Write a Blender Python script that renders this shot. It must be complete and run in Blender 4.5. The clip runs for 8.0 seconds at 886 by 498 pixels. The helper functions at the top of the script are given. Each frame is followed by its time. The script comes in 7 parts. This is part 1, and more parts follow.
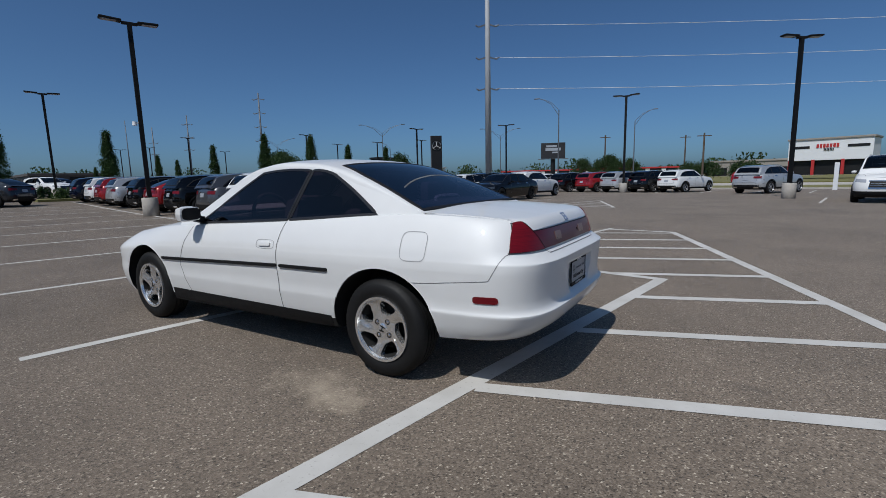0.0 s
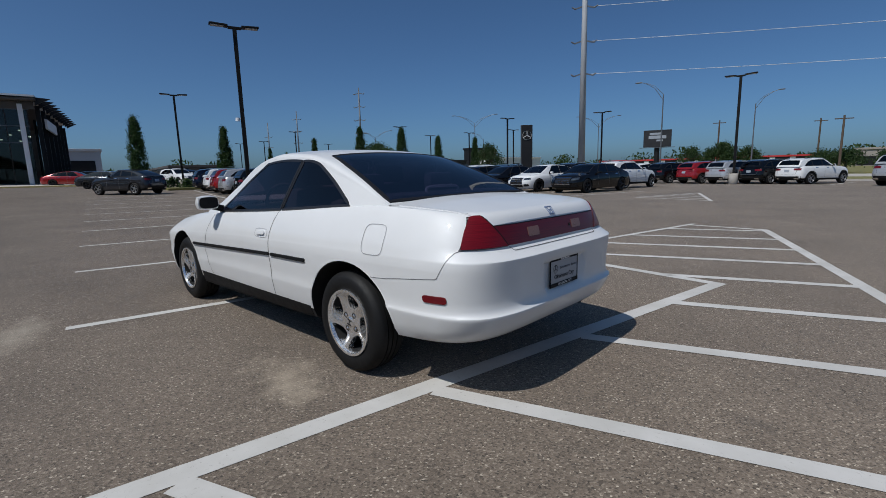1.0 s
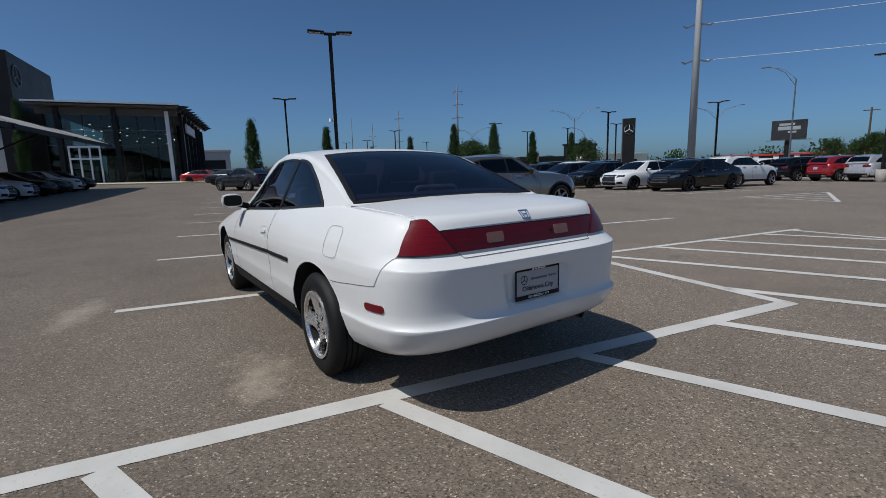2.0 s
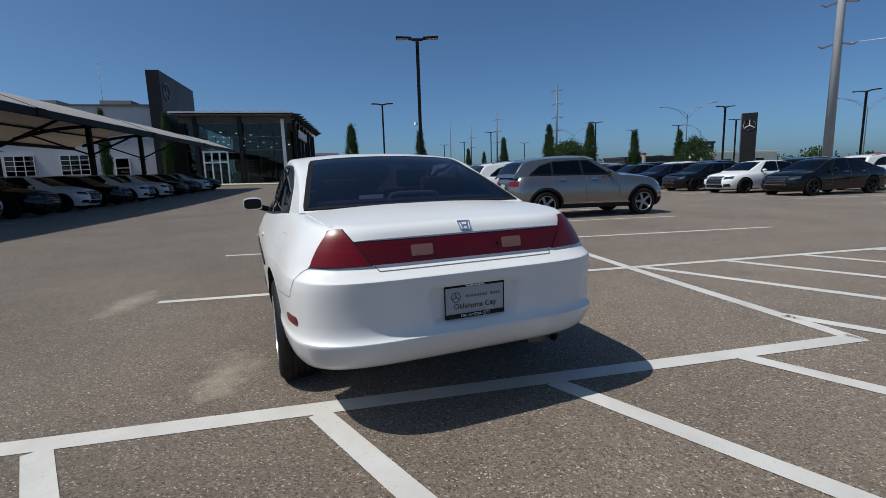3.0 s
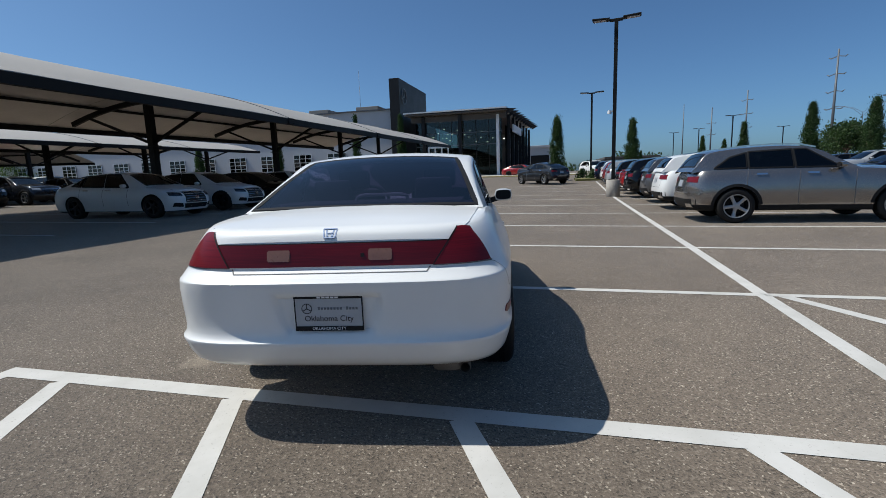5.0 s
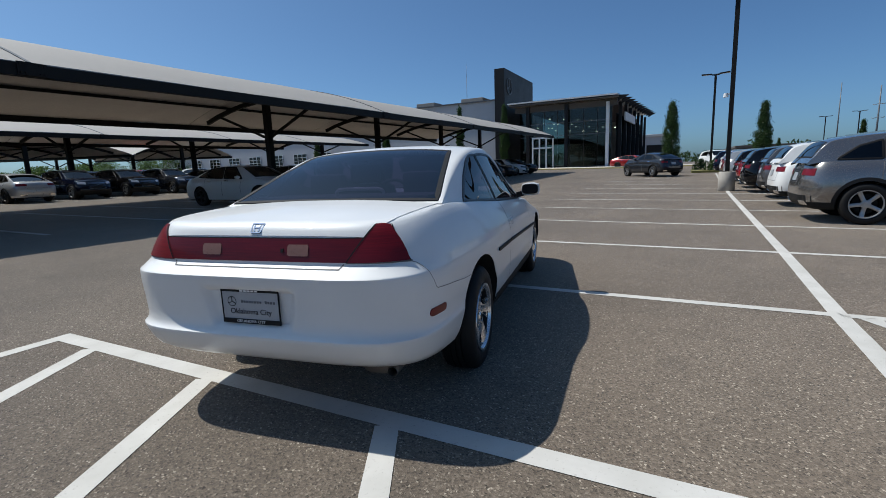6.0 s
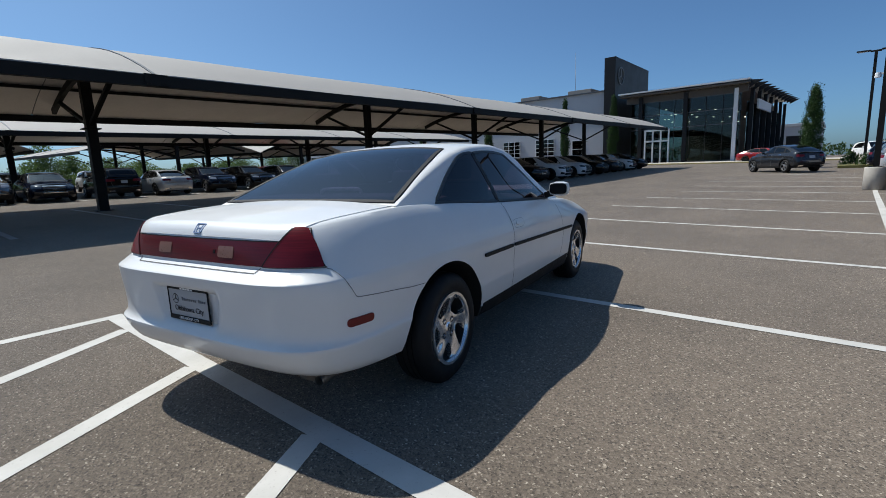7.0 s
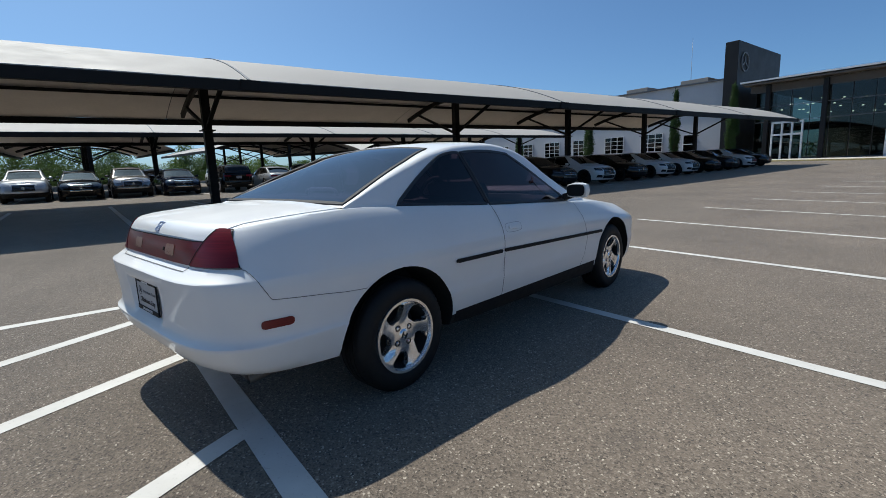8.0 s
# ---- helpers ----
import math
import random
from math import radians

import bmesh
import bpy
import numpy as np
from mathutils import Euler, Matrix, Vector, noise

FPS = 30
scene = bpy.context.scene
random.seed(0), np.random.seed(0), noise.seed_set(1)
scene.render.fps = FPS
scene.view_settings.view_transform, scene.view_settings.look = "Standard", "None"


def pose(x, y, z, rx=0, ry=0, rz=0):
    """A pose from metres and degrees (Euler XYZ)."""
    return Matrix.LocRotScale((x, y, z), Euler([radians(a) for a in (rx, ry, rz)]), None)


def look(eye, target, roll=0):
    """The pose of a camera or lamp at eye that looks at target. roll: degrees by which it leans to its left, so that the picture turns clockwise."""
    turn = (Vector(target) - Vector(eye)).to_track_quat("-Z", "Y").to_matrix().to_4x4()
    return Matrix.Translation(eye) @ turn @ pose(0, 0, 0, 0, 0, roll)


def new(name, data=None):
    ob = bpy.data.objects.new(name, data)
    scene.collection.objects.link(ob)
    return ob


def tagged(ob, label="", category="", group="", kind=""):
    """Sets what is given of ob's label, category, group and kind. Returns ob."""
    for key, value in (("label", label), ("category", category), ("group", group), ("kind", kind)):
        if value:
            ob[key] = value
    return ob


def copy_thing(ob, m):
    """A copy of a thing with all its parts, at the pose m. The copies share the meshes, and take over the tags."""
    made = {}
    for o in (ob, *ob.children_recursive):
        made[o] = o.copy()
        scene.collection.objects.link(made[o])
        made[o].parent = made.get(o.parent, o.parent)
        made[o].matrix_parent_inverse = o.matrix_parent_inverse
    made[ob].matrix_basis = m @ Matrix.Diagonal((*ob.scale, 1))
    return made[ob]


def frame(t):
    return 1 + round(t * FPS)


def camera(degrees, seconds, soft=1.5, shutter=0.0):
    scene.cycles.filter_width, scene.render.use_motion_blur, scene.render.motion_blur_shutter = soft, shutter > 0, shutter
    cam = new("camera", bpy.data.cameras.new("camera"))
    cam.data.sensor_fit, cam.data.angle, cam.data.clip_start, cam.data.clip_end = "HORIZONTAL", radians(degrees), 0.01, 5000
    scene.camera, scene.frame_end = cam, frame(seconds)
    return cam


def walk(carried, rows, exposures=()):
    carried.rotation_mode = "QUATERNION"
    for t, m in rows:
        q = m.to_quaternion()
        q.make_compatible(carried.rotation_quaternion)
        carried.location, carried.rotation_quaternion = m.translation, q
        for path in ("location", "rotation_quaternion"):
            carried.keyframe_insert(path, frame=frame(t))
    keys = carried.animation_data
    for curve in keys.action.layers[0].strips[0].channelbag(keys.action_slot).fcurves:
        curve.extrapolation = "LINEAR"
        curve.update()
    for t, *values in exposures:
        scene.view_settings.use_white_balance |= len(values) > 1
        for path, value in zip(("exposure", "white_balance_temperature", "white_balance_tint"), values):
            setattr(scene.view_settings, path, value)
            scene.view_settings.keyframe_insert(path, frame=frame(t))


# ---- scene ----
cam = camera(87.3, 8.0, 0.45)
PATH = [
    (0, (0.156, 1.015, 1.196), (-1.161, 2.491, 0.897), -1.4),
    (0.5, (0.348, 1.324, 1.192), (-1.103, 2.663, 0.875), -1.5),
    (1, (0.54, 1.652, 1.176), (-1.042, 2.83, 0.848), -1.5),
    (1.5, (0.677, 1.995, 1.171), (-1.021, 2.998, 0.839), -1.6),
    (3, (0.892, 3.177, 1.178), (-1.036, 3.605, 0.866), -1.8),
    (3.5, (0.936, 3.591, 1.183), (-1.03, 3.799, 0.88), -1.8),
    (4, (0.916, 3.989, 1.175), (-1.061, 3.969, 0.873), -1.7),
    (4.5, (0.809, 4.374, 1.185), (-1.152, 4.122, 0.881), -1.9),
    (6, (0.257, 5.481, 1.172), (-1.498, 4.582, 0.839), -2.1),
    (6.5, (-0.009, 5.779, 1.163), (-1.653, 4.689, 0.832), -2.1),
    (7, (-0.314, 6.026, 1.169), (-1.824, 4.758, 0.833), -2.2),
    (7.5, (-0.613, 6.281, 1.168), (-1.977, 4.858, 0.828), -2.2),
    (8, (-0.933, 6.462, 1.167), (-2.145, 4.906, 0.832), -2.1),
]
walk(cam, [(t, look(eye, target, roll)) for t, eye, target, roll in PATH], [(0.0, -0.40, 6280, 10), (1.5, -0.36, 6380, 10), (3.0, -0.05, 6530, 9), (4.5, 0.13, 6520, 7), (6.5, 0.18, 6480, 7), (8.0, 0.35, 6510, 6)])

# ---------- world and sun ----------
world = bpy.data.worlds.new("sky")
scene.world = world
world.use_nodes = True
wn, wl = world.node_tree.nodes, world.node_tree.links
sky = wn.new("ShaderNodeTexSky")
sky.sky_type, sky.sun_disc = "NISHITA", False
sky.sun_elevation, sky.sun_rotation = radians(57.5), radians(174.5)
sky.altitude, sky.air_density, sky.dust_density, sky.ozone_density = 300, 0.66, 1.9, 2.2
wn["Background"].inputs[1].default_value = 0.087
sat = wn.new("ShaderNodeMix")
sat.data_type, sat.blend_type = "RGBA", "MULTIPLY"
sat.inputs[0].default_value, sat.inputs[7].default_value = 1.0, (0.668, 0.965, 1.175, 1)
wl.new(sky.outputs[0], sat.inputs[6])
wl.new(sat.outputs[2], wn["Background"].inputs[0])
sun_data = bpy.data.lights.new("sun", "SUN")
sun_data.energy, sun_data.angle, sun_data.color = 4.15, radians(0.53), (1.0, 0.965, 0.915)
sun = new("sun", sun_data)
sun.matrix_world = look((0.06 * 50, -0.63 * 50, 50), (0, 0, 0))
scene.view_settings.exposure = 0.0


# ---------- materials ----------
def material(name, color, rough=0.6, metal=0.0, spec=0.5, coat=0.0):
    m = bpy.data.materials.new(name)
    m.use_nodes = True
    b = m.node_tree.nodes["Principled BSDF"]
    b.inputs["Base Color"].default_value = (*color, 1)
    b.inputs["Roughness"].default_value = rough
    b.inputs["Metallic"].default_value = metal
    b.inputs["Specular IOR Level"].default_value = spec
    b.inputs["Coat Weight"].default_value = coat
    b.inputs["Coat Roughness"].default_value = 0.03
    return m


def nodes_of(m):
    return m.node_tree.nodes, m.node_tree.links, m.node_tree.nodes["Principled BSDF"]


def coords(m, scale=1.0):
    n, l, b = nodes_of(m)
    tc, mp = n.new("ShaderNodeTexCoord"), n.new("ShaderNodeMapping")
    mp.inputs["Scale"].default_value = (scale,) * 3 if isinstance(scale, (int, float)) else scale
    l.new(tc.outputs["Object"], mp.inputs["Vector"])
    return mp.outputs[0]


def noise_tex(m, scale, detail=4, rough=0.6, vec=None):
    n, l, b = nodes_of(m)
    t = n.new("ShaderNodeTexNoise")
    t.inputs["Scale"].default_value, t.inputs["Detail"].default_value, t.inputs["Roughness"].default_value = scale, detail, rough
    l.new(vec if vec is not None else coords(m), t.inputs["Vector"])
    return t.outputs["Fac"]


def ramp(m, fac, stops):
    n, l, b = nodes_of(m)
    r = n.new("ShaderNodeValToRGB")
    while len(r.color_ramp.elements) < len(stops):
        r.color_ramp.elements.new(0.5)
    for e, (p, c) in zip(r.color_ramp.elements, stops):
        e.position, e.color = p, (*((c,) * 3 if isinstance(c, (int, float)) else c), 1)
    l.new(fac, r.inputs[0])
    return r.outputs[0]


def mix(m, fac, a, b2, kind="MIX"):
    n, l, b = nodes_of(m)
    x = n.new("ShaderNodeMix")
    x.data_type, x.blend_type = "RGBA", kind
    if isinstance(fac, (int, float)):
        x.inputs[0].default_value = fac
    else:
        l.new(fac, x.inputs[0])
    for k, v in ((6, a), (7, b2)):
        if isinstance(v, tuple):
            x.inputs[k].default_value = (*v, 1)
        else:
            l.new(v, x.inputs[k])
    return x.outputs[2]


def bump(m, height, strength=0.3, dist=0.01):
    n, l, b = nodes_of(m)
    u = n.new("ShaderNodeBump")
    u.inputs["Strength"].default_value, u.inputs["Distance"].default_value = strength, dist
    l.new(height, u.inputs["Height"])
    l.new(u.outputs[0], b.inputs["Normal"])


def into(m, socket, value):
    m.node_tree.links.new(value, m.node_tree.nodes["Principled BSDF"].inputs[socket])


def plain(name, color, rough=0.6, metal=0.0, vary=0.15, scale=6.0, spec=0.5, coat=0.0, relief=0.0):
    """A surface with soft variation of tone and gloss at two scales."""
    m = material(name, color, rough, metal, spec, coat)
    v = coords(m)
    a, b = noise_tex(m, scale, 5, 0.65, v), noise_tex(m, scale * 14, 3, 0.6, v)
    lo, hi = tuple(c * (1 - vary) for c in color), tuple(min(1, c * (1 + vary)) for c in color)
    col = mix(m, 0.35, ramp(m, a, ((0.3, lo), (0.7, hi))), ramp(m, b, ((0.3, lo), (0.7, hi))))
    into(m, "Base Color", col)
    into(m, "Roughness", ramp(m, a, ((0.25, max(0.02, rough * 0.85)), (0.75, min(1, rough * 1.15)))))
    if relief:
        bump(m, b, relief, 0.004)
    return m


def spot(m, v, x, y, rx, ry, ragged=0.6):
    """A soft patch with a ragged rim round one place of the ground."""
    n, l, b = nodes_of(m)
    mp = n.new("ShaderNodeMapping")
    mp.inputs["Location"].default_value = (-x / rx, -y / ry, 0)
    mp.inputs["Scale"].default_value = (1 / rx, 1 / ry, 0)
    l.new(v, mp.inputs["Vector"])
    ln = n.new("ShaderNodeVectorMath")
    ln.operation = "LENGTH"
    l.new(mp.outputs[0], ln.inputs[0])
    ad = n.new("ShaderNodeMath")
    ad.operation = "MULTIPLY_ADD"
    l.new(noise_tex(m, 2.6, 6, 0.7, v), ad.inputs[0])
    ad.inputs[1].default_value = ragged * 2
    l.new(ln.outputs["Value"], ad.inputs[2])
    return ramp(m, ad.outputs[0], ((ragged * 0.75, 1.0), (min(1.0, ragged + 0.75), 0.0)))


# dusty pale patches and dark oil drips on the asphalt: place, size, strength, tone
PATCHES = ((-2.06, 2.44, 1.05, 0.55, 1.0, (0.43, 0.36, 0.27)), (-4.3, 1.08, 1.7, 0.5, 0.85, (0.38, 0.33, 0.26)), (-0.19, 3.95, 0.34, 0.16, 0.6, (0.05, 0.044, 0.039)), (-2.6, 5.5, 0.9, 0.28, 0.35, (0.085, 0.075, 0.067)), (-0.6, 2.1, 0.5, 0.3, 0.25, (0.26, 0.235, 0.205)), (-3.2, 8.6, 1.6, 0.8, 0.3, (0.09, 0.08, 0.07)))


def asphalt_material():
    m = material("asphalt", (0.14, 0.125, 0.115), 0.88, spec=0.3)
    n, l, b = nodes_of(m)
    v = coords(m)
    vo = n.new("ShaderNodeTexVoronoi")
    vo.inputs["Scale"].default_value = 125
    l.new(v, vo.inputs["Vector"])
    bw = n.new("ShaderNodeRGBToBW")
    l.new(vo.outputs["Color"], bw.inputs[0])
    stone = ramp(m, bw.outputs[0], ((0.08, (0.017, 0.015, 0.012)), (0.30, (0.120, 0.095, 0.071)), (0.70, (0.193, 0.153, 0.117)), (0.86, (0.31, 0.26, 0.20)), (0.94, (0.63, 0.55, 0.44))))
    fine = ramp(m, noise_tex(m, 240, 3, 0.7, v), ((0.3, (0.065, 0.051, 0.039)), (0.75, (0.255, 0.205, 0.160))))
    base = mix(m, 0.28, stone, fine)
    stain = ramp(m, noise_tex(m, 0.45, 6, 0.62, v), ((0.30, 0.78), (0.64, 1.14)))
    base = mix(m, 1.0, base, stain, "MULTIPLY")
    blot = ramp(m, noise_tex(m, 2.3, 5, 0.7, v), ((0.28, 0.70), (0.42, 1.0), (0.66, 1.03), (0.78, 1.2)))
    base = mix(m, 0.8, base, blot, "MULTIPLY")
    for x, y, rx, ry, amount, tone in PATCHES:
        k = n.new("ShaderNodeMath")
        k.operation = "MULTIPLY"
        k.inputs[1].default_value = amount
        l.new(spot(m, v, x, y, rx, ry), k.inputs[0])
        base = mix(m, k.outputs[0], base, tone)
    b.inputs["Diffuse Roughness"].default_value = 0.45
    b.inputs["Sheen Weight"].default_value, b.inputs["Sheen Roughness"].default_value = 0.16, 0.45
    b.inputs["Sheen Tint"].default_value = (1.0, 0.93, 0.85, 1)
    into(m, "Base Color", base)
    mixed = mix(m, 0.5, vo.outputs["Distance"], fine)
    bump(m, mixed, 0.8, 0.006)
    return m




def paint_material(name, color, rough=0.25, metal=0.0, coat=1.0):
    m = material(name, color, rough, metal, 0.5, coat)
    v = coords(m)
    a = noise_tex(m, 2.2, 5, 0.6, v)
    lo, hi = tuple(c * 0.97 for c in color), tuple(min(1, c * 1.02) for c in color)
    into(m, "Base Color", ramp(m, a, ((0.3, lo), (0.7, hi))))
    into(m, "Roughness", ramp(m, noise_tex(m, 3, 3, 0.5, v), ((0.3, rough * 0.9), (0.8, rough * 1.12))))
    into(m, "Coat Roughness", ramp(m, a, ((0.3, 0.03), (0.8, 0.06))))
    return m


def glass_material(name, tint, ior=1.5, rough=0.0):
    """Tinted pane: light goes through it dimmed, the outside is mirrored by the angle."""
    m = bpy.data.materials.new(name)
    m.use_nodes = True
    n, l = m.node_tree.nodes, m.node_tree.links
    n.remove(n["Principled BSDF"])
    tr, gl, mx, fr = n.new("ShaderNodeBsdfTransparent"), n.new("ShaderNodeBsdfGlossy"), n.new("ShaderNodeMixShader"), n.new("ShaderNodeFresnel")
    tr.inputs[0].default_value = (*tint, 1)
    gl.inputs[0].default_value, gl.inputs["Roughness"].default_value = (1, 1, 1, 1), rough
    fr.inputs[0].default_value = ior
    l.new(fr.outputs[0], mx.inputs[0])
    l.new(tr.outputs[0], mx.inputs[1])
    l.new(gl.outputs[0], mx.inputs[2])
    l.new(mx.outputs[0], n["Material Output"].inputs[0])
    return m


def leaf_material(name, a, b):
    m = material(name, a, 0.55, spec=0.3)
    n, l, bs = nodes_of(m)
    g = n.new("ShaderNodeNewGeometry")
    into(m, "Base Color", ramp(m, g.outputs["Random Per Island"], ((0.0, a), (0.6, b), (1.0, tuple(min(1, c * 1.5) for c in b)))))
    # light comes through the thin leaves
    t, x = n.new("ShaderNodeBsdfTranslucent"), n.new("ShaderNodeMixShader")
    t.inputs[0].default_value, x.inputs[0].default_value = (*(min(1, c * 3.0) for c in b), 1), 0.22
    l.new(bs.outputs[0], x.inputs[1])
    l.new(t.outputs[0], x.inputs[2])
    l.new(x.outputs[0], n["Material Output"].inputs[0])
    return m


M_ASPHALT = asphalt_material()
M_LINE = plain("road_paint", (0.72, 0.71, 0.68), 0.75, 0, 0.12, 3.0, 0.3)
_v = coords(M_LINE)
into(M_LINE, "Base Color", mix(M_LINE, ramp(M_LINE, noise_tex(M_LINE, 55, 5, 0.75, _v), ((0.60, 0.0), (0.72, 0.8))), ramp(M_LINE, noise_tex(M_LINE, 2.0, 5, 0.6, _v), ((0.3, (0.45, 0.437, 0.405)), (0.7, (0.585, 0.57, 0.54)))), (0.24, 0.22, 0.20)))
M_WHITE = paint_material("white_car_paint", (0.715, 0.72, 0.715), 0.5, 0.0, 0.6)
M_GREYTRIM = plain("grey_window_trim", (0.016, 0.016, 0.018), 0.4, 0.0, 0.1, 20)
M_BLACKTRIM = plain("black_rubber_trim", (0.012, 0.012, 0.013), 0.6, 0, 0.2, 20, 0.18)
# Near-black for wheel wells, sills and cabin deck, and painted shade inside the rims.
M_NEARBLACK = plain("near_black", (0.006, 0.006, 0.006), 0.9, 0, 0.2, 10)
M_TYRE = plain("tyre_rubber", (0.008, 0.008, 0.0083), 0.65, 0, 0.3, 25, 0.3)
M_ALLOY = plain("alloy", (0.80, 0.80, 0.80), 0.22, 0.85, 0.06, 10)
M_GREYALLOY = plain("grey_alloy", (0.36, 0.36, 0.37), 0.3, 0.7, 0.08, 10)
M_DARKALLOY = plain("dark_alloy", (0.03, 0.03, 0.032), 0.35, 0.7, 0.1, 10)
M_EXHAUST = plain("dull_exhaust_steel", (0.16, 0.145, 0.13), 0.45, 0.8, 0.25, 12)
M_CHROME = plain("chrome", (0.75, 0.76, 0.78), 0.12, 1.0, 0.05, 10)
M_RED = material("tail_lamp_red", (0.20, 0.006, 0.012), 0.3, 0, 0.3, 0.12)
into(M_RED, "Base Color", ramp(M_RED, noise_tex(M_RED, 30, 2, 0.5, coords(M_RED, (0.2, 0.2, 9))), ((0.3, (0.11, 0.003, 0.007)), (0.75, (0.18, 0.005, 0.011)))))
M_REDMID = material("trunk_panel_red", (0.085, 0.004, 0.008), 0.28, 0, 0.3, 0.12)
into(M_REDMID, "Base Color", ramp(M_REDMID, noise_tex(M_REDMID, 30, 2, 0.5, coords(M_REDMID, (0.2, 0.2, 9))), ((0.3, (0.07, 0.002, 0.005)), (0.75, (0.12, 0.004, 0.008)))))
M_REVERSE = plain("reverse_lamp", (0.20, 0.10, 0.075), 0.3, 0, 0.15, 90, coat=0.1)
M_GLASS = glass_material("tinted_glass", (0.040, 0.040, 0.088), 1.62)
M_SIDEGLASS = glass_material("tinted_side_glass", (0.05, 0.042, 0.06), 1.5)
M_CARGLASS = glass_material("car_window", (0.06, 0.065, 0.07))
M_CABIN = plain("cabin_trim", (0.17, 0.15, 0.17), 0.85, 0, 0.2, 12)
M_COUPECABIN = plain("pale_grey_cabin_trim", (0.17, 0.16, 0.175), 0.85, 0, 0.15, 12)
M_SEAMPALE = plain("fine_panel_gap", (0.34, 0.34, 0.35), 0.8, 0, 0.1, 10)
M_SEAM = plain("panel_gap", (0.13, 0.13, 0.135), 0.8, 0, 0.1, 10)
M_STEEL = plain("black_painted_steel", (0.006, 0.006, 0.006), 0.6, 0, 0.25, 5, 0.25, relief=0.1)
M_GALV = plain("galvanised_steel", (0.115, 0.125, 0.14), 0.55, 0.2, 0.1, 3)
M_CONCRETE = plain("concrete", (0.42, 0.39, 0.35), 0.9, 0, 0.18, 4, relief=0.4)
# Roof sheet: underside lightened and top darkened in base colour to mimic its lighting.
M_LITUNDER = plain("roof_sheet_lightened_underside", (0.68, 0.65, 0.62), 0.8, 0, 0.10, 0.9, 0.3)
M_FABRIC = plain("roof_sheet_darkened_top", (0.36, 0.345, 0.325), 0.7, 0, 0.08, 1.2, relief=0.1)
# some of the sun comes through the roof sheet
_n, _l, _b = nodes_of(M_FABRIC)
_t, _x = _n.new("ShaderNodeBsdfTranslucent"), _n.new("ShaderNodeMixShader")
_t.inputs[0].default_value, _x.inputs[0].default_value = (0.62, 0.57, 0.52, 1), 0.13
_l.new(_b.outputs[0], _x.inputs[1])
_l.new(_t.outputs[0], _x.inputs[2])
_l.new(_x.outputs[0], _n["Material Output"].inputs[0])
M_WALLWHITE = plain("white_wall_panel", (0.74, 0.75, 0.76), 0.7, 0, 0.05, 0.6)
M_DARKPANEL = plain("dark_metal_panel", (0.013, 0.013, 0.014), 0.5, 0, 0.2, 0.6, 0.3)
M_POLE = plain("pale_steel", (0.42, 0.43, 0.44), 0.6, 0, 0.08, 1.5)
M_SOFFIT = plain("soffit", (0.30, 0.27, 0.24), 0.7, 0, 0.1, 1.0)
M_HEADBEAM = plain("brown_metal_fascia", (0.095, 0.083, 0.072), 0.6, 0, 0.12, 1.0)
M_BARK = plain("bark", (0.09, 0.065, 0.045), 0.9, 0, 0.3, 14, relief=0.6)
M_LEAF = leaf_material("hornbeam_leaf", (0.011, 0.026, 0.007), (0.028, 0.057, 0.014))
M_LEAFDARK = leaf_material("oak_leaf", (0.012, 0.026, 0.008), (0.03, 0.056, 0.015))
M_LEAFWOOD = leaf_material("woodland_leaf", (0.022, 0.045, 0.011), (0.055, 0.09, 0.024))
M_WINGWALL = plain("white_wall_plaster", (0.52, 0.53, 0.55), 0.75, 0, 0.06, 0.5)
M_GRASS = plain("dry_grass", (0.16, 0.15, 0.05), 0.95, 0, 0.4, 1.5, relief=0.6)
M_YELLOW = plain("kerb_yellow", (0.62, 0.50, 0.22), 0.8, 0, 0.15, 3)
M_BILLBOARD = plain("billboard_face", (0.02, 0.02, 0.022), 0.5, 0, 0.3, 1)
M_SIGNRED = plain("sign_red", (0.45, 0.03, 0.03), 0.5, 0, 0.1, 3)
M_PLATE = plain("plate_grey", (0.37, 0.395, 0.43), 0.4, 0.2, 0.06, 20)
M_INK = plain("dark_print", (0.02, 0.022, 0.03), 0.5, 0, 0.1, 20)
M_GREYPRINT = plain("grey_print", (0.13, 0.14, 0.16), 0.5, 0, 0.1, 20)
M_WPRINT = plain("white_print", (0.75, 0.75, 0.75), 0.5, 0, 0.05, 20)
# Chrome badge: the blue is reflected sky put into the base colour.
M_SKYBADGE = plain("badge_sky_tint", (0.22, 0.28, 0.42), 0.3, 0.3, 0.1, 30)
M_DARKLENS = plain("smoked_headlamp_lens", (0.035, 0.045, 0.06), 0.06, 0.2, 0.2, 30, coat=1.0)
M_LAMPLENS = plain("headlamp_lens", (0.45, 0.47, 0.50), 0.08, 0.3, 0.1, 30, coat=1.0)


# ---------- mesh helpers ----------
def part(name, bm, mat, parent=None, label="", smooth=None):
    """One bmesh becomes one mesh object, under a thing or a part."""
    if smooth is not None:
        lim = radians(smooth)
        for f in bm.faces:
            f.smooth = True
        for e in bm.edges:
            if len(e.link_faces) == 2 and e.calc_face_angle(0) > lim:
                e.smooth = False
    me = bpy.data.meshes.new(name)
    bm.to_mesh(me)
    bm.free()
    for x in (mat if isinstance(mat, (list, tuple)) else [mat]):
        me.materials.append(x)
    ob = new(name, me)
    if parent is not None:
        ob.parent = parent
    if label:
        ob["label"] = label
    return ob


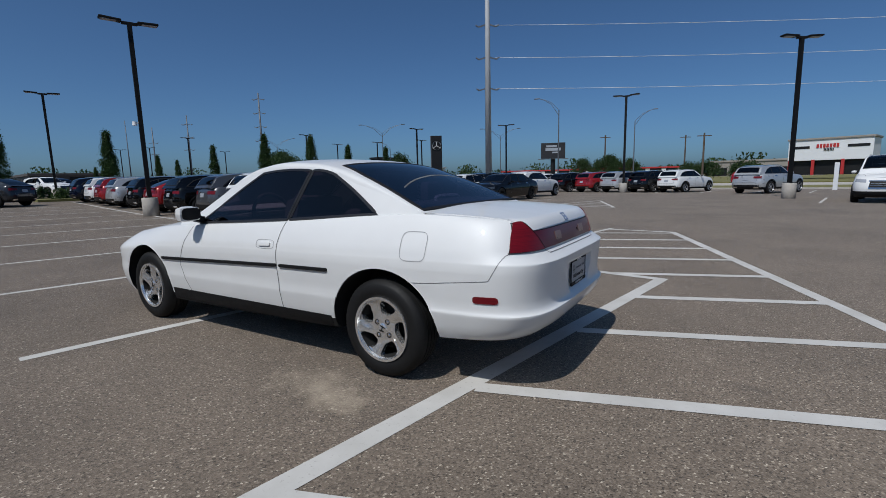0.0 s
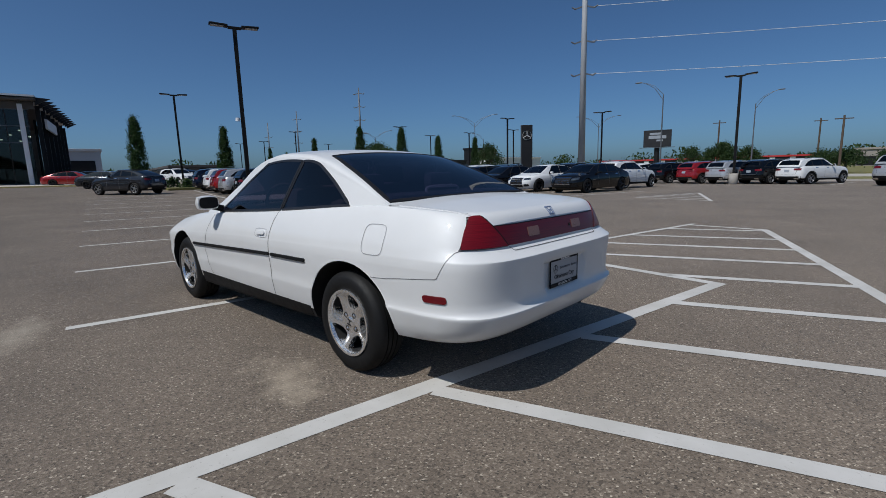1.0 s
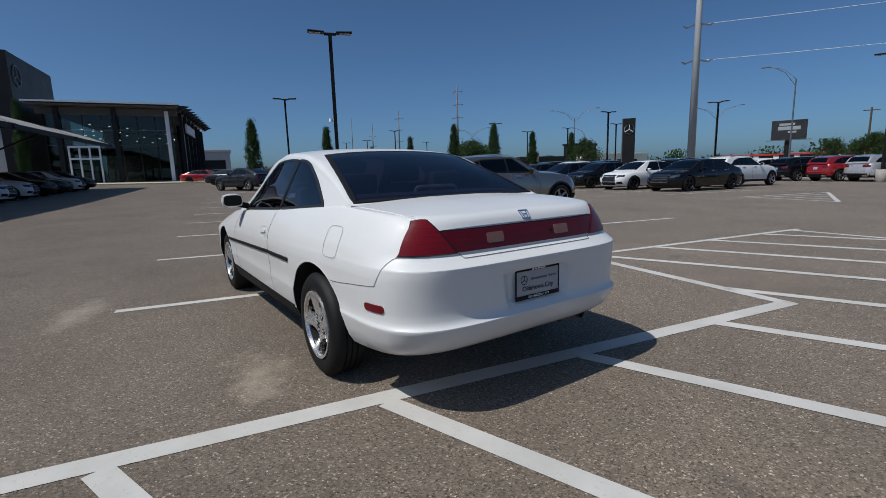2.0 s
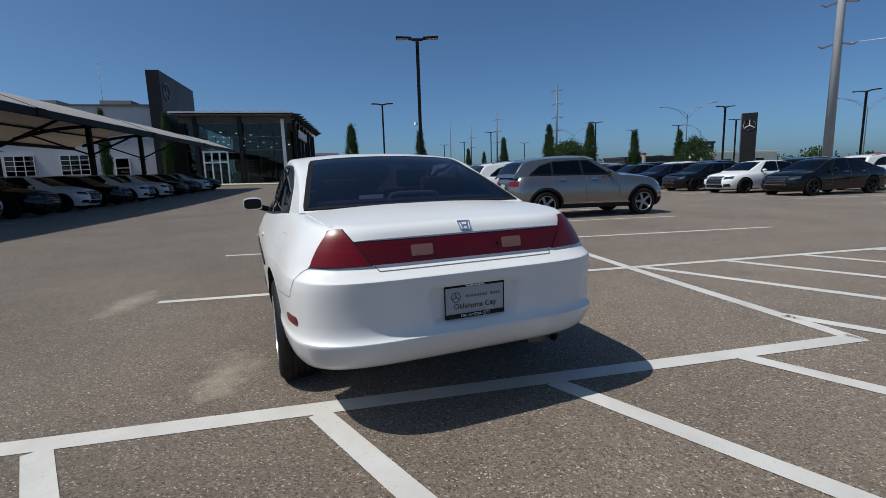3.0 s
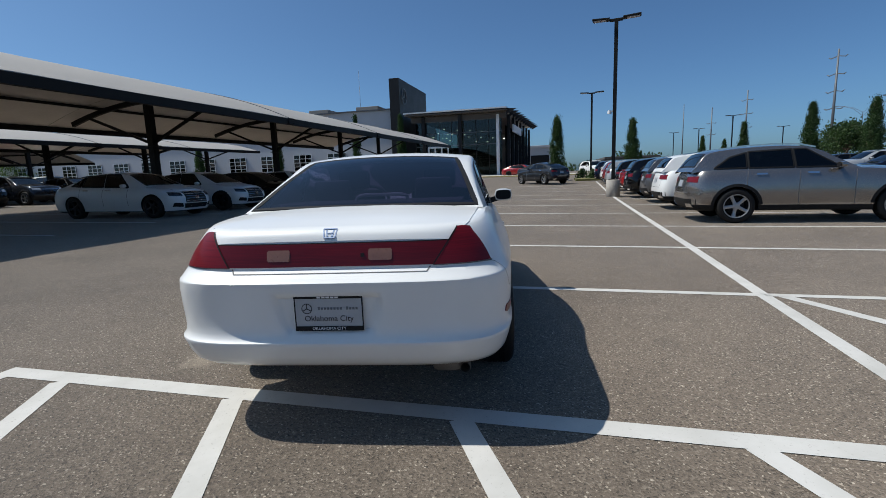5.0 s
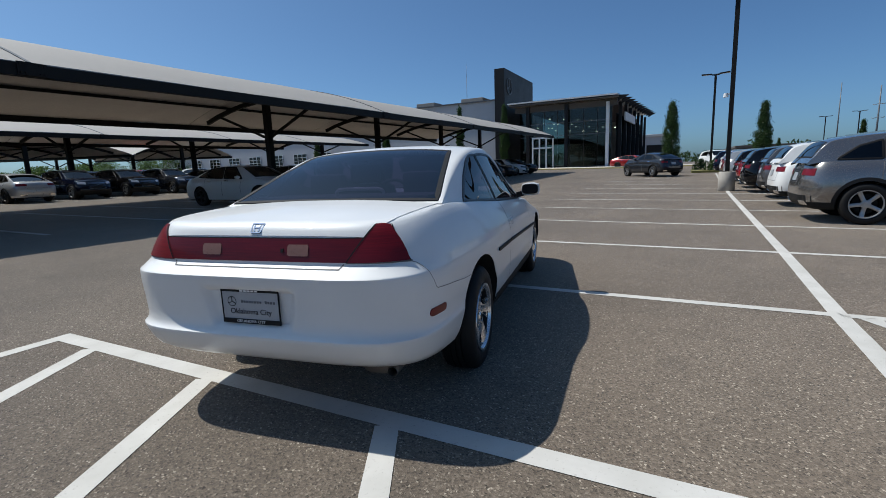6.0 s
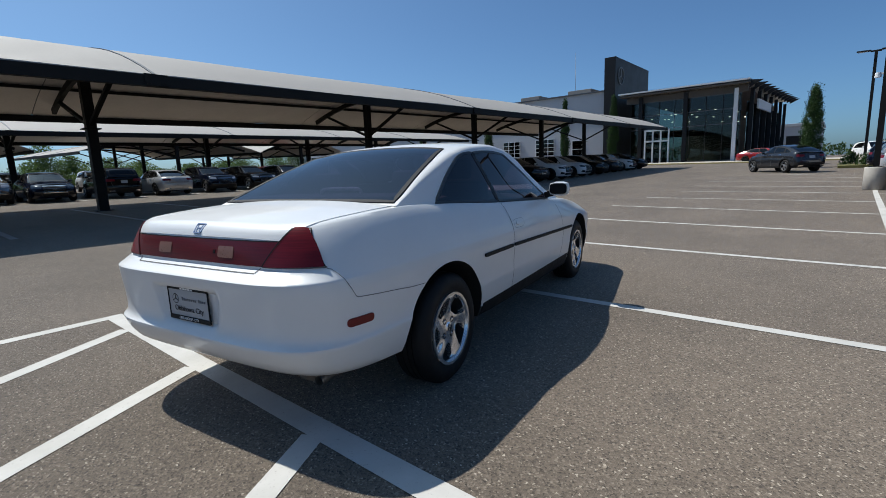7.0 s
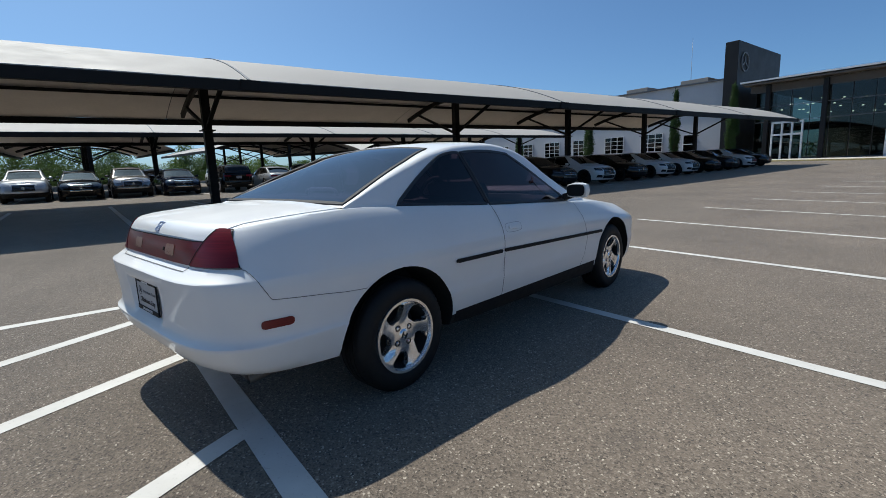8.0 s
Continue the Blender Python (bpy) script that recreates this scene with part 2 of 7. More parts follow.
def box(bm, c, s, rz=0.0, bev=0.0, mi=0):
    r = bmesh.ops.create_cube(bm, size=1.0, matrix=Matrix.Translation(c) @ Matrix.Rotation(rz, 4, "Z") @ Matrix.Diagonal((*s, 1)))
    vs = r["verts"]
    if bev:
        es = list({e for v in vs for e in v.link_edges})
        q = bmesh.ops.bevel(bm, geom=es, offset=bev, segments=2, affect="EDGES", profile=0.6)
        fs = q["faces"]
    return vs


def beam(bm, p0, p1, w, h, up=(0, 0, 1)):
    """A square bar from p0 to p1."""
    p0, p1 = Vector(p0), Vector(p1)
    d = (p1 - p0).normalized()
    s = d.cross(Vector(up))
    s = s.normalized() if s.length > 1e-4 else Vector((1, 0, 0))
    u = s.cross(d)
    vs = [bm.verts.new(p + s * (a * w / 2) + u * (b * h / 2)) for p in (p0, p1) for a, b in ((-1, -1), (1, -1), (1, 1), (-1, 1))]
    for q in ((0, 1, 2, 3), (7, 6, 5, 4), (0, 4, 5, 1), (1, 5, 6, 2), (2, 6, 7, 3), (3, 7, 4, 0)):
        bm.faces.new([vs[i] for i in q])


def rod(bm, p0, p1, r0, r1=None, n=10):
    p0, p1 = Vector(p0), Vector(p1)
    r1 = r0 if r1 is None else r1
    d = (p1 - p0).normalized()
    s = d.cross(Vector((0, 0, 1)))
    s = s.normalized() if s.length > 1e-3 else Vector((1, 0, 0))
    u = s.cross(d)
    rings = []
    for p, r in ((p0, r0), (p1, r1)):
        rings.append([bm.verts.new(p + (s * math.cos(2 * math.pi * i / n) + u * math.sin(2 * math.pi * i / n)) * r) for i in range(n)])
    for i in range(n):
        j = (i + 1) % n
        bm.faces.new((rings[0][i], rings[0][j], rings[1][j], rings[1][i]))
    bm.faces.new(rings[0][::-1])
    bm.faces.new(rings[1])


def pipe(bm, pts, r, n=8):
    """One closed tube along a line of places."""
    pts = [Vector(p) for p in pts]
    rings = []
    for i, p in enumerate(pts):
        d = (pts[min(i + 1, len(pts) - 1)] - pts[max(i - 1, 0)]).normalized()
        a = d.cross(Vector((0, 0, 1)))
        a = a.normalized() if a.length > 1e-3 else Vector((1, 0, 0))
        b = a.cross(d)
        rings.append([bm.verts.new(p + (a * math.cos(2 * math.pi * k / n) + b * math.sin(2 * math.pi * k / n)) * r) for k in range(n)])
    for A, B in zip(rings, rings[1:]):
        for k in range(n):
            q = (k + 1) % n
            bm.faces.new((A[k], A[q], B[q], B[k]))
    bm.faces.new(rings[0][::-1])
    bm.faces.new(rings[-1])


def lathe(bm, prof, n=32, axis="Y", closed=False):
    """Turns a profile of (radius, along) round the axis."""
    rings = []
    for r, a in prof:
        ring = []
        for i in range(n):
            t = 2 * math.pi * i / n
            x, y = r * math.cos(t), r * math.sin(t)
            ring.append(bm.verts.new((x, a, y) if axis == "Y" else (x, y, a)))
        rings.append(ring)
    pairs = list(zip(rings, rings[1:])) + ([(rings[-1], rings[0])] if closed else [])
    for A, B in pairs:
        for i in range(n):
            j = (i + 1) % n
            bm.faces.new((A[i], A[j], B[j], B[i]))
    return rings


def gridmesh(bm, rows, closed=False, flip=False):
    vs = [[bm.verts.new(p) for p in r] for r in rows]
    for A, B in zip(vs, vs[1:]):
        m = len(A)
        for i in range(m if closed else m - 1):
            j = (i + 1) % m
            q = (A[i], A[j], B[j], B[i])
            bm.faces.new(q[::-1] if flip else q)
    return vs


def curve1(xs, ys):
    """A smooth curve through the points (monotone cubic)."""
    xs, ys = np.array(xs, float), np.array(ys, float)
    h, s = np.diff(xs), np.diff(ys) / np.diff(xs)
    m = np.zeros(len(xs))
    m[0], m[-1] = s[0], s[-1]
    for i in range(1, len(xs) - 1):
        m[i] = 0 if s[i - 1] * s[i] <= 0 else 2 * s[i - 1] * s[i] / (s[i - 1] + s[i])

    def f(x):
        x = min(max(x, xs[0]), xs[-1])
        i = min(int(np.searchsorted(xs, x, "right")) - 1, len(xs) - 2)
        t = (x - xs[i]) / h[i]
        return float((2 * t**3 - 3 * t**2 + 1) * ys[i] + (t**3 - 2 * t**2 + t) * h[i] * m[i] + (3 * t**2 - 2 * t**3) * ys[i + 1] + (t**3 - t**2) * h[i] * m[i + 1])
    return f


def soft(s):
    return s if s > 15 else math.log1p(math.exp(s))


def gz(x, y):
    """Height of the ground: level round the parked coupe, rising gently to the showroom and the shade roofs, falling to the road."""
    x, y = max(x, -75), max(y, -60)
    return 0.018 * 3 * soft((-x - 22) / 3) + 0.0135 * 1.5 * soft((-y - 0.5) / 1.5) - 0.008 * 2 * soft((min(y, 60) - 15) / 2)


def empty(name, label, category, group="", kind=""):
    ob = new(name)
    ob.empty_display_size = 0.2
    return tagged(ob, label, category, group, kind)


def word(text, size, depth, mat, parent, name="lettering", align="CENTER"):
    """Raised letters in the built-in font, as a mesh."""
    cu = bpy.data.curves.new("text", "FONT")
    cu.body, cu.size, cu.extrude, cu.align_x, cu.align_y = text, size, depth, align, "CENTER"
    tmp = new("text", cu)
    me = bpy.data.meshes.new_from_object(tmp.evaluated_get(bpy.context.evaluated_depsgraph_get()))
    bpy.data.objects.remove(tmp)
    bpy.data.curves.remove(cu)
    me.materials.clear()
    me.materials.append(mat)
    ob = new(name, me)
    ob.parent = parent
    return ob


def border(rows):
    return rows[0] + [r[-1] for r in rows[1:-1]] + rows[-1][::-1] + [r[0] for r in rows[-2:0:-1]]


# ---------- ground and stall markings ----------
def ground_sheet():
    bm = bmesh.new()
    xs = [-4000, -1500, -600, -250, -140] + list(range(-110, 61, 3)) + [90, 180, 500, 1500, 4000]
    ys = [-4000, -1500, -500, -200, -110] + list(range(-80, 61, 3)) + [80, 110, 180, 500, 1500, 4000]
    gridmesh(bm, [[(x, y, gz(x, y)) for x in xs] for y in ys])
    return tagged(part("ground", bm, M_ASPHALT, smooth=60), "worn warm grey asphalt of a large car park", "ground", kind="structure")


ground = ground_sheet()


def stripe(p0, p1, w=0.1):
    """A painted stripe laid on the asphalt, in short pieces that follow the ground."""
    p0, p1 = Vector((*p0, 0)), Vector((*p1, 0))
    d = p1 - p0
    n = max(2, int(d.length / 0.5))
    s = Vector((-d.y, d.x, 0)).normalized() * (w / 2)
    bm = bmesh.new()
    rows = []
    for i in range(n + 1):
        p = p0 + d * (i / n)
        j = 0.004 * noise.noise((p.x * 3, p.y * 3, 1.0))
        rows.append([(q.x, q.y, gz(q.x, q.y) + 0.004) for q in (p - s * (1 + j * 8), p + s * (1 - j * 8))])
    gridmesh(bm, rows, flip=True)
    bmesh.ops.recalc_face_normals(bm, faces=bm.faces)
    if bm.faces[:][0].normal.z < 0:
        bmesh.ops.reverse_faces(bm, faces=bm.faces)
    return part("stripe", bm, M_LINE, ground)


def polyline(pts, w=0.1):
    for a, b in zip(pts, pts[1:]):
        stripe(a, b, w)


stripe((-1.465, 1.22), (-1.44, 6.58), 0.13)
stripe((-1.53, 1.28), (2.85, 1.28), 0.12)
stripe((2.9, 1.22), (-2.62, 11.2), 0.125)
polyline([(-1.40, 6.53), (-4.02, 6.58), (-6.8, 6.68), (-19.3, 7.04), (-38.0, 7.7)], 0.12)
stripe((-3.98, 11.12), (-2.58, 11.2), 0.11)


for y0, x0, k in ((1.775, -1.40, 0.56), (3.01, -1.40, 0.502), (4.298, -1.40, 0.525), (5.575, -1.40, 0.53), (6.87, -2.0, 0.535), (8.12, -4.0, 0.535), (9.30, -3.98, 0.535), (10.45, -3.96, 0.535), (11.65, -3.94, 0.535)):
    # meets the slanting edge where y = y0 + k (x + 1.41)
    x1 = (-2.62 + (11.2 - y0) * 0.556 - k * 1.41 * 0.556) / (1 + k * 0.556)
    stripe((x0, y0 + k * (x0 + 1.41)), (x1, y0 + k * (x1 + 1.41)), 0.115)

LEFT = (-4.17, -7.1, -10.1, -13.25, -16.45, -19.8, -23.1, -26.4, -29.7, -33.0)
MID = (-4.03, -6.78, -9.55, -12.6, -15.7, -18.9, -22.1, -25.3, -28.5, -31.7)
FAR = (-3.93, -6.42, -9.1, -12.1, -15.1, -18.2, -21.3, -24.4, -27.5, -30.6)
for a, b, c in zip(LEFT, MID, FAR):
    polyline([(a, 1.35), (b, 6.62), (c, 11.35)], 0.1)
for a, b in (((-9.77, 19.0), (-9.4, 23.5)), ((-9.4, 23.5), (-6.66, 18.4)), ((-6.66, 18.4), (-9.77, 19.0)), ((-9.7, 20.0), (-7.2, 19.4)), ((-9.6, 21.0), (-7.8, 20.5)), ((-9.5, 22.0), (-8.4, 21.6))):
    stripe(a, b, 0.12)
for k in range(8):
    stripe((-12.6 - 2.78 * k, 18.4), (-12.4 - 2.78 * k, 24.2), 0.1)
for k in range(6):
    stripe((-0.9 + 2.7 * k, 24.0), (-0.9 + 2.7 * k, 29.2), 0.1)
for k in range(9):
    stripe((-2.0 - 2.95 * k, 36.6), (-2.0 - 2.95 * k, 42.0), 0.1)
for k in range(14):
    stripe((0.98 - 2.92 * k, -6.9), (0.98 - 2.92 * k, -16.2), 0.13)
for k in range(12):
    stripe((4.2 - 2.8 * k, -23.2), (4.2 - 2.8 * k, -28.4), 0.1)

# verge with kerb beyond the lot, and the road behind it
def slab(name, x0, x1, y0, y1, h, mat, label, cat, n=24):
    bm = bmesh.new()
    xs = [x0 + (x1 - x0) * i / n for i in range(n + 1)]
    rows = [[(x, y, gz(x, y) + h) for x in xs] for y in (y0, y0 + (y1 - y0) / 2, y1)]
    vs = gridmesh(bm, rows)
    ring = border(vs)
    low = [bm.verts.new((v.co.x, v.co.y, v.co.z - h - 0.05)) for v in ring]
    for i in range(len(ring)):
        j = (i + 1) % len(ring)
        bm.faces.new((ring[i], ring[j], low[j], low[i]))
    bmesh.ops.recalc_face_normals(bm, faces=bm.faces)
    return tagged(part(name, bm, mat), label, cat, kind="structure")


slab("kerb", -90, 60, 45.9, 46.15, 0.14, M_CONCRETE, "pale concrete kerb along the grass verge", "kerb")
slab("verge", -90, 60, 46.16, 58, 0.12, M_GRASS, "dry mown grass verge beside the road", "grass")
slab("road", -300, 300, 60, 74, 0.02, M_CONCRETE, "pale concrete road beyond the verge", "road")
slab("far_verge", -300, 300, 76, 400, 0.10, M_GRASS, "dry grass beyond the road", "grass")
slab("kerb", -64.0, -58.8, -16, 8, 0.13, M_CONCRETE, "pale concrete walk in front of the showroom", "kerb")
slab("kerb_edge", -58.79, -58.5, -16, 8, 0.135, M_YELLOW, "sun-bleached yellow painted kerb", "kerb")
slab("planter", -43.5, -39.5, 6.2, 9.6, 0.16, M_GRASS, "planting island with low shrubs", "planter")


# ---------- shade roofs ----------
def canopy(x0, x1, yn, yb, ze, slope, rise, back, post_x, post_y, label):
    """Arched sheet roof on a row of black steel posts with ribs and knee braces."""
    root = empty("shade_canopy", label, "canopy", kind="structure")

    def z_at(x, y, lift=0.0):
        s = (y - yn) / (yb - yn)
        return ze + slope * (-x) + back * s + rise * 4 * s * (1 - s) * (1.0) + lift

    def ys(n):
        return [yn + (yb - yn) * i / n for i in range(n + 1)]
    # roof sheets between seams
    seams = sorted({x0, x1} | {p + 0.55 for p in post_x if x0 + 2 < p + 0.55 < x1 - 2})
    for a, b in zip(seams, seams[1:]):
        bm = bmesh.new()
        nx = max(2, int((b - a) / 2.5))
        top = [[(a + 0.02 + (b - a - 0.04) * i / nx, y, z_at(a + (b - a) * i / nx, y) + 0.012 * math.sin(i * 1.7)) for i in range(nx + 1)] for y in ys(20)]
        low = [[(x, y, z - 0.03) for x, y, z in r] for r in top]
        vt, vl = gridmesh(bm, top), gridmesh(bm, low, flip=True)
        A, B = border(vt), border(vl)
        for i in range(len(A)):
            j = (i + 1) % len(A)
            bm.faces.new((A[i], A[j], B[j], B[i]))
        bmesh.ops.recalc_face_normals(bm, faces=bm.faces)
        # down-facing faces get the lightened copy, bounce light put into its colour
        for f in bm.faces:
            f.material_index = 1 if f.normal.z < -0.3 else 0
        part("roof_sheet", bm, [M_FABRIC, M_LITUNDER], root, "pale tan arched roof sheet", smooth=30)
        bm = bmesh.new()
        prev = None
        for y in ys(20):
            p = (a, y, z_at(a, y) + 0.012)
            if prev:
                beam(bm, prev, p, 0.07, 0.02)
            prev = p
        part("roof_seam", bm, M_GALV, root)
        bm = bmesh.new()
        box(bm, (a, yn + 0.10, z_at(a, yn) - 0.14), (0.5, 0.03, 0.26), 0, 0.008)
        for bx in (-0.2, -0.12, 0.12, 0.2):
            for bz in (-0.08, 0.08):
                box(bm, (a + bx, yn + 0.125, z_at(a, yn) - 0.14 + bz), (0.03, 0.03, 0.03))
        part("splice_plate", bm, M_STEEL, root)
    # edge beams and purlins
    for s, w, h, dz in ((0.0, 0.16, 0.25, -0.155), (0.2, 0.10, 0.16, -0.13), (0.8, 0.08, 0.12, -0.11), (1.0, 0.16, 0.25, -0.155)):
        y = yn + (yb - yn) * s
        bm = bmesh.new()
        beam(bm, (x0, y, z_at(x0, y) + dz), (x1, y, z_at(x1, y) + dz), w, h)
        part("edge_beam" if s in (0.0, 1.0) else "purlin", bm, M_STEEL, root)
    for px in post_x:
        g = gz(px, post_y)
        zt = z_at(px, post_y) - 0.25
        bm = bmesh.new()
        beam(bm, (px, post_y, g - 0.05), (px, post_y, zt), 0.30, 0.30, (1, 0, 0))
        box(bm, (px, post_y, g + 0.012), (0.55, 0.55, 0.025))
        part("post", bm, M_STEEL, root)
        bm = bmesh.new()
        box(bm, (px, post_y, g + 2.85), (0.50, 0.50, 0.04))
        part("post_collar", bm, M_STEEL, root)
        bm = bmesh.new()
        pts = [(px, y, z_at(px, y) - 0.30) for y in ys(14)[1:-1]]
        for p, q in zip(pts, pts[1:]):
            beam(bm, p, q, 0.14, 0.22)
        part("rib", bm, M_STEEL, root)
        for dy in (-0.27, 0.27):
            bm = bmesh.new()
            y1 = post_y + dy * abs(yb - yn)
            beam(bm, (px, post_y, g + 2.95), (px, y1, z_at(px, y1) - 0.36), 0.11, 0.13, (1, 0, 0))
            part("knee_brace", bm, M_STEEL, root)
    return root


canopy(-48.0, 27.0, -6.3, -19.6, 3.53, 0.0155, 1.4, 0.45, (-47.4, -38.2, -28.15, -18.1, -5.35, 7.0, 19.0), -14.0, "tan arched car shade roof on black steel posts")
canopy(-44.8, 27.0, -27.0, -40.0, 3.98, 0.012, 1.0, 0.3, (-43.6, -35.6, -26.9, -17.5, -5.7, 6.5, 18.5), -32.6, "second tan arched car shade roof on black posts")
# three further roofs stand end-on to the first ones
for cx, half_w, y0 in ((-2.4, 6.4, -44.5), (-20.8, 8.6, -46.0), (-36.4, 6.2, -47.0)):
    far_roof = canopy(-32.0, 0.0, -half_w, half_w, 3.55, 0.022, 1.5, 0.0, (-1.0, -11.0, -21.0, -30.0), 0.0, "far shade roof with a dark arched end")
    far_roof.matrix_basis = pose(cx, y0, 0.5, 0, 0, 90)



# ---------- showroom ----------
def showroom():
    root = empty("showroom", "glass fronted car showroom with dark sign tower and white workshop wing", "building", kind="structure")
    X, base = -65.5, gz(-65.5, -8)
    # glazed hall: posts, rails, panes
    bm = bmesh.new()
    box(bm, (X - 17, -8.6, base + 0.05), (34, 13.2, 0.1))
    part("floor_slab", bm, M_CONCRETE, root)
    bm = bmesh.new()
    rows = []

    def flank(x):
        """The side wall turns out a little towards the back."""
        return 0.05 * (X - x)
    for y, k in ((-16.5, 0), (-1.9, 1)):
        rows.append([(X + 1.6, y + k * flank(X + 1.6), 10.0), (X + 1.6, y + k * flank(X + 1.6), 9.82), (X - 36, y + k * flank(X - 36), 10.4), (X - 36, y + k * flank(X - 36), 10.7)])
    vs = gridmesh(bm, rows, closed=True)
    bm.faces.new(vs[0])
    bm.faces.new(vs[1][::-1])
    bmesh.ops.recalc_face_normals(bm, faces=bm.faces)
    part("roof", bm, M_WALLWHITE, root, "flat roof with white fascia")
    bm = bmesh.new()
    box(bm, (X + 0.75, -9.1, 9.60), (1.6, 14.4, 0.16))
    part("soffit", bm, M_HEADBEAM, root)
    bm = bmesh.new()
    box(bm, (X, -9.0, 9.1), (0.35, 13.6, 0.75))
    part("head_beam", bm, M_HEADBEAM, root)
    for y in (-8.6, -13.9):
        bm = bmesh.new()
        box(bm, (X + 0.35, y, (base + 9.4) / 2), (0.45, 0.45, 9.4 - base), 0, 0.02)
        part("column", bm, M_DARKPANEL, root)
    bm = bmesh.new()
    box(bm, (X + 0.25, -3.3, (base + 9.2) / 2), (0.45, 0.40, 9.2 - base), 0, 0.02)
    part("corner_post", bm, M_WALLWHITE, root)
    for z in (base + 0.15, 5.3, 7.0, 8.7):
        bm = bmesh.new()
        box(bm, (X, -8.9, z), (0.14, 12.4, 0.07))
        part("glazing_rail", bm, M_GALV, root)
    ys = [-15.2, -13.6, -11.7, -9.9, -8.2, -6.4, -4.6, -2.8]
    for y in ys:
        bm = bmesh.new()
        box(bm, (X, y, (base + 8.8) / 2), (0.12, 0.05, 8.8 - base))
        part("mullion", bm, M_DARKPANEL, root)
    for ya, yb in zip(ys, ys[1:]):
        for za, zb in ((base + 0.2, 5.26), (5.34, 6.96), (7.04, 8.66)):
            bm = bmesh.new()
            box(bm, (X - 0.02, (ya + yb) / 2, (za + zb) / 2), (0.02, yb - ya - 0.09, zb - za - 0.02))
            part("pane", bm, M_SHOWGLASS, root)
    # hall behind the glass
    bm = bmesh.new()
    box(bm, (X - 33, -9, 5), (0.3, 14, 9))
    part("back_wall", bm, M_SOFFIT, root)
    bm = bmesh.new()
    box(bm, (X - 17, -9, 9.3), (33, 13.4, 0.1))
    part("hall_ceiling", bm, M_CABIN, root)
    bm = bmesh.new()
    box(bm, (X - 8, -11, 4.9), (12, 8, 0.35))
    part("gallery", bm, M_CABIN, root)
    for k in range(22):
        bm = bmesh.new()
        x, y, z = X - 2.0 - (k % 5) * 2.2, -14.0 + (k * 2.37) % 11.0, 6.2 + 0.55 * (k % 4)
        rod(bm, (x, y, z), (x, y, z - 0.10), 0.12, 0.12, 10)
        part("pendant_lamp", bm, M_LAMPGLOW, root, "lit round ceiling lamp")
    # entrance
    ent = new("entrance")
    ent.parent = root
    for y in (-13.2, -12.25, -11.3, -10.35):
        bm = bmesh.new()
        box(bm, (X + 0.5, y, (base + 5.1) / 2), (0.3, 0.16, 5.1 - base))
        part("door_post", bm, M_WALLWHITE, ent)
    for z in (5.1, 3.75):
        bm = bmesh.new()
        box(bm, (X + 0.5, -11.78, z), (0.32, 3.0, 0.2))
        part("door_head", bm, M_WALLWHITE, ent)
    for y in (-12.72, -11.78, -10.83):
        bm = bmesh.new()
        box(bm, (X + 0.45, y, (base + 3.7) / 2), (0.04, 0.78, 3.6 - base))
        part("door_leaf", bm, M_SHOWGLASS, ent)
    # side colonnade with louvred eaves
    for k in range(7):
        x = X - 2.5 - 4.4 * k
        bm = bmesh.new()
        box(bm, (x, -2.2 + flank(x), (base + 9.4) / 2), (0.3, 0.4, 9.4 - base))
        part("column", bm, M_DARKPANEL, root)
        bm = bmesh.new()
        box(bm, (x - 2.2, -2.7 + flank(x - 2.2), 3.9 + base / 2), (4.0, 0.05, 7.2), -math.atan(0.05))
        part("pane", bm, M_SHOWGLASS, root)
    for k in range(12):
        x = X + 0.9 - 3.0 * k
        bm = bmesh.new()
        f, z = flank(x), 0.018 * (X + 1.6 - x)
        vs = [bm.verts.new(p) for p in ((x, -2.0 + f, 9.85 + z), (x, -0.7 + f, 9.75 + z), (x, -2.0 + f, 9.05 + z), (x - 0.4, -2.0 + f, 9.85 + z), (x - 0.4, -0.7 + f, 9.75 + z), (x - 0.4, -2.0 + f, 9.05 + z))]
        for q in ((0, 1, 2), (5, 4, 3), (0, 3, 4, 1), (1, 4, 5, 2), (2, 5, 3, 0)):
            bm.faces.new([vs[i] for i in q])
        bmesh.ops.recalc_face_normals(bm, faces=bm.faces)
        part("eave_fin", bm, M_DARKPANEL, root)
    bm = bmesh.new()
    box(bm, (X - 8, -1.75 + flank(X - 8), 7.6), (9.0, 0.2, 1.1), -math.atan(0.05))
    part("sign_band", bm, M_WALLWHITE, root)
    # dark sign tower
    bm = bmesh.new()
    box(bm, (X - 7.2, -18.2, (base + 15.2) / 2), (14.4, 1.5, 15.2 - base), 0, 0.03)
    tw = part("sign_tower", bm, M_DARKPANEL, root, "tall dark metal sign tower")
    bm = bmesh.new()
    lathe(bm, [(1.15, 0.0), (1.15, 0.12), (1.02, 0.12), (1.02, 0.0)], 40, "Y")
    for a in (90, 210, 330):
        beam(bm, (0, 0.06, 0), (1.05 * math.cos(radians(a)), 0.06, 1.05 * math.sin(radians(a))), 0.13, 0.06, (0, 1, 0))
    bmesh.ops.translate(bm, verts=bm.verts, vec=(X - 2.0, -17.44, 12.9))
    part("round_emblem", bm, M_GALV, root, "round grey metal emblem")
    # white workshop wing
    bm = bmesh.new()
    box(bm, (X - 14, -59.0, (base + 10.85) / 2), (26, 80.0, 10.85 - base + 0.3))
    part("wing_wall", bm, M_WINGWALL, root, "plain white workshop wall")
    bm = bmesh.new()
    box(bm, (X - 13.8, -59.0, 11.08), (26.2, 80.2, 0.16))
    part("parapet", bm, M_GALV, root)
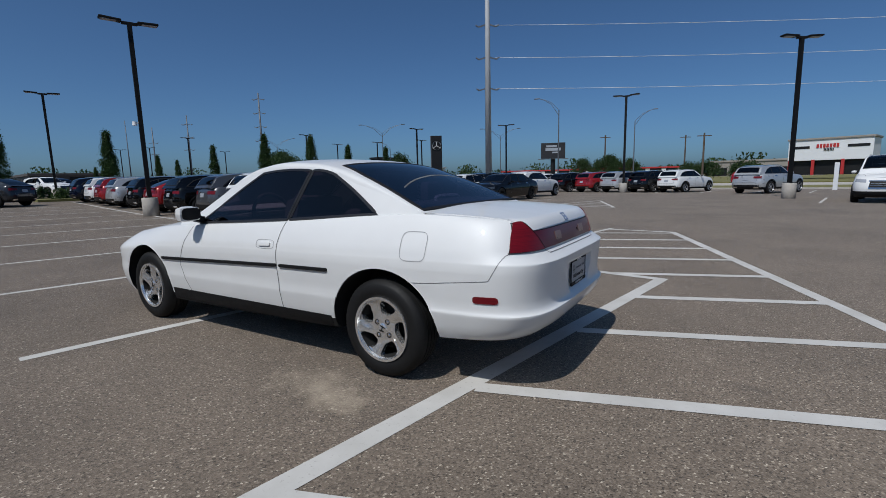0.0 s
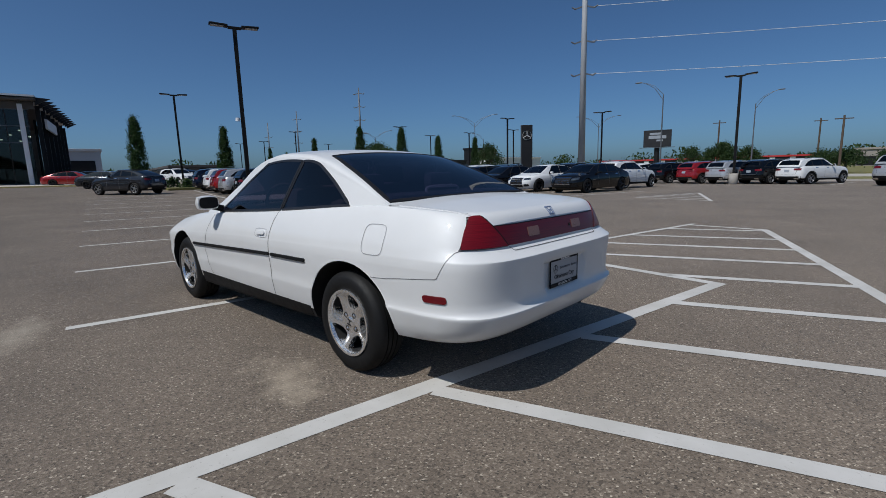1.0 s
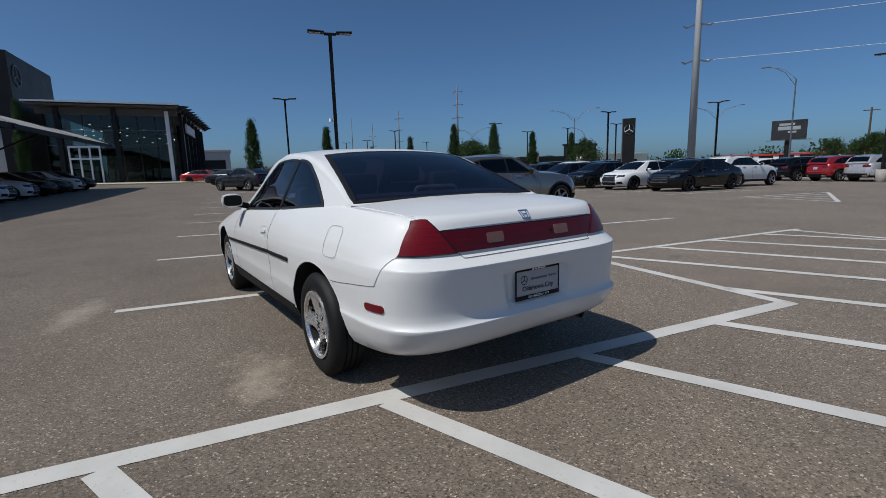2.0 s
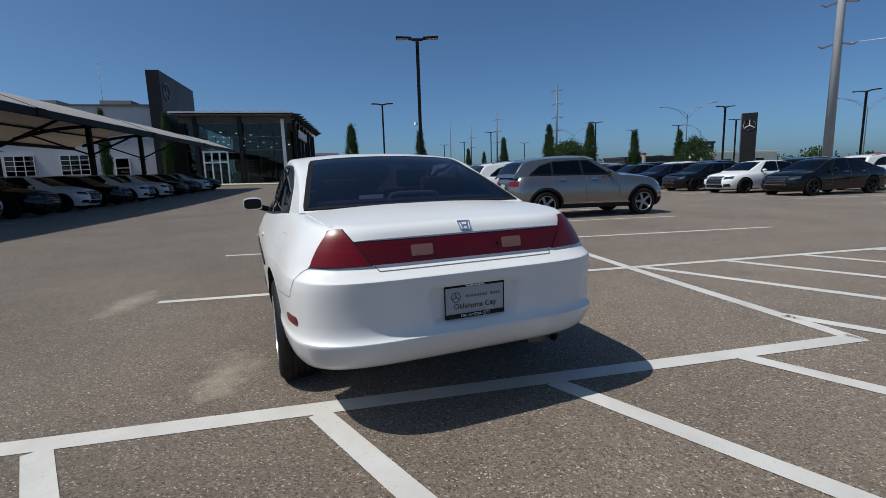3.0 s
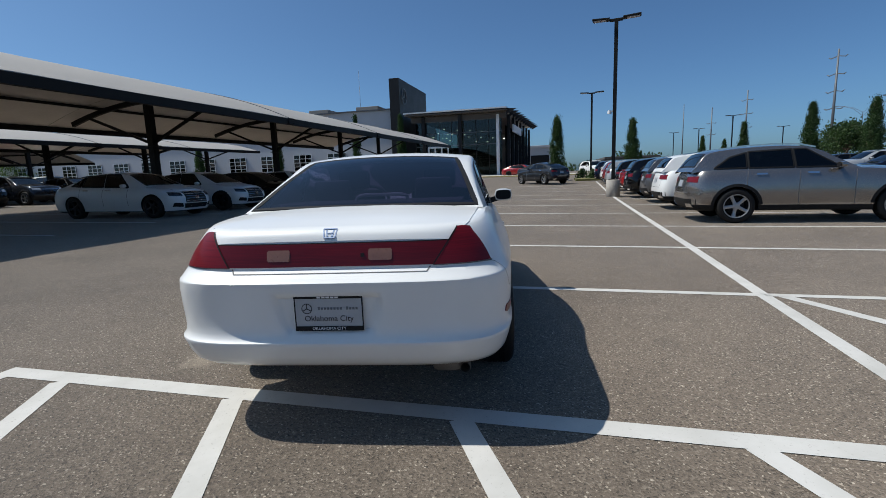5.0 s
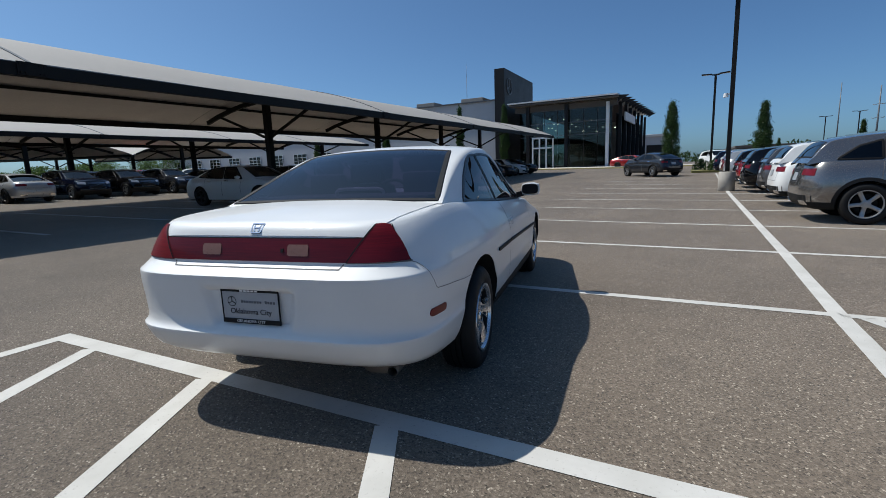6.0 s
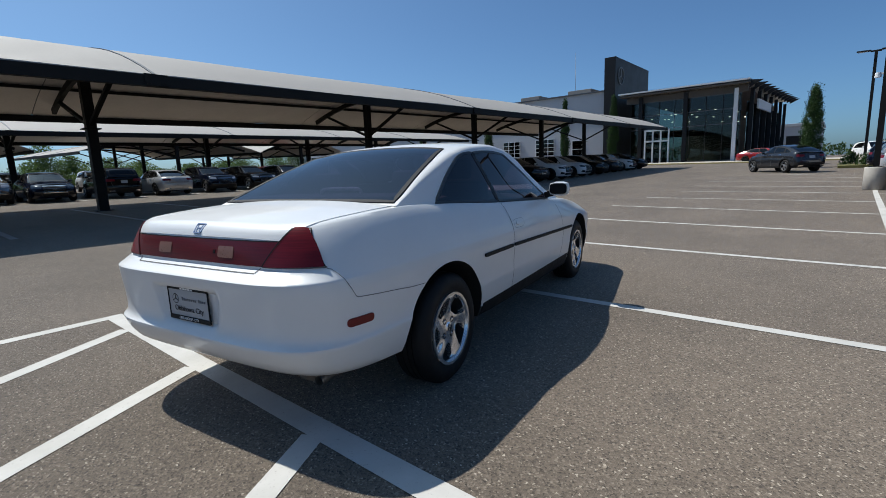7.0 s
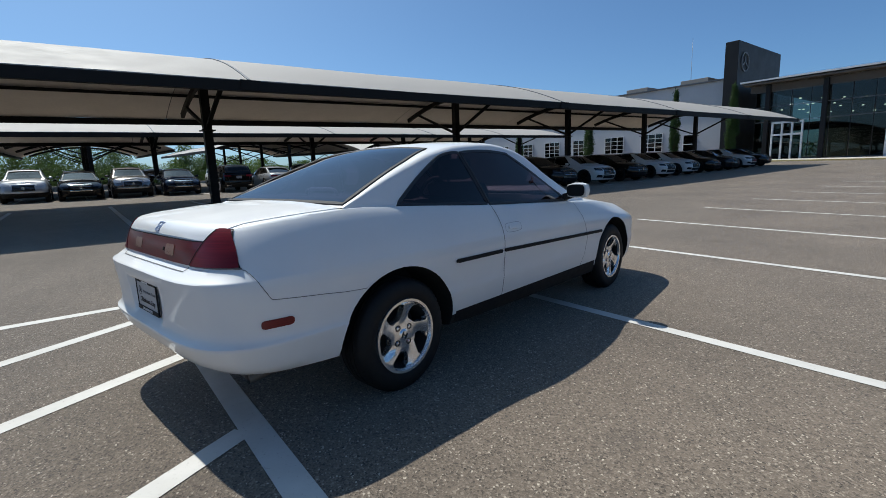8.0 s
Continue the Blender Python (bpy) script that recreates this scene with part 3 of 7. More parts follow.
    for y, w in ((-23.8, 3.6), (-32.0, 3.3), (-44, 3.5)):
        bm = bmesh.new()
        box(bm, (X - 5, y, 11.55), (4, w, 0.9), 0, 0.03)
        part("roof_unit", bm, M_SOFFIT, root)
    for k in range(12):
        y = -28.3 - 5.9 * k
        wn_ = new("window")
        wn_.parent = root
        bm = bmesh.new()
        box(bm, (X - 0.95, y, 3.0 + base), (0.1, 3.1, 2.5))
        part("pane", bm, M_CARGLASS, wn_)
        bm = bmesh.new()
        for z in (1.8, 2.4, 3.0, 3.6, 4.2):
            box(bm, (X - 0.86, y, z + base), (0.08, 3.1, 0.07))
        for dy in (-1.55, -0.52, 0.52, 1.55):
            box(bm, (X - 0.855, y + dy, 3.0 + base), (0.08, 0.08, 2.5))
        part("window_frame", bm, M_WALLWHITE, wn_)
    side_door = new("workshop_door")
    side_door.parent = root
    bm = bmesh.new()
    box(bm, (X - 0.95, -23.1, 1.9 + base), (0.1, 1.5, 3.6))
    part("pane", bm, M_CARGLASS, side_door)
    bm = bmesh.new()
    for y, z, w, h in ((-23.9, 1.9, 0.12, 3.7), (-22.3, 1.9, 0.12, 3.7), (-23.1, 3.75, 1.7, 0.12), (-23.1, 2.5, 1.5, 0.08)):
        box(bm, (X - 0.86, y, z + base), (0.08, w, h))
    part("door_frame", bm, M_WALLWHITE, side_door)
    return root


M_LAMPGLOW = material("lamp_glow", (0.9, 0.88, 0.8), 0.5)
M_LAMPGLOW.node_tree.nodes["Principled BSDF"].inputs["Emission Color"].default_value = (1, 0.93, 0.8, 1)
M_LAMPGLOW.node_tree.nodes["Principled BSDF"].inputs["Emission Strength"].default_value = 3.2
M_SHOWGLASS = glass_material("showroom_glass", (0.35, 0.42, 0.40))
showroom()


# ---------- poles, signs, far buildings ----------
def lamp_post(name, h, head=0.68, base_h=0.72, camera_box=False):
    root = empty(name, "black twin-arm car park lamp post on a concrete base", "lamp post", "car park lamp posts")
    bm = bmesh.new()
    lathe(bm, [(0.0, -0.3), (0.285, -0.3), (0.28, base_h - 0.02), (0.265, base_h), (0.0, base_h)], 28, "Z")
    part("concrete_base", bm, M_CONCRETE, root, smooth=50)
    bm = bmesh.new()
    box(bm, (0, 0, base_h + 0.012), (0.36, 0.36, 0.024))
    beam(bm, (0, 0, base_h), (0, 0, h), 0.145, 0.145, (1, 0, 0))
    part("pole", bm, M_STEEL, root)
    bm = bmesh.new()
    box(bm, (0, 0, h + 0.02), (0.5, 0.14, 0.10), 0, 0.02)
    part("arm", bm, M_STEEL, root)
    for s in (-1, 1):
        bm = bmesh.new()
        box(bm, (s * (0.25 + head / 2), 0, h + 0.055), (head, 0.36, 0.075), 0, 0.025)
        for v in bm.verts:
            v.co.z += abs(v.co.x) * 0.05
        hd = part("lamp_head", bm, M_STEEL, root)
        bm = bmesh.new()
        box(bm, (s * (0.30 + head / 2), 0, h + 0.045), (head * 0.7, 0.26, 0.02))
        part("lamp_lens", bm, M_PLATE, hd)
    if camera_box:
        bm = bmesh.new()
        beam(bm, (0, 0, h - 3.55), (-0.2, 0.0, h - 3.55), 0.05, 0.05)
        rod(bm, (-0.2, 0, h - 3.65), (-0.2, 0, h - 3.51), 0.085, 0.07, 12)
        part("camera_dome", bm, M_WALLWHITE, root)
    return root


main = lamp_post("lamp_post", 7.1, camera_box=True)
plainpost = lamp_post("lamp_post", 7.1)


def stand(ob, x, y, rz=0.0, scale=1.0, first=False):
    m = Matrix.Translation((x, y, gz(x, y))) @ Matrix.Rotation(radians(rz), 4, "Z")
    c = copy_thing(ob, m)
    if scale != 1.0:
        c.scale = (scale,) * 3
    return c


main.matrix_basis = pose(-20.5, 7.05, gz(-20.5, 7.05), 0, 0, 82)
plainpost.matrix_basis = pose(-13.3, 37.0, gz(-13.3, 37.0), 0, 0, 10)
for x, y, r in ((-2.25, 28.0, 48), (-41.3, 7.5, 82), (-53.0, 56.0, 80), (-40.8, 42.6, 80), (-61.5, 54.0, 80), (-74.0, 28.5, 80), (-30.5, 46.7, 20), (-96, 30.0, 80), (-99.5, 45.0, 80), (-104, 27.5, 80), (-70, 52, 70), (-57.5, 37.8, 70)):
    stand(plainpost, x, y, r)


def street_light(h, arm, twin):
    root = empty("street_lamp", "tall grey highway lamp on a slim curved arm", "street lamp", "highway lamps")
    bm = bmesh.new()
    rod(bm, (0, 0, -0.2), (0, 0, h * 0.86), 0.10, 0.055, 10)
    part("pole", bm, M_GALV, root)
    for s in ((-1, 1) if twin else (-1,)):
        bm = bmesh.new()
        pipe(bm, [(0, 0, h * 0.80), (s * arm * 0.4, 0, h * 0.93), (s * arm * 0.8, 0, h * 0.985), (s * arm, 0, h)], 0.036, 6)
        pipe(bm, [(0, 0, h * 0.86), (s * arm * 0.4, 0, h * 0.95), (s * arm * 0.8, 0, h * 0.99)], 0.026, 6)
        part("arm", bm, M_GALV, root)
        bm = bmesh.new()
        box(bm, (s * (arm + 0.35), 0, h + 0.02), (0.7, 0.26, 0.12), 0, 0.04)
        part("lamp_head", bm, M_GALV, root)
    return root


sl = street_light(10.6, 2.3, False)
sl.matrix_basis = pose(-27.8, 54.1, 0, 0, 0, 20)
stand(sl, -24.9, 71.7, 200)
stand(sl, -96, 88.2, 40)
tw = street_light(11.0, 3.6, True)
tw.matrix_basis = pose(-67.5, 60.5, gz(-67, 60), 0, 0, 45)
for x, y, r in ((-105, 60, 50), (-57, 84, 45)):
    stand(tw, x, y, r)


def power_pole(x, y, h, r, arms, reach=2.0, label="tall grey steel power line pole"):
    root = empty("power_pole", label, "power pole")
    bm = bmesh.new()
    rod(bm, (0, 0, -0.3), (0, 0, h), r, r * 0.45, 16)
    part("pole", bm, M_POLE if r > 0.3 else M_GALV, root, smooth=40)
    for z in arms:
        for s in (-1, 1):
            bm = bmesh.new()
            beam(bm, (0, 0, z), (s * reach, 0, z - 0.25), 0.10, 0.12)
            rod(bm, (s * reach, 0, z - 0.25), (s * reach * 1.35, 0, z - 0.05), 0.09, 0.05, 8)
            part("insulator_arm", bm, M_GALV, root)
    root.matrix_basis = pose(x, y, gz(x, y), 0, 0, 40)
    return root


power_pole(-29.8, 42.3, 30, 0.36, (10.6, 13.7, 16.9, 20.5), 0.9)
power_pole(-84.4, 45.4, 17.0, 0.25, (8.5, 11.0, 13.5, 16.0), 0.9)
power_pole(-121.8, 46.4, 17, 0.25, (9, 12, 15), 1.0)
power_pole(-143.1, 45.3, 16, 0.25, (9, 12), 1.0)
power_pole(-115.7, 31.9, 14, 0.14, (), 1.0, "slim grey radio mast")
power_pole(-90.0, -34.0, 21, 0.055, (), 1.0, "slim grey radio mast behind the workshop")
for x, y, h in ((-34.4, 84.1, 8.2), (-16.3, 74.2, 6.6), (-24, 95, 8)):
    root = empty("utility_pole", "weathered wooden utility pole with a crossarm", "utility pole")
    bm = bmesh.new()
    rod(bm, (0, 0, -0.2), (0, 0, h), 0.15, 0.11, 10)
    part("pole", bm, M_BARK, root)
    bm = bmesh.new()
    beam(bm, (-0.9, 0, h - 0.4), (0.9, 0, h - 0.4), 0.1, 0.12)
    part("crossarm", bm, M_BARK, root)
    root.matrix_basis = pose(x, y, 0, 0, 0, 30)
# overhead wires from the big pole
for k, z in enumerate((10.4, 13.5, 16.7)):
    bm = bmesh.new()
    a, b = Vector((-29.2, 42.8, z)), Vector((45, 108, z + 1.6))
    pts = []
    for i in range(25):
        t = i / 24
        p = a.lerp(b, t)
        p.z -= 2.2 * 4 * t * (1 - t) * 0.4
        pts.append(p)
    pipe(bm, pts, 0.022, 5)
    tagged(part("power_cable", bm, M_WPRINT), "thin overhead power cable", "cable", "power cables")

# brand pylon
py = empty("sign_pylon", "black free-standing pylon sign with a round emblem", "sign")
bm = bmesh.new()
box(bm, (0, 0, 2.95), (1.18, 0.4, 5.9), 0, 0.03)
part("slab", bm, M_DARKPANEL, py)
bm = bmesh.new()
box(bm, (-0.63, 0, 2.95), (0.07, 0.42, 5.9), 0, 0.02)
part("edge_strip", bm, M_GALV, py)
for s in (-1, 1):
    bm = bmesh.new()
    lathe(bm, [(0.50, 0.0), (0.50, 0.05), (0.44, 0.05), (0.44, 0.0)], 32, "Y")
    for a in (90, 210, 330):
        beam(bm, (0, 0.02, 0), (0.46 * math.cos(radians(a)), 0.02, 0.46 * math.sin(radians(a))), 0.06, 0.03, (0, 1, 0))
    bmesh.ops.translate(bm, verts=bm.verts, vec=(0, 0.20 if s > 0 else -0.25, 4.8))
    part("round_emblem", bm, M_WPRINT, py)
    bm = bmesh.new()
    box(bm, (0, s * 0.21, 0.9), (0.9, 0.02, 0.14))
    part("lettering_bar", bm, M_WPRINT, py)
py.matrix_basis = pose(-35.5, 40.3, gz(-35.5, 40.3), 0, 0, 48)

# billboard
bb = empty("billboard", "dark roadside billboard with pale lettering on a single column", "billboard")
bm = bmesh.new()
rod(bm, (0, 0, -0.2), (0, 0, 4.6), 0.45, 0.45, 14)
part("column", bm, M_DARKPANEL, bb)
bm = bmesh.new()
box(bm, (0, 0, 6.1), (4.6, 0.5, 3.0), 0, 0.03)
part("panel", bm, M_BILLBOARD, bb)
bm = bmesh.new()
box(bm, (0, -0.4, 4.5), (5.8, 0.9, 0.08))
part("catwalk", bm, M_GALV, bb)
for x, z, w, h in ((-0.3, 6.95, 2.0, 0.35), (0.0, 6.35, 2.9, 0.55), (0.4, 5.75, 1.1, 0.28)):
    bm = bmesh.new()
    box(bm, (x, -0.27, z), (w, 0.02, h), 0, 0.008)
    part("lettering_bar", bm, M_PLATE, bb)
bb.matrix_basis = pose(-45.0, 84.6, 0, 0, 0, 28)

# shop across the road
shop = empty("tyre_shop", "low white shop with red piers across the road", "building")
bm = bmesh.new()
box(bm, (0, 4, 4.1), (13.0, 8, 3.4), 0, 0.05)
part("parapet_wall", bm, M_WALLWHITE, shop)
bm = bmesh.new()
box(bm, (0, 4, 5.95), (13.4, 8.4, 0.3), 0, 0.04)
part("cornice", bm, M_SOFFIT, shop)
bm = bmesh.new()
box(bm, (0, 4.4, 1.2), (12.6, 7.4, 2.4))
part("shopfront", bm, M_DARKPANEL, shop)
for x in (-6.1, -2.3, 2.3, 6.1):
    bm = bmesh.new()
    box(bm, (x, 0.15, 1.25), (0.5, 0.5, 2.5))
    part("pier", bm, M_SIGNRED, shop)
for x in (-4.6, 4.4):
    bm = bmesh.new()
    box(bm, (x, -0.02, 4.6), (3.2, 0.08, 0.42))
    part("dark_band", bm, M_DARKPANEL, shop)
for x, z, w, h in ((-0.2, 4.75, 3.6, 0.62), (0.0, 4.12, 1.6, 0.38)):
    bm = bmesh.new()
    for k in range(7):
        box(bm, (x - w / 2 + (k + 0.5) * w / 7, -0.05, z), (w / 7 * 0.72, 0.1, h), 0, 0.01)
    part("sign_bar", bm, M_SIGNRED if w > 2 else M_INK, shop)
shop.matrix_basis = pose(-3.75, 96.0, 0.4, 0, 0, -8)
shop.scale = (0.80, 0.80, 0.94)

# other low buildings far off
for k, (x, y, w, d, h, rz, mt, lab) in enumerate(((-120, -1.2, 16, 10, 6.0, 0, M_WINGWALL, "low pale grey service building"), (-150, 22, 60, 12, 3.0, 0, M_HEADBEAM, "long low brown warehouse"), (-75, 165, 60, 14, 2.6, 25, M_SIGNRED, "low shop row with red fascia"), (-105, 104.5, 9, 23, 4.1, 0, M_WALLWHITE, "low white commercial building"), (-106.6, 95.9, 3, 9.3, 7.0, 0, M_DARKPANEL, "dark panelled dealership building with a pale sign"), (-20, 165, 26, 14, 4.4, 0, M_SOFFIT, "low tan commercial building"), (-105, 78.5, 9, 14.5, 3.4, 0, M_BILLBOARD, "low dark brown dealership building"))):
    root = empty("far_building", lab, "building")
    bm = bmesh.new()
    box(bm, (0, 0, h / 2), (w, d, h), 0, 0.04)
    part("wall", bm, M_WALLWHITE if mt is M_SIGNRED else mt, root)
    bm = bmesh.new()
    box(bm, (0, 0, h + 0.1), (w + 0.5, d + 0.5, 0.5), 0, 0.04)
    part("fascia", bm, mt, root)
    for q in range(int(w / 5)):
        bm = bmesh.new()
        box(bm, (-w / 2 + 2.5 + 5 * q, -d / 2 - 0.01, 1.5), (3.6, 0.1, 2.2))
        part("window", bm, M_DARKPANEL, root)
    tall = 3.7 if h > 5 else 2.2
    for q in range(int(d / 5)):
        bm = bmesh.new()
        box(bm, (w / 2 + 0.01, -d / 2 + 2.5 + 5 * q - (0.6 if h > 5 else 0), 0.4 + tall / 2), (0.1, 4.2 if h > 5 else 2.6, tall))
        part("window", bm, M_DARKPANEL, root)
    if mt is M_DARKPANEL:
        for z, wide in ((6.3, 4.2), (5.7, 2.6), (5.1, 3.4)):
            bm = bmesh.new()
            box(bm, (w / 2 + 0.03, 1.6, z), (0.06, wide, 0.26))
            part("lettering_bar", bm, M_PLATE, root)
    root.matrix_basis = pose(x, y, gz(x, y) * 0.9, 0, 0, rz)

# small oval sign by the far dealership
osign = empty("oval_sign", "small dark red oval sign on a post", "sign")
bm = bmesh.new()
rod(bm, (0, 0, -0.2), (0, 0, 4.0), 0.45, 0.45, 8)
part("post", bm, M_SOFFIT, osign)
bm = bmesh.new()
lathe(bm, [(0.0, 0.12), (0.62, 0.12), (0.62, -0.12), (0.0, -0.12)], 24, "Y")
bmesh.ops.transform(bm, verts=bm.verts, matrix=Matrix.Translation((0, 0, 4.25)) @ Matrix.Rotation(radians(90), 4, "Z") @ Matrix.Diagonal((1, 1, 0.5, 1)))
bmesh.ops.recalc_face_normals(bm, faces=bm.faces)
part("sign_face", bm, M_SIGNRED, osign)
osign.matrix_basis = pose(-98.5, 75.0, gz(-98.5, 75.0) * 0.9)

# white marker post by the verge
mk = empty("marker_post", "plain white square marker post beside the verge", "post")
bm = bmesh.new()
box(bm, (0, 0, 0.95), (0.26, 0.26, 1.9), 0, 0.01)
part("shaft", bm, M_WALLWHITE, mk)
mk.matrix_basis = pose(-1.05, 43.5, gz(-1, 43.5))


# ---------- trees ----------
def leaf_cloud(bm, pts, size, rng):
    for p in pts:
        a, b, c = (rng.uniform(0, 2 * math.pi) for _ in range(3))
        r = Euler((a, b, c)).to_matrix()
        s = size * rng.uniform(0.6, 1.3)
        u, v, w = r @ Vector((s, 0, 0)), r @ Vector((0, s * 0.6, 0)), r @ Vector((0, 0, s * 0.18))
        q = [bm.verts.new(Vector(p) + o) for o in (-u, -v * 0.8 + w, u, v * 0.8 + w)]
        bm.faces.new(q)


def column_tree(seed, h=5.6, r=0.56, n=15000):
    rng = random.Random(seed)
    root = empty("columnar_tree", "narrow upright green hornbeam tree", "tree", "columnar trees")
    bm = bmesh.new()
    rod(bm, (0, 0, -0.1), (0.03, 0, h * 0.5), 0.10, 0.06, 9)
    rod(bm, (0.03, 0, h * 0.5), (0, 0, h * 0.95), 0.06, 0.015, 7)
    for k in range(16):
        z = h * (0.16 + 0.045 * k)
        a = k * 2.4
        rod(bm, (0, 0, z), (math.cos(a) * r * 0.6, math.sin(a) * r * 0.6, z + h * 0.14), 0.025, 0.008, 5)
    part("trunk", bm, M_BARK, root, smooth=50)
    bm = bmesh.new()
    clumps = []
    for k in range(150):
        s = rng.random()
        z = h * (0.10 + 0.9 * s)
        rad = r * (min(1, s * 5 + 0.35)) * (1 - max(0, s - 0.45) / 0.55 * 0.86) * rng.uniform(0.45, 1.0)
        a = rng.uniform(0, 2 * math.pi)
        clumps.append((math.cos(a) * rad, math.sin(a) * rad, z))
    pts = []
    for i in range(n):
        c = rng.choice(clumps)
        g = [rng.gauss(0, 0.115) for _ in range(3)]
        pts.append((c[0] + g[0], c[1] + g[1], c[2] + g[2] * 1.5))
    leaf_cloud(bm, pts, 0.062, rng)
    part("crown", bm, M_LEAF, root)
    return root


def broad_tree(seed, h, r, n, label, mat):
    rng = random.Random(seed)
    root = empty("broad_tree", label, "tree")
    bm = bmesh.new()
    rod(bm, (0, 0, -0.1), (0, 0, h * 0.45), 0.22, 0.14, 9)
    for k in range(9):
        a = k * 2.4
        rod(bm, (0, 0, h * (0.3 + 0.02 * k)), (math.cos(a) * r * 0.6, math.sin(a) * r * 0.6, h * 0.75), 0.08, 0.02, 6)
    part("trunk", bm, M_BARK, root, smooth=50)
    clumps = []
    for k in range(46):
        a, e = rng.uniform(0, 2 * math.pi), rng.uniform(-0.25, 1.5)
        q = rng.uniform(0.55, 1.0)
        clumps.append((math.cos(a) * math.cos(e) * r * q, math.sin(a) * math.cos(e) * r * q, h * 0.52 + math.sin(e) * h * 0.44 * q))
    pts = []
    for i in range(int(n * 2.5)):
        c = rng.choice(clumps)
        pts.append(tuple(c[j] + rng.gauss(0, r * 0.14) for j in range(3)))
    bm = bmesh.new()
    leaf_cloud(bm, pts, r * 0.06, rng)
    part("crown", bm, mat, root)
    return root


ct = [column_tree(1), column_tree(2, 5.2, 0.56), column_tree(3, 5.8, 0.66)]
COLUMN = ((-41.6, 4.7, 2, 0.92), (-41.0, 10.7, 1, 0.89), (-49.2, 21.6, 0, 0.8), (-47.2, 26.1, 1, 1.08), (-37.6, 25.5, 2, 0.87), (-42.5, 33.4, 1, 0.9), (-39.2, 36.0, 0, 0.8), (-62.0, -16.3, 1, 1.6), (-62.5, -23.2, 0, 1.55), (-62.5, -36.0, 2, 1.1), (-62.5, -50.0, 1, 1.1), (-70, 16, 1, 0.5), (-86, 28, 0, 0.9), (-95, 34, 2, 0.85))
used = set()
for x, y, q, s in COLUMN:
    if q not in used:
        used.add(q)
        ct[q].matrix_basis = pose(x, y, gz(x, y), 0, 0, 40 * s)
        ct[q].scale = (s * (0.62 if s > 1.5 else 1),) * 2 + (s,)
    else:
        c = copy_thing(ct[q], pose(x, y, gz(x, y), 0, 0, 360 * ((x * 7.3) % 1)))
        c.scale = (s * (0.62 if s > 1.5 else 1),) * 2 + (s,)
for k, (x, y, h, r, n, lab) in enumerate(((-61.2, 35.9, 4.6, 2.6, 1800, "round dark green oak tree"), (-66, 38.4, 5.0, 3.0, 1800, "round dark green oak tree"), (-32.7, 81.4, 4.6, 2.3, 2400, "spreading dark green oak tree"), (-30.0, 84.4, 4.0, 2.0, 1800, "spreading dark green oak tree"), (-16.6, 78.1, 3.0, 2.0, 1500, "low rounded green tree"), (-19.5, 80.0, 2.9, 2.0, 1500, "low rounded green tree"), (-12.5, 82.0, 2.9, 2.2, 1500, "low rounded green tree"), (-38, 83, 4.2, 2.2, 1200, "small rounded dark green tree"), (-35.7, 34.9, 3.9, 1.4, 1500, "small flowering green tree"))):
    t = broad_tree(20 + k, h, r, n, lab, M_LEAFDARK)
    t.matrix_basis = pose(x, y, gz(x, y))


def shrub_row(name, spots, label, size=0.09, n=500, mat=None):
    rng = random.Random(hash(len(spots)) + 5)
    bm = bmesh.new()
    pts = []
    for x, y, r, h in spots:
        for i in range(n):
            a, e, q = rng.uniform(0, 6.283), rng.uniform(0, 1.5), rng.uniform(0.5, 1.05)
            pts.append((x + math.cos(a) * math.cos(e) * r * q, y + math.sin(a) * math.cos(e) * r * q, gz(x, y) + 0.05 + math.sin(e) * h * q))
    leaf_cloud(bm, pts, size, rng)
    return tagged(part(name, bm, mat or M_LEAFDARK), label, "shrub", kind="stuff")


shrub_row("shrubs", [(-42.5, 6.9, 0.7, 0.9), (-41.8, 8.4, 0.7, 0.8), (-40.6, 7.6, 0.6, 0.8), (-40.2, 8.9, 0.6, 0.7)], "low green shrubs in the planting island")
shrub_row("far_woods", [(x, -96 - 6 * math.sin(x * 0.3), 5.0, 3.0 + 1.3 * math.sin(x * 0.7 + 1)) for x in range(-82, 74, 4)] + [(6, -93, 4.5, 6.2), (-18.5, -95, 3.4, 6.8), (-22.5, -97, 3.0, 5.0), (-66, -95, 6.0, 7.0), (14, -96, 5.0, 5.4), (2, -91, 4.6, 7.4), (-2.5, -92, 4.4, 7.8), (-7.0, -93, 4.0, 6.6)], "green wooded edge behind the shade roofs", 0.17, 3400, M_LEAFWOOD)
shrub_row("far_woods", [(-190 + 4 * math.sin(k), -60 + 11 * k, 8.0, 5.0 + 2.0 * math.sin(k * 1.7)) for k in range(22)], "distant tree line", 0.6, 260)
shrub_row("far_woods", [(-170 + 13 * k, 190 + 10 * math.sin(k * 2.1), 9.0, 5.5 + 2.0 * math.sin(k * 1.3)) for k in range(24)], "distant tree line", 0.7, 220)


# ---------- cars ----------
from mathutils.bvhtree import BVHTree


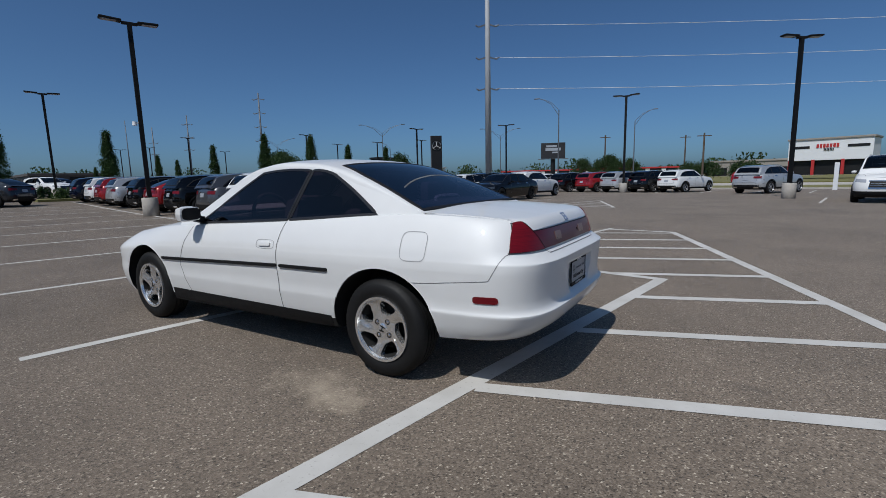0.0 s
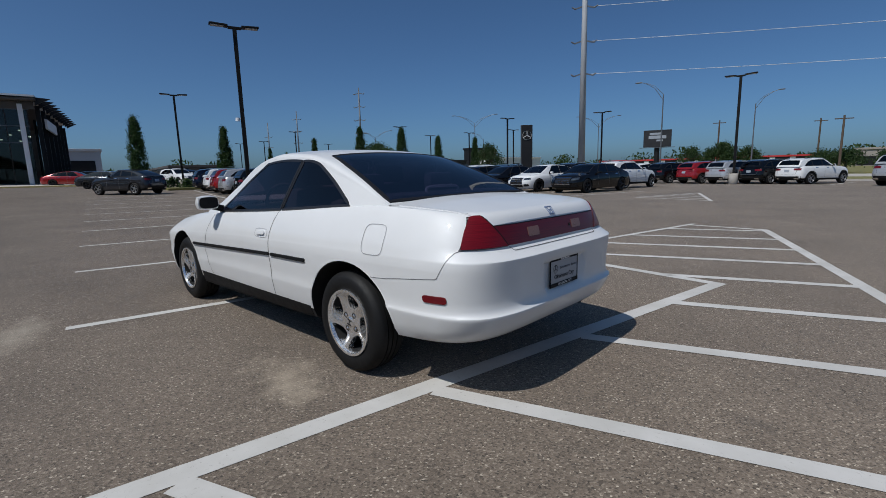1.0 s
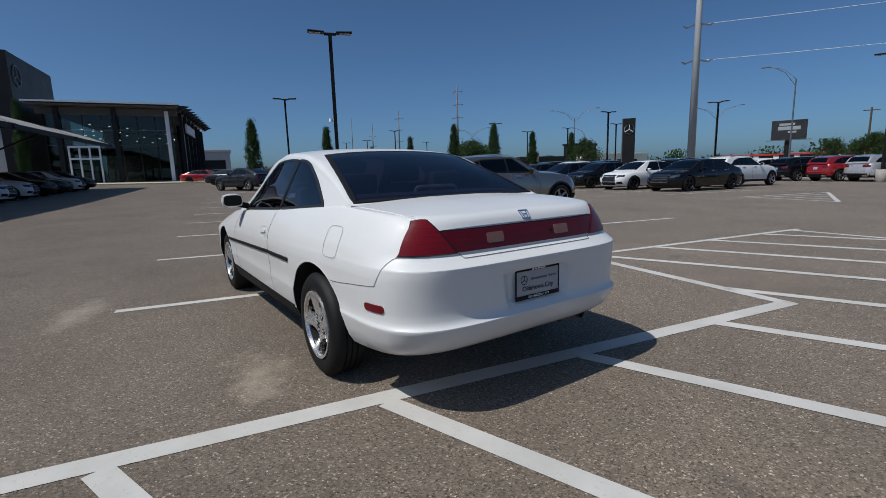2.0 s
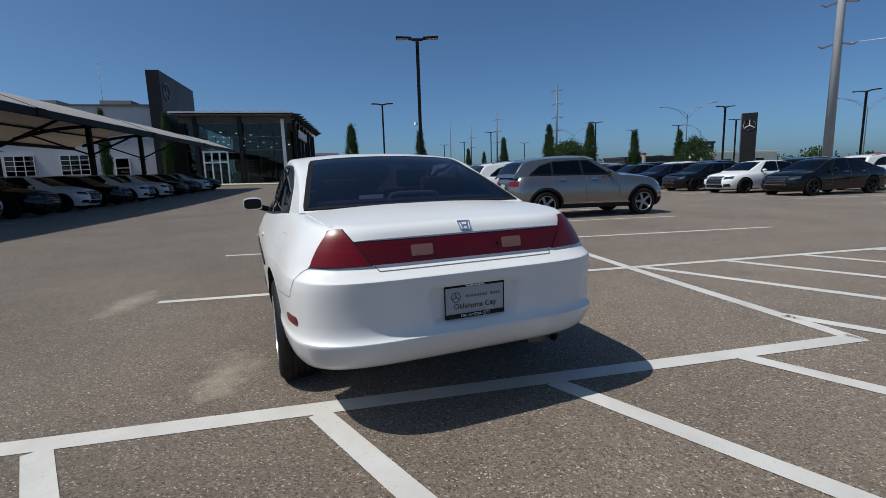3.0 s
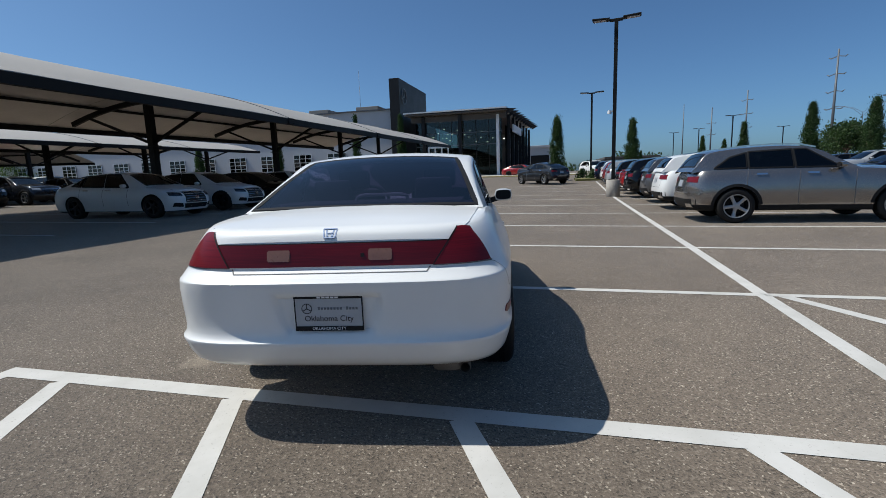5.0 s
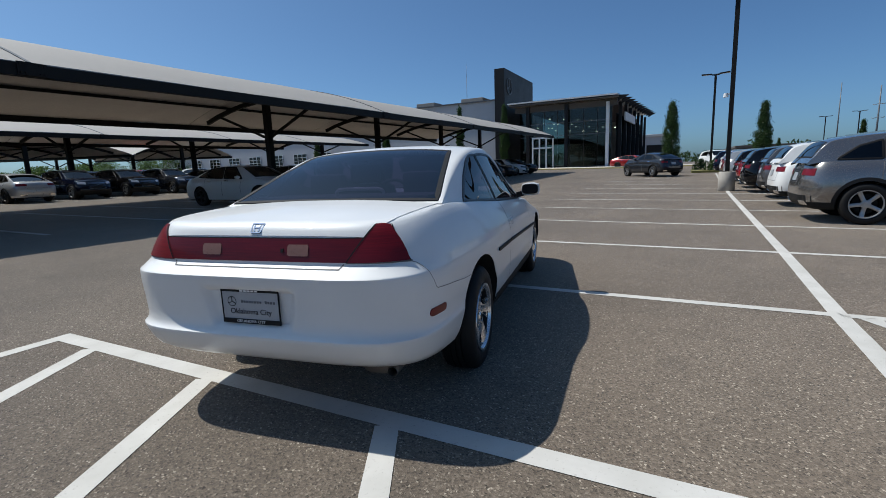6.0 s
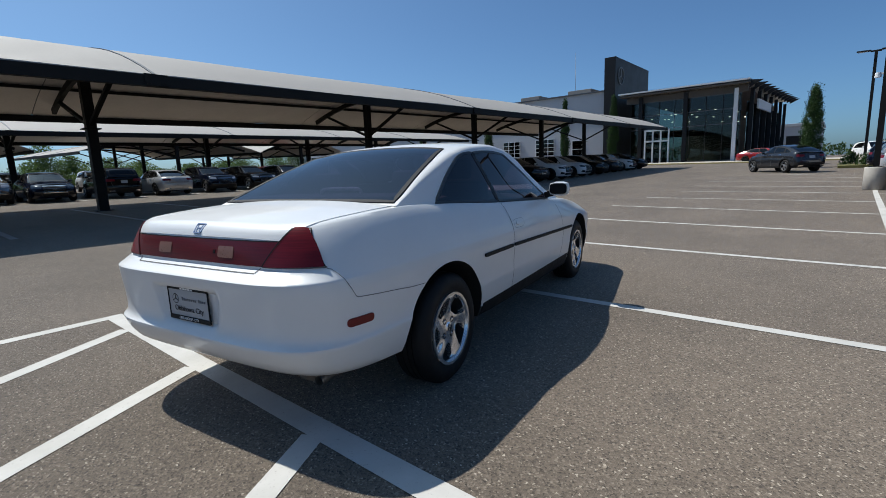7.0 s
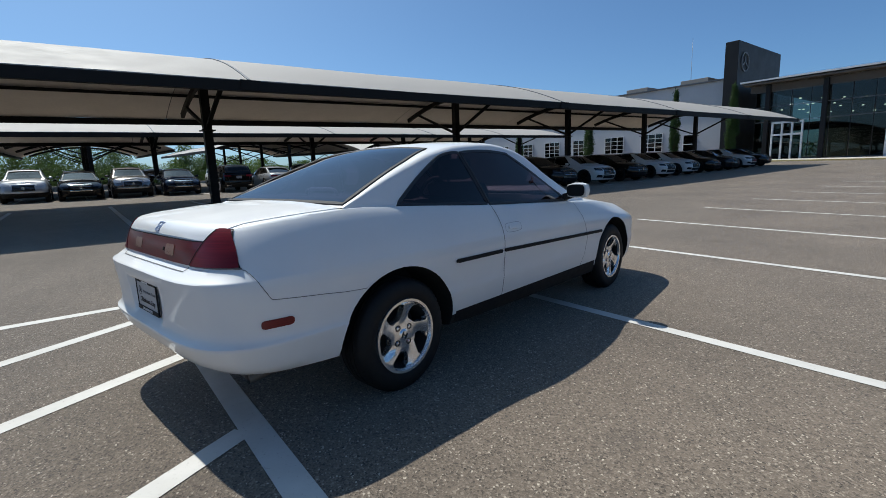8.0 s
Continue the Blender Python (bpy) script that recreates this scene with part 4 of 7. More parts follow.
def car_body_mesh(sp, paint):
    """Lower body: rings that run round the car in plan, stacked from sill to bonnet and boot lid, with the wheel openings cut."""
    bm = bmesh.new()
    xs_r, xs_f, nr, ns, nf = sp["xs_r"], sp["xs_f"], 13, 34, 13

    def half(Xr, Xf, wf, q):
        out = []
        nb = sp.get("back_steps", 11)
        for i in range(nb + 1):
            y = 0.84 * i / nb
            X = xs_r - (xs_r - Xr) * (1 - y ** q) ** (1 / q)
            out.append((X, wf(xs_r) * y * (wf(X) / wf(xs_r)) ** 0.5))
        t0 = math.asin(0.84 ** (q / 2))
        for i in range(1, nr):
            t = t0 + (math.pi / 2 - t0) * i / nr
            X = xs_r - (xs_r - Xr) * math.cos(t) ** (2 / q)
            out.append((X, wf(xs_r) * math.sin(t) ** (2 / q) * (wf(X) / wf(xs_r)) ** 0.5))
        for i in range(ns + 1):
            X = xs_r + (xs_f - xs_r) * i / ns
            out.append((X, wf(X)))
        for i in range(nf - 1, -1, -1):
            t = math.pi / 2 * i / nf
            X = xs_f + (Xf - xs_f) * math.cos(t) ** (2 / sp["qf"])
            out.append((X, wf(xs_f) * math.sin(t) ** (2 / sp["qf"])))
        return out

    rings = []

    def add(Xr, Xf, wf, zf, q, h=1.0):
        left = half(Xr, Xf, wf, q)
        rings.append([(X, Y * h, zf(X, h)) for X, Y in left] + [(X, -Y * h, zf(X, h)) for X, Y in left[::-1]])

    w0, wb, belt, low, crown = sp["w0"], sp["wb"], sp["belt"], sp["low"], sp["crown"]
    for k, (zr, zm, zf_, Xr, Xf, dw, *lip) in enumerate(sp["lower"]):
        lip = lip[0] if lip else 0.0
        zc = curve1((sp["Xr"], sp["mid"], sp["Xf"]), (zr, zm, zf_))
        if k == 0:
            add(Xr, Xf, lambda X: w0(X) + dw, lambda X, h: zc(X), sp["qr"], 0.02)
        add(Xr, Xf, lambda X, d=dw, e=lip: w0(X) + d + e * min(1.0, max(0.0, (-0.2 - X) / 0.15)), lambda X, h, c=zc: c(X), sp["qr"])
    for f, Xr, Xf, g in sp["upper"]:
        add(Xr, Xf, lambda X, g=g: w0(X) + (wb(X) - w0(X)) * g, lambda X, h, f=f: low(X) + f * (belt(X) - low(X)), sp["qr"])
    _, Xr, Xf, _ = sp["upper"][-1]
    for h in (0.97, 0.9, 0.72, 0.5, 0.25):
        add(Xr, Xf, wb, lambda X, h: belt(X) + crown(X) * (1 - h * h), sp["qr"], h)
    if "recess" in sp:
        # the sunk panel round the number plate
        y0, y1, z0, z1, deep = sp["recess"]

        def ease(t):
            t = min(1.0, max(0.0, t))
            return t * t * (3 - 2 * t)
        rings[:] = [[(X + (deep * ease((y1 + 0.055 * (z - z0) / (z1 - z0) - abs(Y)) / (y1 - y0)) * ease((z - z0) / 0.02) * ease((z1 - z) / 0.02) if X < -0.7 else 0), Y, z) for X, Y, z in r] for r in rings]
    vs = gridmesh(bm, rings, closed=True)
    bm.faces.new(vs[0])
    last = vs[-1]
    for i in range(len(last) // 2 - 1):
        j = len(last) - 1 - i
        bm.faces.new((last[i], last[i + 1], last[j - 1], last[j]))
    bmesh.ops.recalc_face_normals(bm, faces=bm.faces)
    g0, g1 = sp["glass_base"]
    for f in bm.faces:
        c = f.calc_center_median()
        f.smooth = True
        if c.z > belt(c.x) - 0.002 and g0 < c.x < g1 and abs(c.y) < wb(c.x) * 0.96:
            f.material_index = 1
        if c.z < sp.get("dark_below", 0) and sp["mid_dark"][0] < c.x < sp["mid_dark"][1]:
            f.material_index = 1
    me = bpy.data.meshes.new("body")
    bm.to_mesh(me)
    bm.free()
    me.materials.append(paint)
    me.materials.append(M_NEARBLACK)
    ob = new("body", me)
    cut = bmesh.new()
    for X in (0.0, sp["wheelbase"]):
        for sgn in (-1, 1):
            R = sp["arch"]
            cb = bmesh.new()
            lathe_rings = []
            for Y in (sp["well"], 1.3):
                ring = []
                for i in range(48):
                    t = 2 * math.pi * i / 48
                    ring.append(cb.verts.new((X + R * math.cos(t) * sp.get("arch_long", 1.04), sgn * Y, sp["wheel_r"] + R * math.sin(t))))
                lathe_rings.append(ring)
            for i in range(48):
                j = (i + 1) % 48
                cb.faces.new((lathe_rings[0][i], lathe_rings[0][j], lathe_rings[1][j], lathe_rings[1][i]))
            cb.faces.new(lathe_rings[0][::-1])
            cb.faces.new(lathe_rings[1])
            bmesh.ops.recalc_face_normals(cb, faces=cb.faces)
            tmp = bpy.data.meshes.new("t")
            cb.to_mesh(tmp)
            cb.free()
            cut.from_mesh(tmp)
            bpy.data.meshes.remove(tmp)
    for f in cut.faces:
        f.material_index = 1
    cme = bpy.data.meshes.new("cut")
    cut.to_mesh(cme)
    cut.free()
    cme.materials.append(paint)
    cme.materials.append(M_NEARBLACK)
    cob = new("cut", cme)
    md = ob.modifiers.new("arches", "BOOLEAN")
    md.object, md.operation, md.solver = cob, "DIFFERENCE", "EXACT"
    bpy.context.view_layer.update()
    res = bpy.data.meshes.new_from_object(ob.evaluated_get(bpy.context.evaluated_depsgraph_get()))
    ob.modifiers.clear()
    ob.data = res
    bpy.data.objects.remove(cob)
    b2 = bmesh.new()
    b2.from_mesh(res)
    for f in b2.faces:
        f.smooth = True
    for e in b2.edges:
        if len(e.link_faces) == 2 and e.calc_face_angle(0) > radians(38):
            e.smooth = False
    b2.to_mesh(res)
    tree = BVHTree.FromBMesh(b2)
    b2.free()
    return ob, tree


def inside(p, poly):
    n, c = len(poly), False
    for i in range(n):
        (x0, y0), (x1, y1) = poly[i], poly[(i + 1) % n]
        if (y0 > p[1]) != (y1 > p[1]) and p[0] < (x1 - x0) * (p[1] - y0) / (y1 - y0) + x0:
            c = not c
    return c


def greenhouse_functions(sp):
    belt, wb, zr, yr = sp["belt"], sp["wb"], sp["roof"], sp["roof_w"]

    def frame_of(X):
        zb, top = belt(X) - 0.012, zr(X)
        hf = min(1.0, max(0.0, (top - zb) / 0.3))
        return zb, wb(X) * 0.985, top - sp.get("eave", 0.05) * hf, yr(X), top

    def side_pt(X, z):
        zb, yb, ze, ye, top = frame_of(X)
        s = min(1.3, max(0.0, (z - zb) / max(0.02, ze - zb)))
        return Vector((X, yb + (ye - yb) * s ** 1.12, z))

    def top_pt(X, Y):
        zb, yb, ze, ye, top = frame_of(X)
        a = min(1.0, abs(Y) / ye)
        return Vector((X, Y, top - (0.022 + 0.02 * a) * a * a * min(1.0, max(0.15, (top - zb) / 0.3))))
    return frame_of, side_pt, top_pt


def patch_rows(corners, n, m, bow=(0, 0, 0, 0)):
    """Bilinear grid between four (u, v) corners; bow bends the four edges outwards."""
    (a, b, c, d), rows = corners, []
    for i in range(n + 1):
        s, row = i / n, []
        for j in range(m + 1):
            t = j / m
            u = (1 - s) * ((1 - t) * a[0] + t * b[0]) + s * ((1 - t) * d[0] + t * c[0])
            v = (1 - s) * ((1 - t) * a[1] + t * b[1]) + s * ((1 - t) * d[1] + t * c[1])
            v += bow[0] * 4 * t * (1 - t) * (1 - s) + bow[2] * 4 * t * (1 - t) * s
            u += bow[3] * 4 * s * (1 - s) * (1 - t) + bow[1] * 4 * s * (1 - s) * t
            row.append((u, v))
        rows.append(row)
    return rows


def rounded(rows, r):
    """Takes the corners off a grid that covers an upright four-sided piece."""
    n = len(rows) - 1
    out = []
    for i, row in enumerate(rows):
        c = sum(u for u, v in row) / len(row)
        d = min(abs(row[0][1] - rows[0][0][1]), abs(row[0][1] - rows[n][0][1]))
        half = max(abs(u - c) for u, v in row)
        cut = r - math.sqrt(max(0.0, r * r - (r - d) ** 2)) if d < r else 0.0
        out.append([(c + (u - c) * max(0.2, 1 - cut / half), v) for u, v in row])
    return out


def pane_part(name, rows3, mat, parent, out, lift=0.004, thick=0.004, label=""):
    """A thin shell over a grid of places, lifted along its outward side."""
    bm = bmesh.new()
    vs = gridmesh(bm, rows3)
    bm.normal_update()
    f = bm.faces[:][len(bm.faces) // 2]
    if f.normal.dot(Vector(out)) < 0:
        bmesh.ops.reverse_faces(bm, faces=bm.faces)
    bm.normal_update()
    for v in bm.verts:
        v.normal_update()
    nrm = {v: v.normal.copy() for v in bm.verts}
    for v in bm.verts:
        v.co += nrm[v] * lift
    if thick:
        ring = border(vs)
        low = [bm.verts.new(v.co - nrm[v] * thick) for v in ring]
        k = len(ring)
        for i in range(k):
            j = (i + 1) % k
            bm.faces.new((ring[i], ring[j], low[j], low[i]))
        bmesh.ops.recalc_face_normals(bm, faces=[f for f in bm.faces])
        bm.normal_update()
        bm.faces.ensure_lookup_table()
    return part(name, bm, mat, parent, label, smooth=40)


def frame_part(name, rows3, mat, parent, outer=0.012, inner=0.02, lift=0.006, label=""):
    ring = [Vector(p) for p in border(rows3)]
    c = sum(ring, Vector()) / len(ring)
    bm = bmesh.new()
    k = len(ring)
    nrm = []
    mid = Vector(rows3[len(rows3) // 2][len(rows3[0]) // 2])
    for i in range(k):
        t = ring[(i + 1) % k] - ring[i - 1]
        nrm.append(t.cross(mid - ring[i]).normalized())
    s = 1 if sum((n.dot(Vector((c.x * 0, c.y, 0.6))) for n in nrm)) > 0 else -1
    A, B, C = [], [], []
    for i in range(k):
        t = (ring[(i + 1) % k] - ring[i - 1]).normalized()
        o = t.cross(nrm[i] * s).normalized()
        if o.dot(ring[i] - mid) < 0:
            o = -o
        up = nrm[i] * s
        A.append(bm.verts.new(ring[i] + o * outer + up * (lift - 0.006)))
        B.append(bm.verts.new(ring[i] + o * outer * 0.6 + up * lift))
        C.append(bm.verts.new(ring[i] - o * inner + up * (lift - 0.001)))
    for P, Q in ((A, B), (B, C)):
        for i in range(k):
            j = (i + 1) % k
            bm.faces.new((P[i], P[j], Q[j], Q[i]))
    bmesh.ops.recalc_face_normals(bm, faces=bm.faces)
    return part(name, bm, mat, parent, label, smooth=50)


def car_greenhouse(sp, paint, root, glass):
    """Roof and pillars as one shell with window openings, the panes and their dark rubber frames."""
    frame_of, side_pt, top_pt = greenhouse_functions(sp)
    g0, g1 = sp["cabin"]
    rows, N, K = [], sp.get("fine", 64), sp.get("fine", 64) // 5
    for i in range(N + 1):
        X = g0 + (g1 - g0) * i / N
        zb, yb, ze, ye, top = frame_of(X)
        half = [tuple(side_pt(X, zb + (ze - zb) * k / K)) for k in range(K + 1)]
        for k in range(1, 5):
            a = math.pi / 2 * k / 5
            half.append((X, ye - 0.055 * (1 - math.cos(a)), ze + (top_pt(X, ye - 0.055).z - ze) * math.sin(a)))
        half += [tuple(top_pt(X, (ye - 0.055) * (1 - k / K))) for k in range(K + 1)]
        rows.append(half + [(x, -y, z) for x, y, z in half[-2::-1]])
    bm = bmesh.new()
    gridmesh(bm, rows)
    side_polys = [[(u, v) for u, v in border(patch_rows(c, 6, 6, b))] for c, b in sp["side_glass"]]
    top_polys = [[(u, v) for u, v in border(patch_rows(c, 6, 6, b))] for c, b in sp["top_glass"]]
    dead = []
    for f in bm.faces:
        c = f.calc_center_median()
        zb, yb, ze, ye, top = frame_of(c.x)
        on_side = abs(c.y) > ye - 0.02 and c.z < ze + 0.03
        if on_side and any(inside((c.x, c.z), p) for p in side_polys):
            dead.append(f)
        elif abs(c.y) < ye - 0.0 and any(inside((c.x, abs(c.y)), p) or inside((c.x, -abs(c.y)), p) for p in top_polys):
            dead.append(f)
    bmesh.ops.delete(bm, geom=dead, context="FACES")
    bmesh.ops.recalc_face_normals(bm, faces=bm.faces)
    up = sum((f.normal.z for f in bm.faces))
    if up < 0:
        bmesh.ops.reverse_faces(bm, faces=bm.faces)
    part("roof", bm, paint, root, smooth=40)
    for k, (c, b) in enumerate(sp["side_glass"]):
        for sgn in (1, -1):
            r3 = [[side_pt(u, v) for u, v in r] for r in patch_rows(c, 14, 14, b)]
            r3 = [[Vector((p.x, p.y * sgn, p.z)) for p in r] for r in r3]
            w = pane_part("side_window", r3, M_SIDEGLASS if "fine" in sp else glass, root, (0, sgn, 0.3), 0.003, 0.0)
            w.visible_shadow = "fine" not in sp
            frame_part("window_trim", r3, M_GREYTRIM if "fine" in sp else M_BLACKTRIM, w, sp.get("trim_out", 0.010), sp.get("trim_in", 0.010 if "fine" in sp else 0.016), 0.007)
    if "fine" in sp:
        for sgn in (1, -1):
            r3 = [[side_pt(u, v) for u, v in r] for r in patch_rows(((0.872, 0.942), (0.836, 0.944), (0.706, 1.272), (0.742, 1.273)), 10, 3)]
            pane_part("pillar_cover", [[Vector((p.x, p.y * sgn, p.z)) for p in r] for r in r3], M_BLACKTRIM, root, (0, sgn, 0.3), 0.0065, 0.004, "black pillar cover between the side windows")
    for k, (c, b) in enumerate(sp["top_glass"]):
        r3 = [[top_pt(u, v) for u, v in r] for r in patch_rows(c, 14, 16, b)]
        w = pane_part("rear_window" if k == 0 else "windscreen", r3, glass, root, (0, 0, 1), 0.003, 0.0)
        w.visible_shadow = "fine" not in sp
        frame_part("window_trim", r3, M_BLACKTRIM, w, 0.013 if "fine" in sp else 0.010, 0.020, 0.006)
    return frame_of, side_pt, top_pt


def body_patch(tree, name, corners, way, mat, parent, n=8, m=8, lift=0.006, thick=0.012, bow=(0, 0, 0, 0), label="", corner=0.0):
    """A piece that follows the body: side pieces take (X, Z), end pieces (Y, Z)."""
    way = Vector(way).normalized()
    rows3 = []
    grid = patch_rows(corners, n, m, bow)
    for r in (rounded(grid, corner) if corner else grid):
        row = []
        for u, v in r:
            if abs(way.y) > abs(way.x):
                o = Vector((u, 0, v)) - way * (3.0 / max(0.2, abs(way.y)))
                o = Vector((u - way.x * 3 / abs(way.y), -3.0 * (1 if way.y > 0 else -1), v))
            else:
                s = 1 if way.x > 0 else -1
                o = Vector((-6.0 * s if s > 0 else 6.0, u, v))
                o = Vector((-3.0, u - way.y * 3 / abs(way.x), v)) if s > 0 else Vector((7.0, u, v))
            hit, nor, _, _ = tree.ray_cast(o, way)
            row.append(hit if hit else None)
        rows3.append(row)
    flat = [p for r in rows3 for p in r if p]
    if not flat:
        return None
    for r in rows3:
        for i, p in enumerate(r):
            if p is None:
                q = [x for x in r if x] or flat
                r[i] = q[min(i, len(q) - 1)].copy()
    return pane_part(name, rows3, mat, parent, -way, lift, thick, label)


def seam(tree, pts, way, parent, width=0.006, mat=None, name="panel_gap", lift=0.0015, steps=10):
    """A panel gap that runs over the body along a line of points."""
    way = Vector(way).normalized()
    line = []
    for a, b in zip(pts, pts[1:]):
        for i in range(steps):
            t = i / steps
            line.append((a[0] + (b[0] - a[0]) * t, a[1] + (b[1] - a[1]) * t))
    line.append(pts[-1])
    got = []
    for u, v in line:
        if abs(way.y) > 0.5:
            o = Vector((u, -3.0 if way.y > 0 else 3.0, v))
        elif abs(way.x) > 0.5:
            o = Vector((-3.0 if way.x > 0 else 7.0, u, v))
        else:
            o = Vector((u, v, 4.0))
        hit, nor, _, _ = tree.ray_cast(o, way)
        if hit:
            got.append((hit, nor))
    if len(got) < 3:
        return None
    bm = bmesh.new()
    A, B = [], []
    for i, (p, nrm) in enumerate(got):
        t = (got[min(i + 1, len(got) - 1)][0] - got[max(i - 1, 0)][0]).normalized()
        if nrm.dot(way) > 0:
            nrm = -nrm
        s = t.cross(nrm).normalized() * (width / 2)
        A.append(bm.verts.new(p + s + nrm * lift))
        B.append(bm.verts.new(p - s + nrm * lift))
    for i in range(len(A) - 1):
        bm.faces.new((A[i], A[i + 1], B[i + 1], B[i]))
    bmesh.ops.recalc_face_normals(bm, faces=bm.faces)
    return part(name, bm, mat or M_SEAM, parent)


def cast_face(root, rim, mat):
    """The dished alloy face: a broad middle and five swirled windows near the rim."""
    nt, nr, r1 = 260, 34, rim - 0.010
    bm = bmesh.new()

    def height(r, t):
        u = r / r1
        p = ((t - 0.42 * (u - 0.7)) * 5 / (2 * math.pi)) % 1.0 - 0.5
        swirl = (0.010 * (abs(p) * 2 - 0.5) + 0.008 * math.sin(2 * math.pi * p)) * min(1.0, max(0.0, (u - 0.35) / 0.3)) * min(1.0, max(0.0, (1.0 - u) / 0.08))
        cap = 0.006 * min(1.0, max(0.0, (0.031 - r) / 0.004))
        return -0.020 - 0.010 * math.sin(math.pi * min(1.0, u)) + 0.008 * u + swirl + cap

    def open_at(r, t):
        u = r / r1
        p = ((t - 0.42 * (u - 0.7)) * 5 / (2 * math.pi)) % 1.0 - 0.5
        w = 0.315 + 0.16 * (u - 0.72)
        return (abs(p) / w) ** 2.8 + (abs(u - 0.715) / 0.245) ** 3.0 < 1
    rings = []
    for i in range(nr + 1):
        r = 0.004 + (r1 - 0.004) * i / nr
        rings.append([bm.verts.new((r * math.cos(2 * math.pi * j / nt), height(r, 2 * math.pi * j / nt), r * math.sin(2 * math.pi * j / nt))) for j in range(nt)])
    for i in range(nr):
        for j in range(nt):
            k = (j + 1) % nt
            r, t = 0.004 + (r1 - 0.004) * (i + 0.5) / nr, 2 * math.pi * (j + 0.5) / nt
            if not open_at(r, t):
                bm.faces.new((rings[i][j], rings[i][k], rings[i + 1][k], rings[i + 1][j]))
    bm.faces.new(rings[0])
    bmesh.ops.delete(bm, geom=[v for v in bm.verts if not v.link_faces], context="VERTS")
    edge = [e for e in bm.edges if len(e.link_faces) == 1]
    # soften the stepped rims of the windows before giving them depth
    rimv = {v for e in edge for v in e.verts if 0.02 < math.hypot(v.co.x, v.co.z) < r1 - 0.002}
    for _ in range(4):
        moved = {}
        for v in rimv:
            q = [e.other_vert(v).co for e in v.link_edges if len(e.link_faces) == 1]
            if len(q) == 2:
                moved[v] = v.co * 0.4 + (q[0] + q[1]) * 0.3
        for v, c in moved.items():
            v.co = c
    bmesh.ops.recalc_face_normals(bm, faces=bm.faces)
    got = bmesh.ops.extrude_edge_only(bm, edges=edge)
    for v in got["geom"]:
        if isinstance(v, bmesh.types.BMVert):
            v.co.y -= 0.040
    bmesh.ops.recalc_face_normals(bm, faces=bm.faces)
    part("cast_face", bm, mat, root, "polished silver alloy face with five windows", smooth=45)


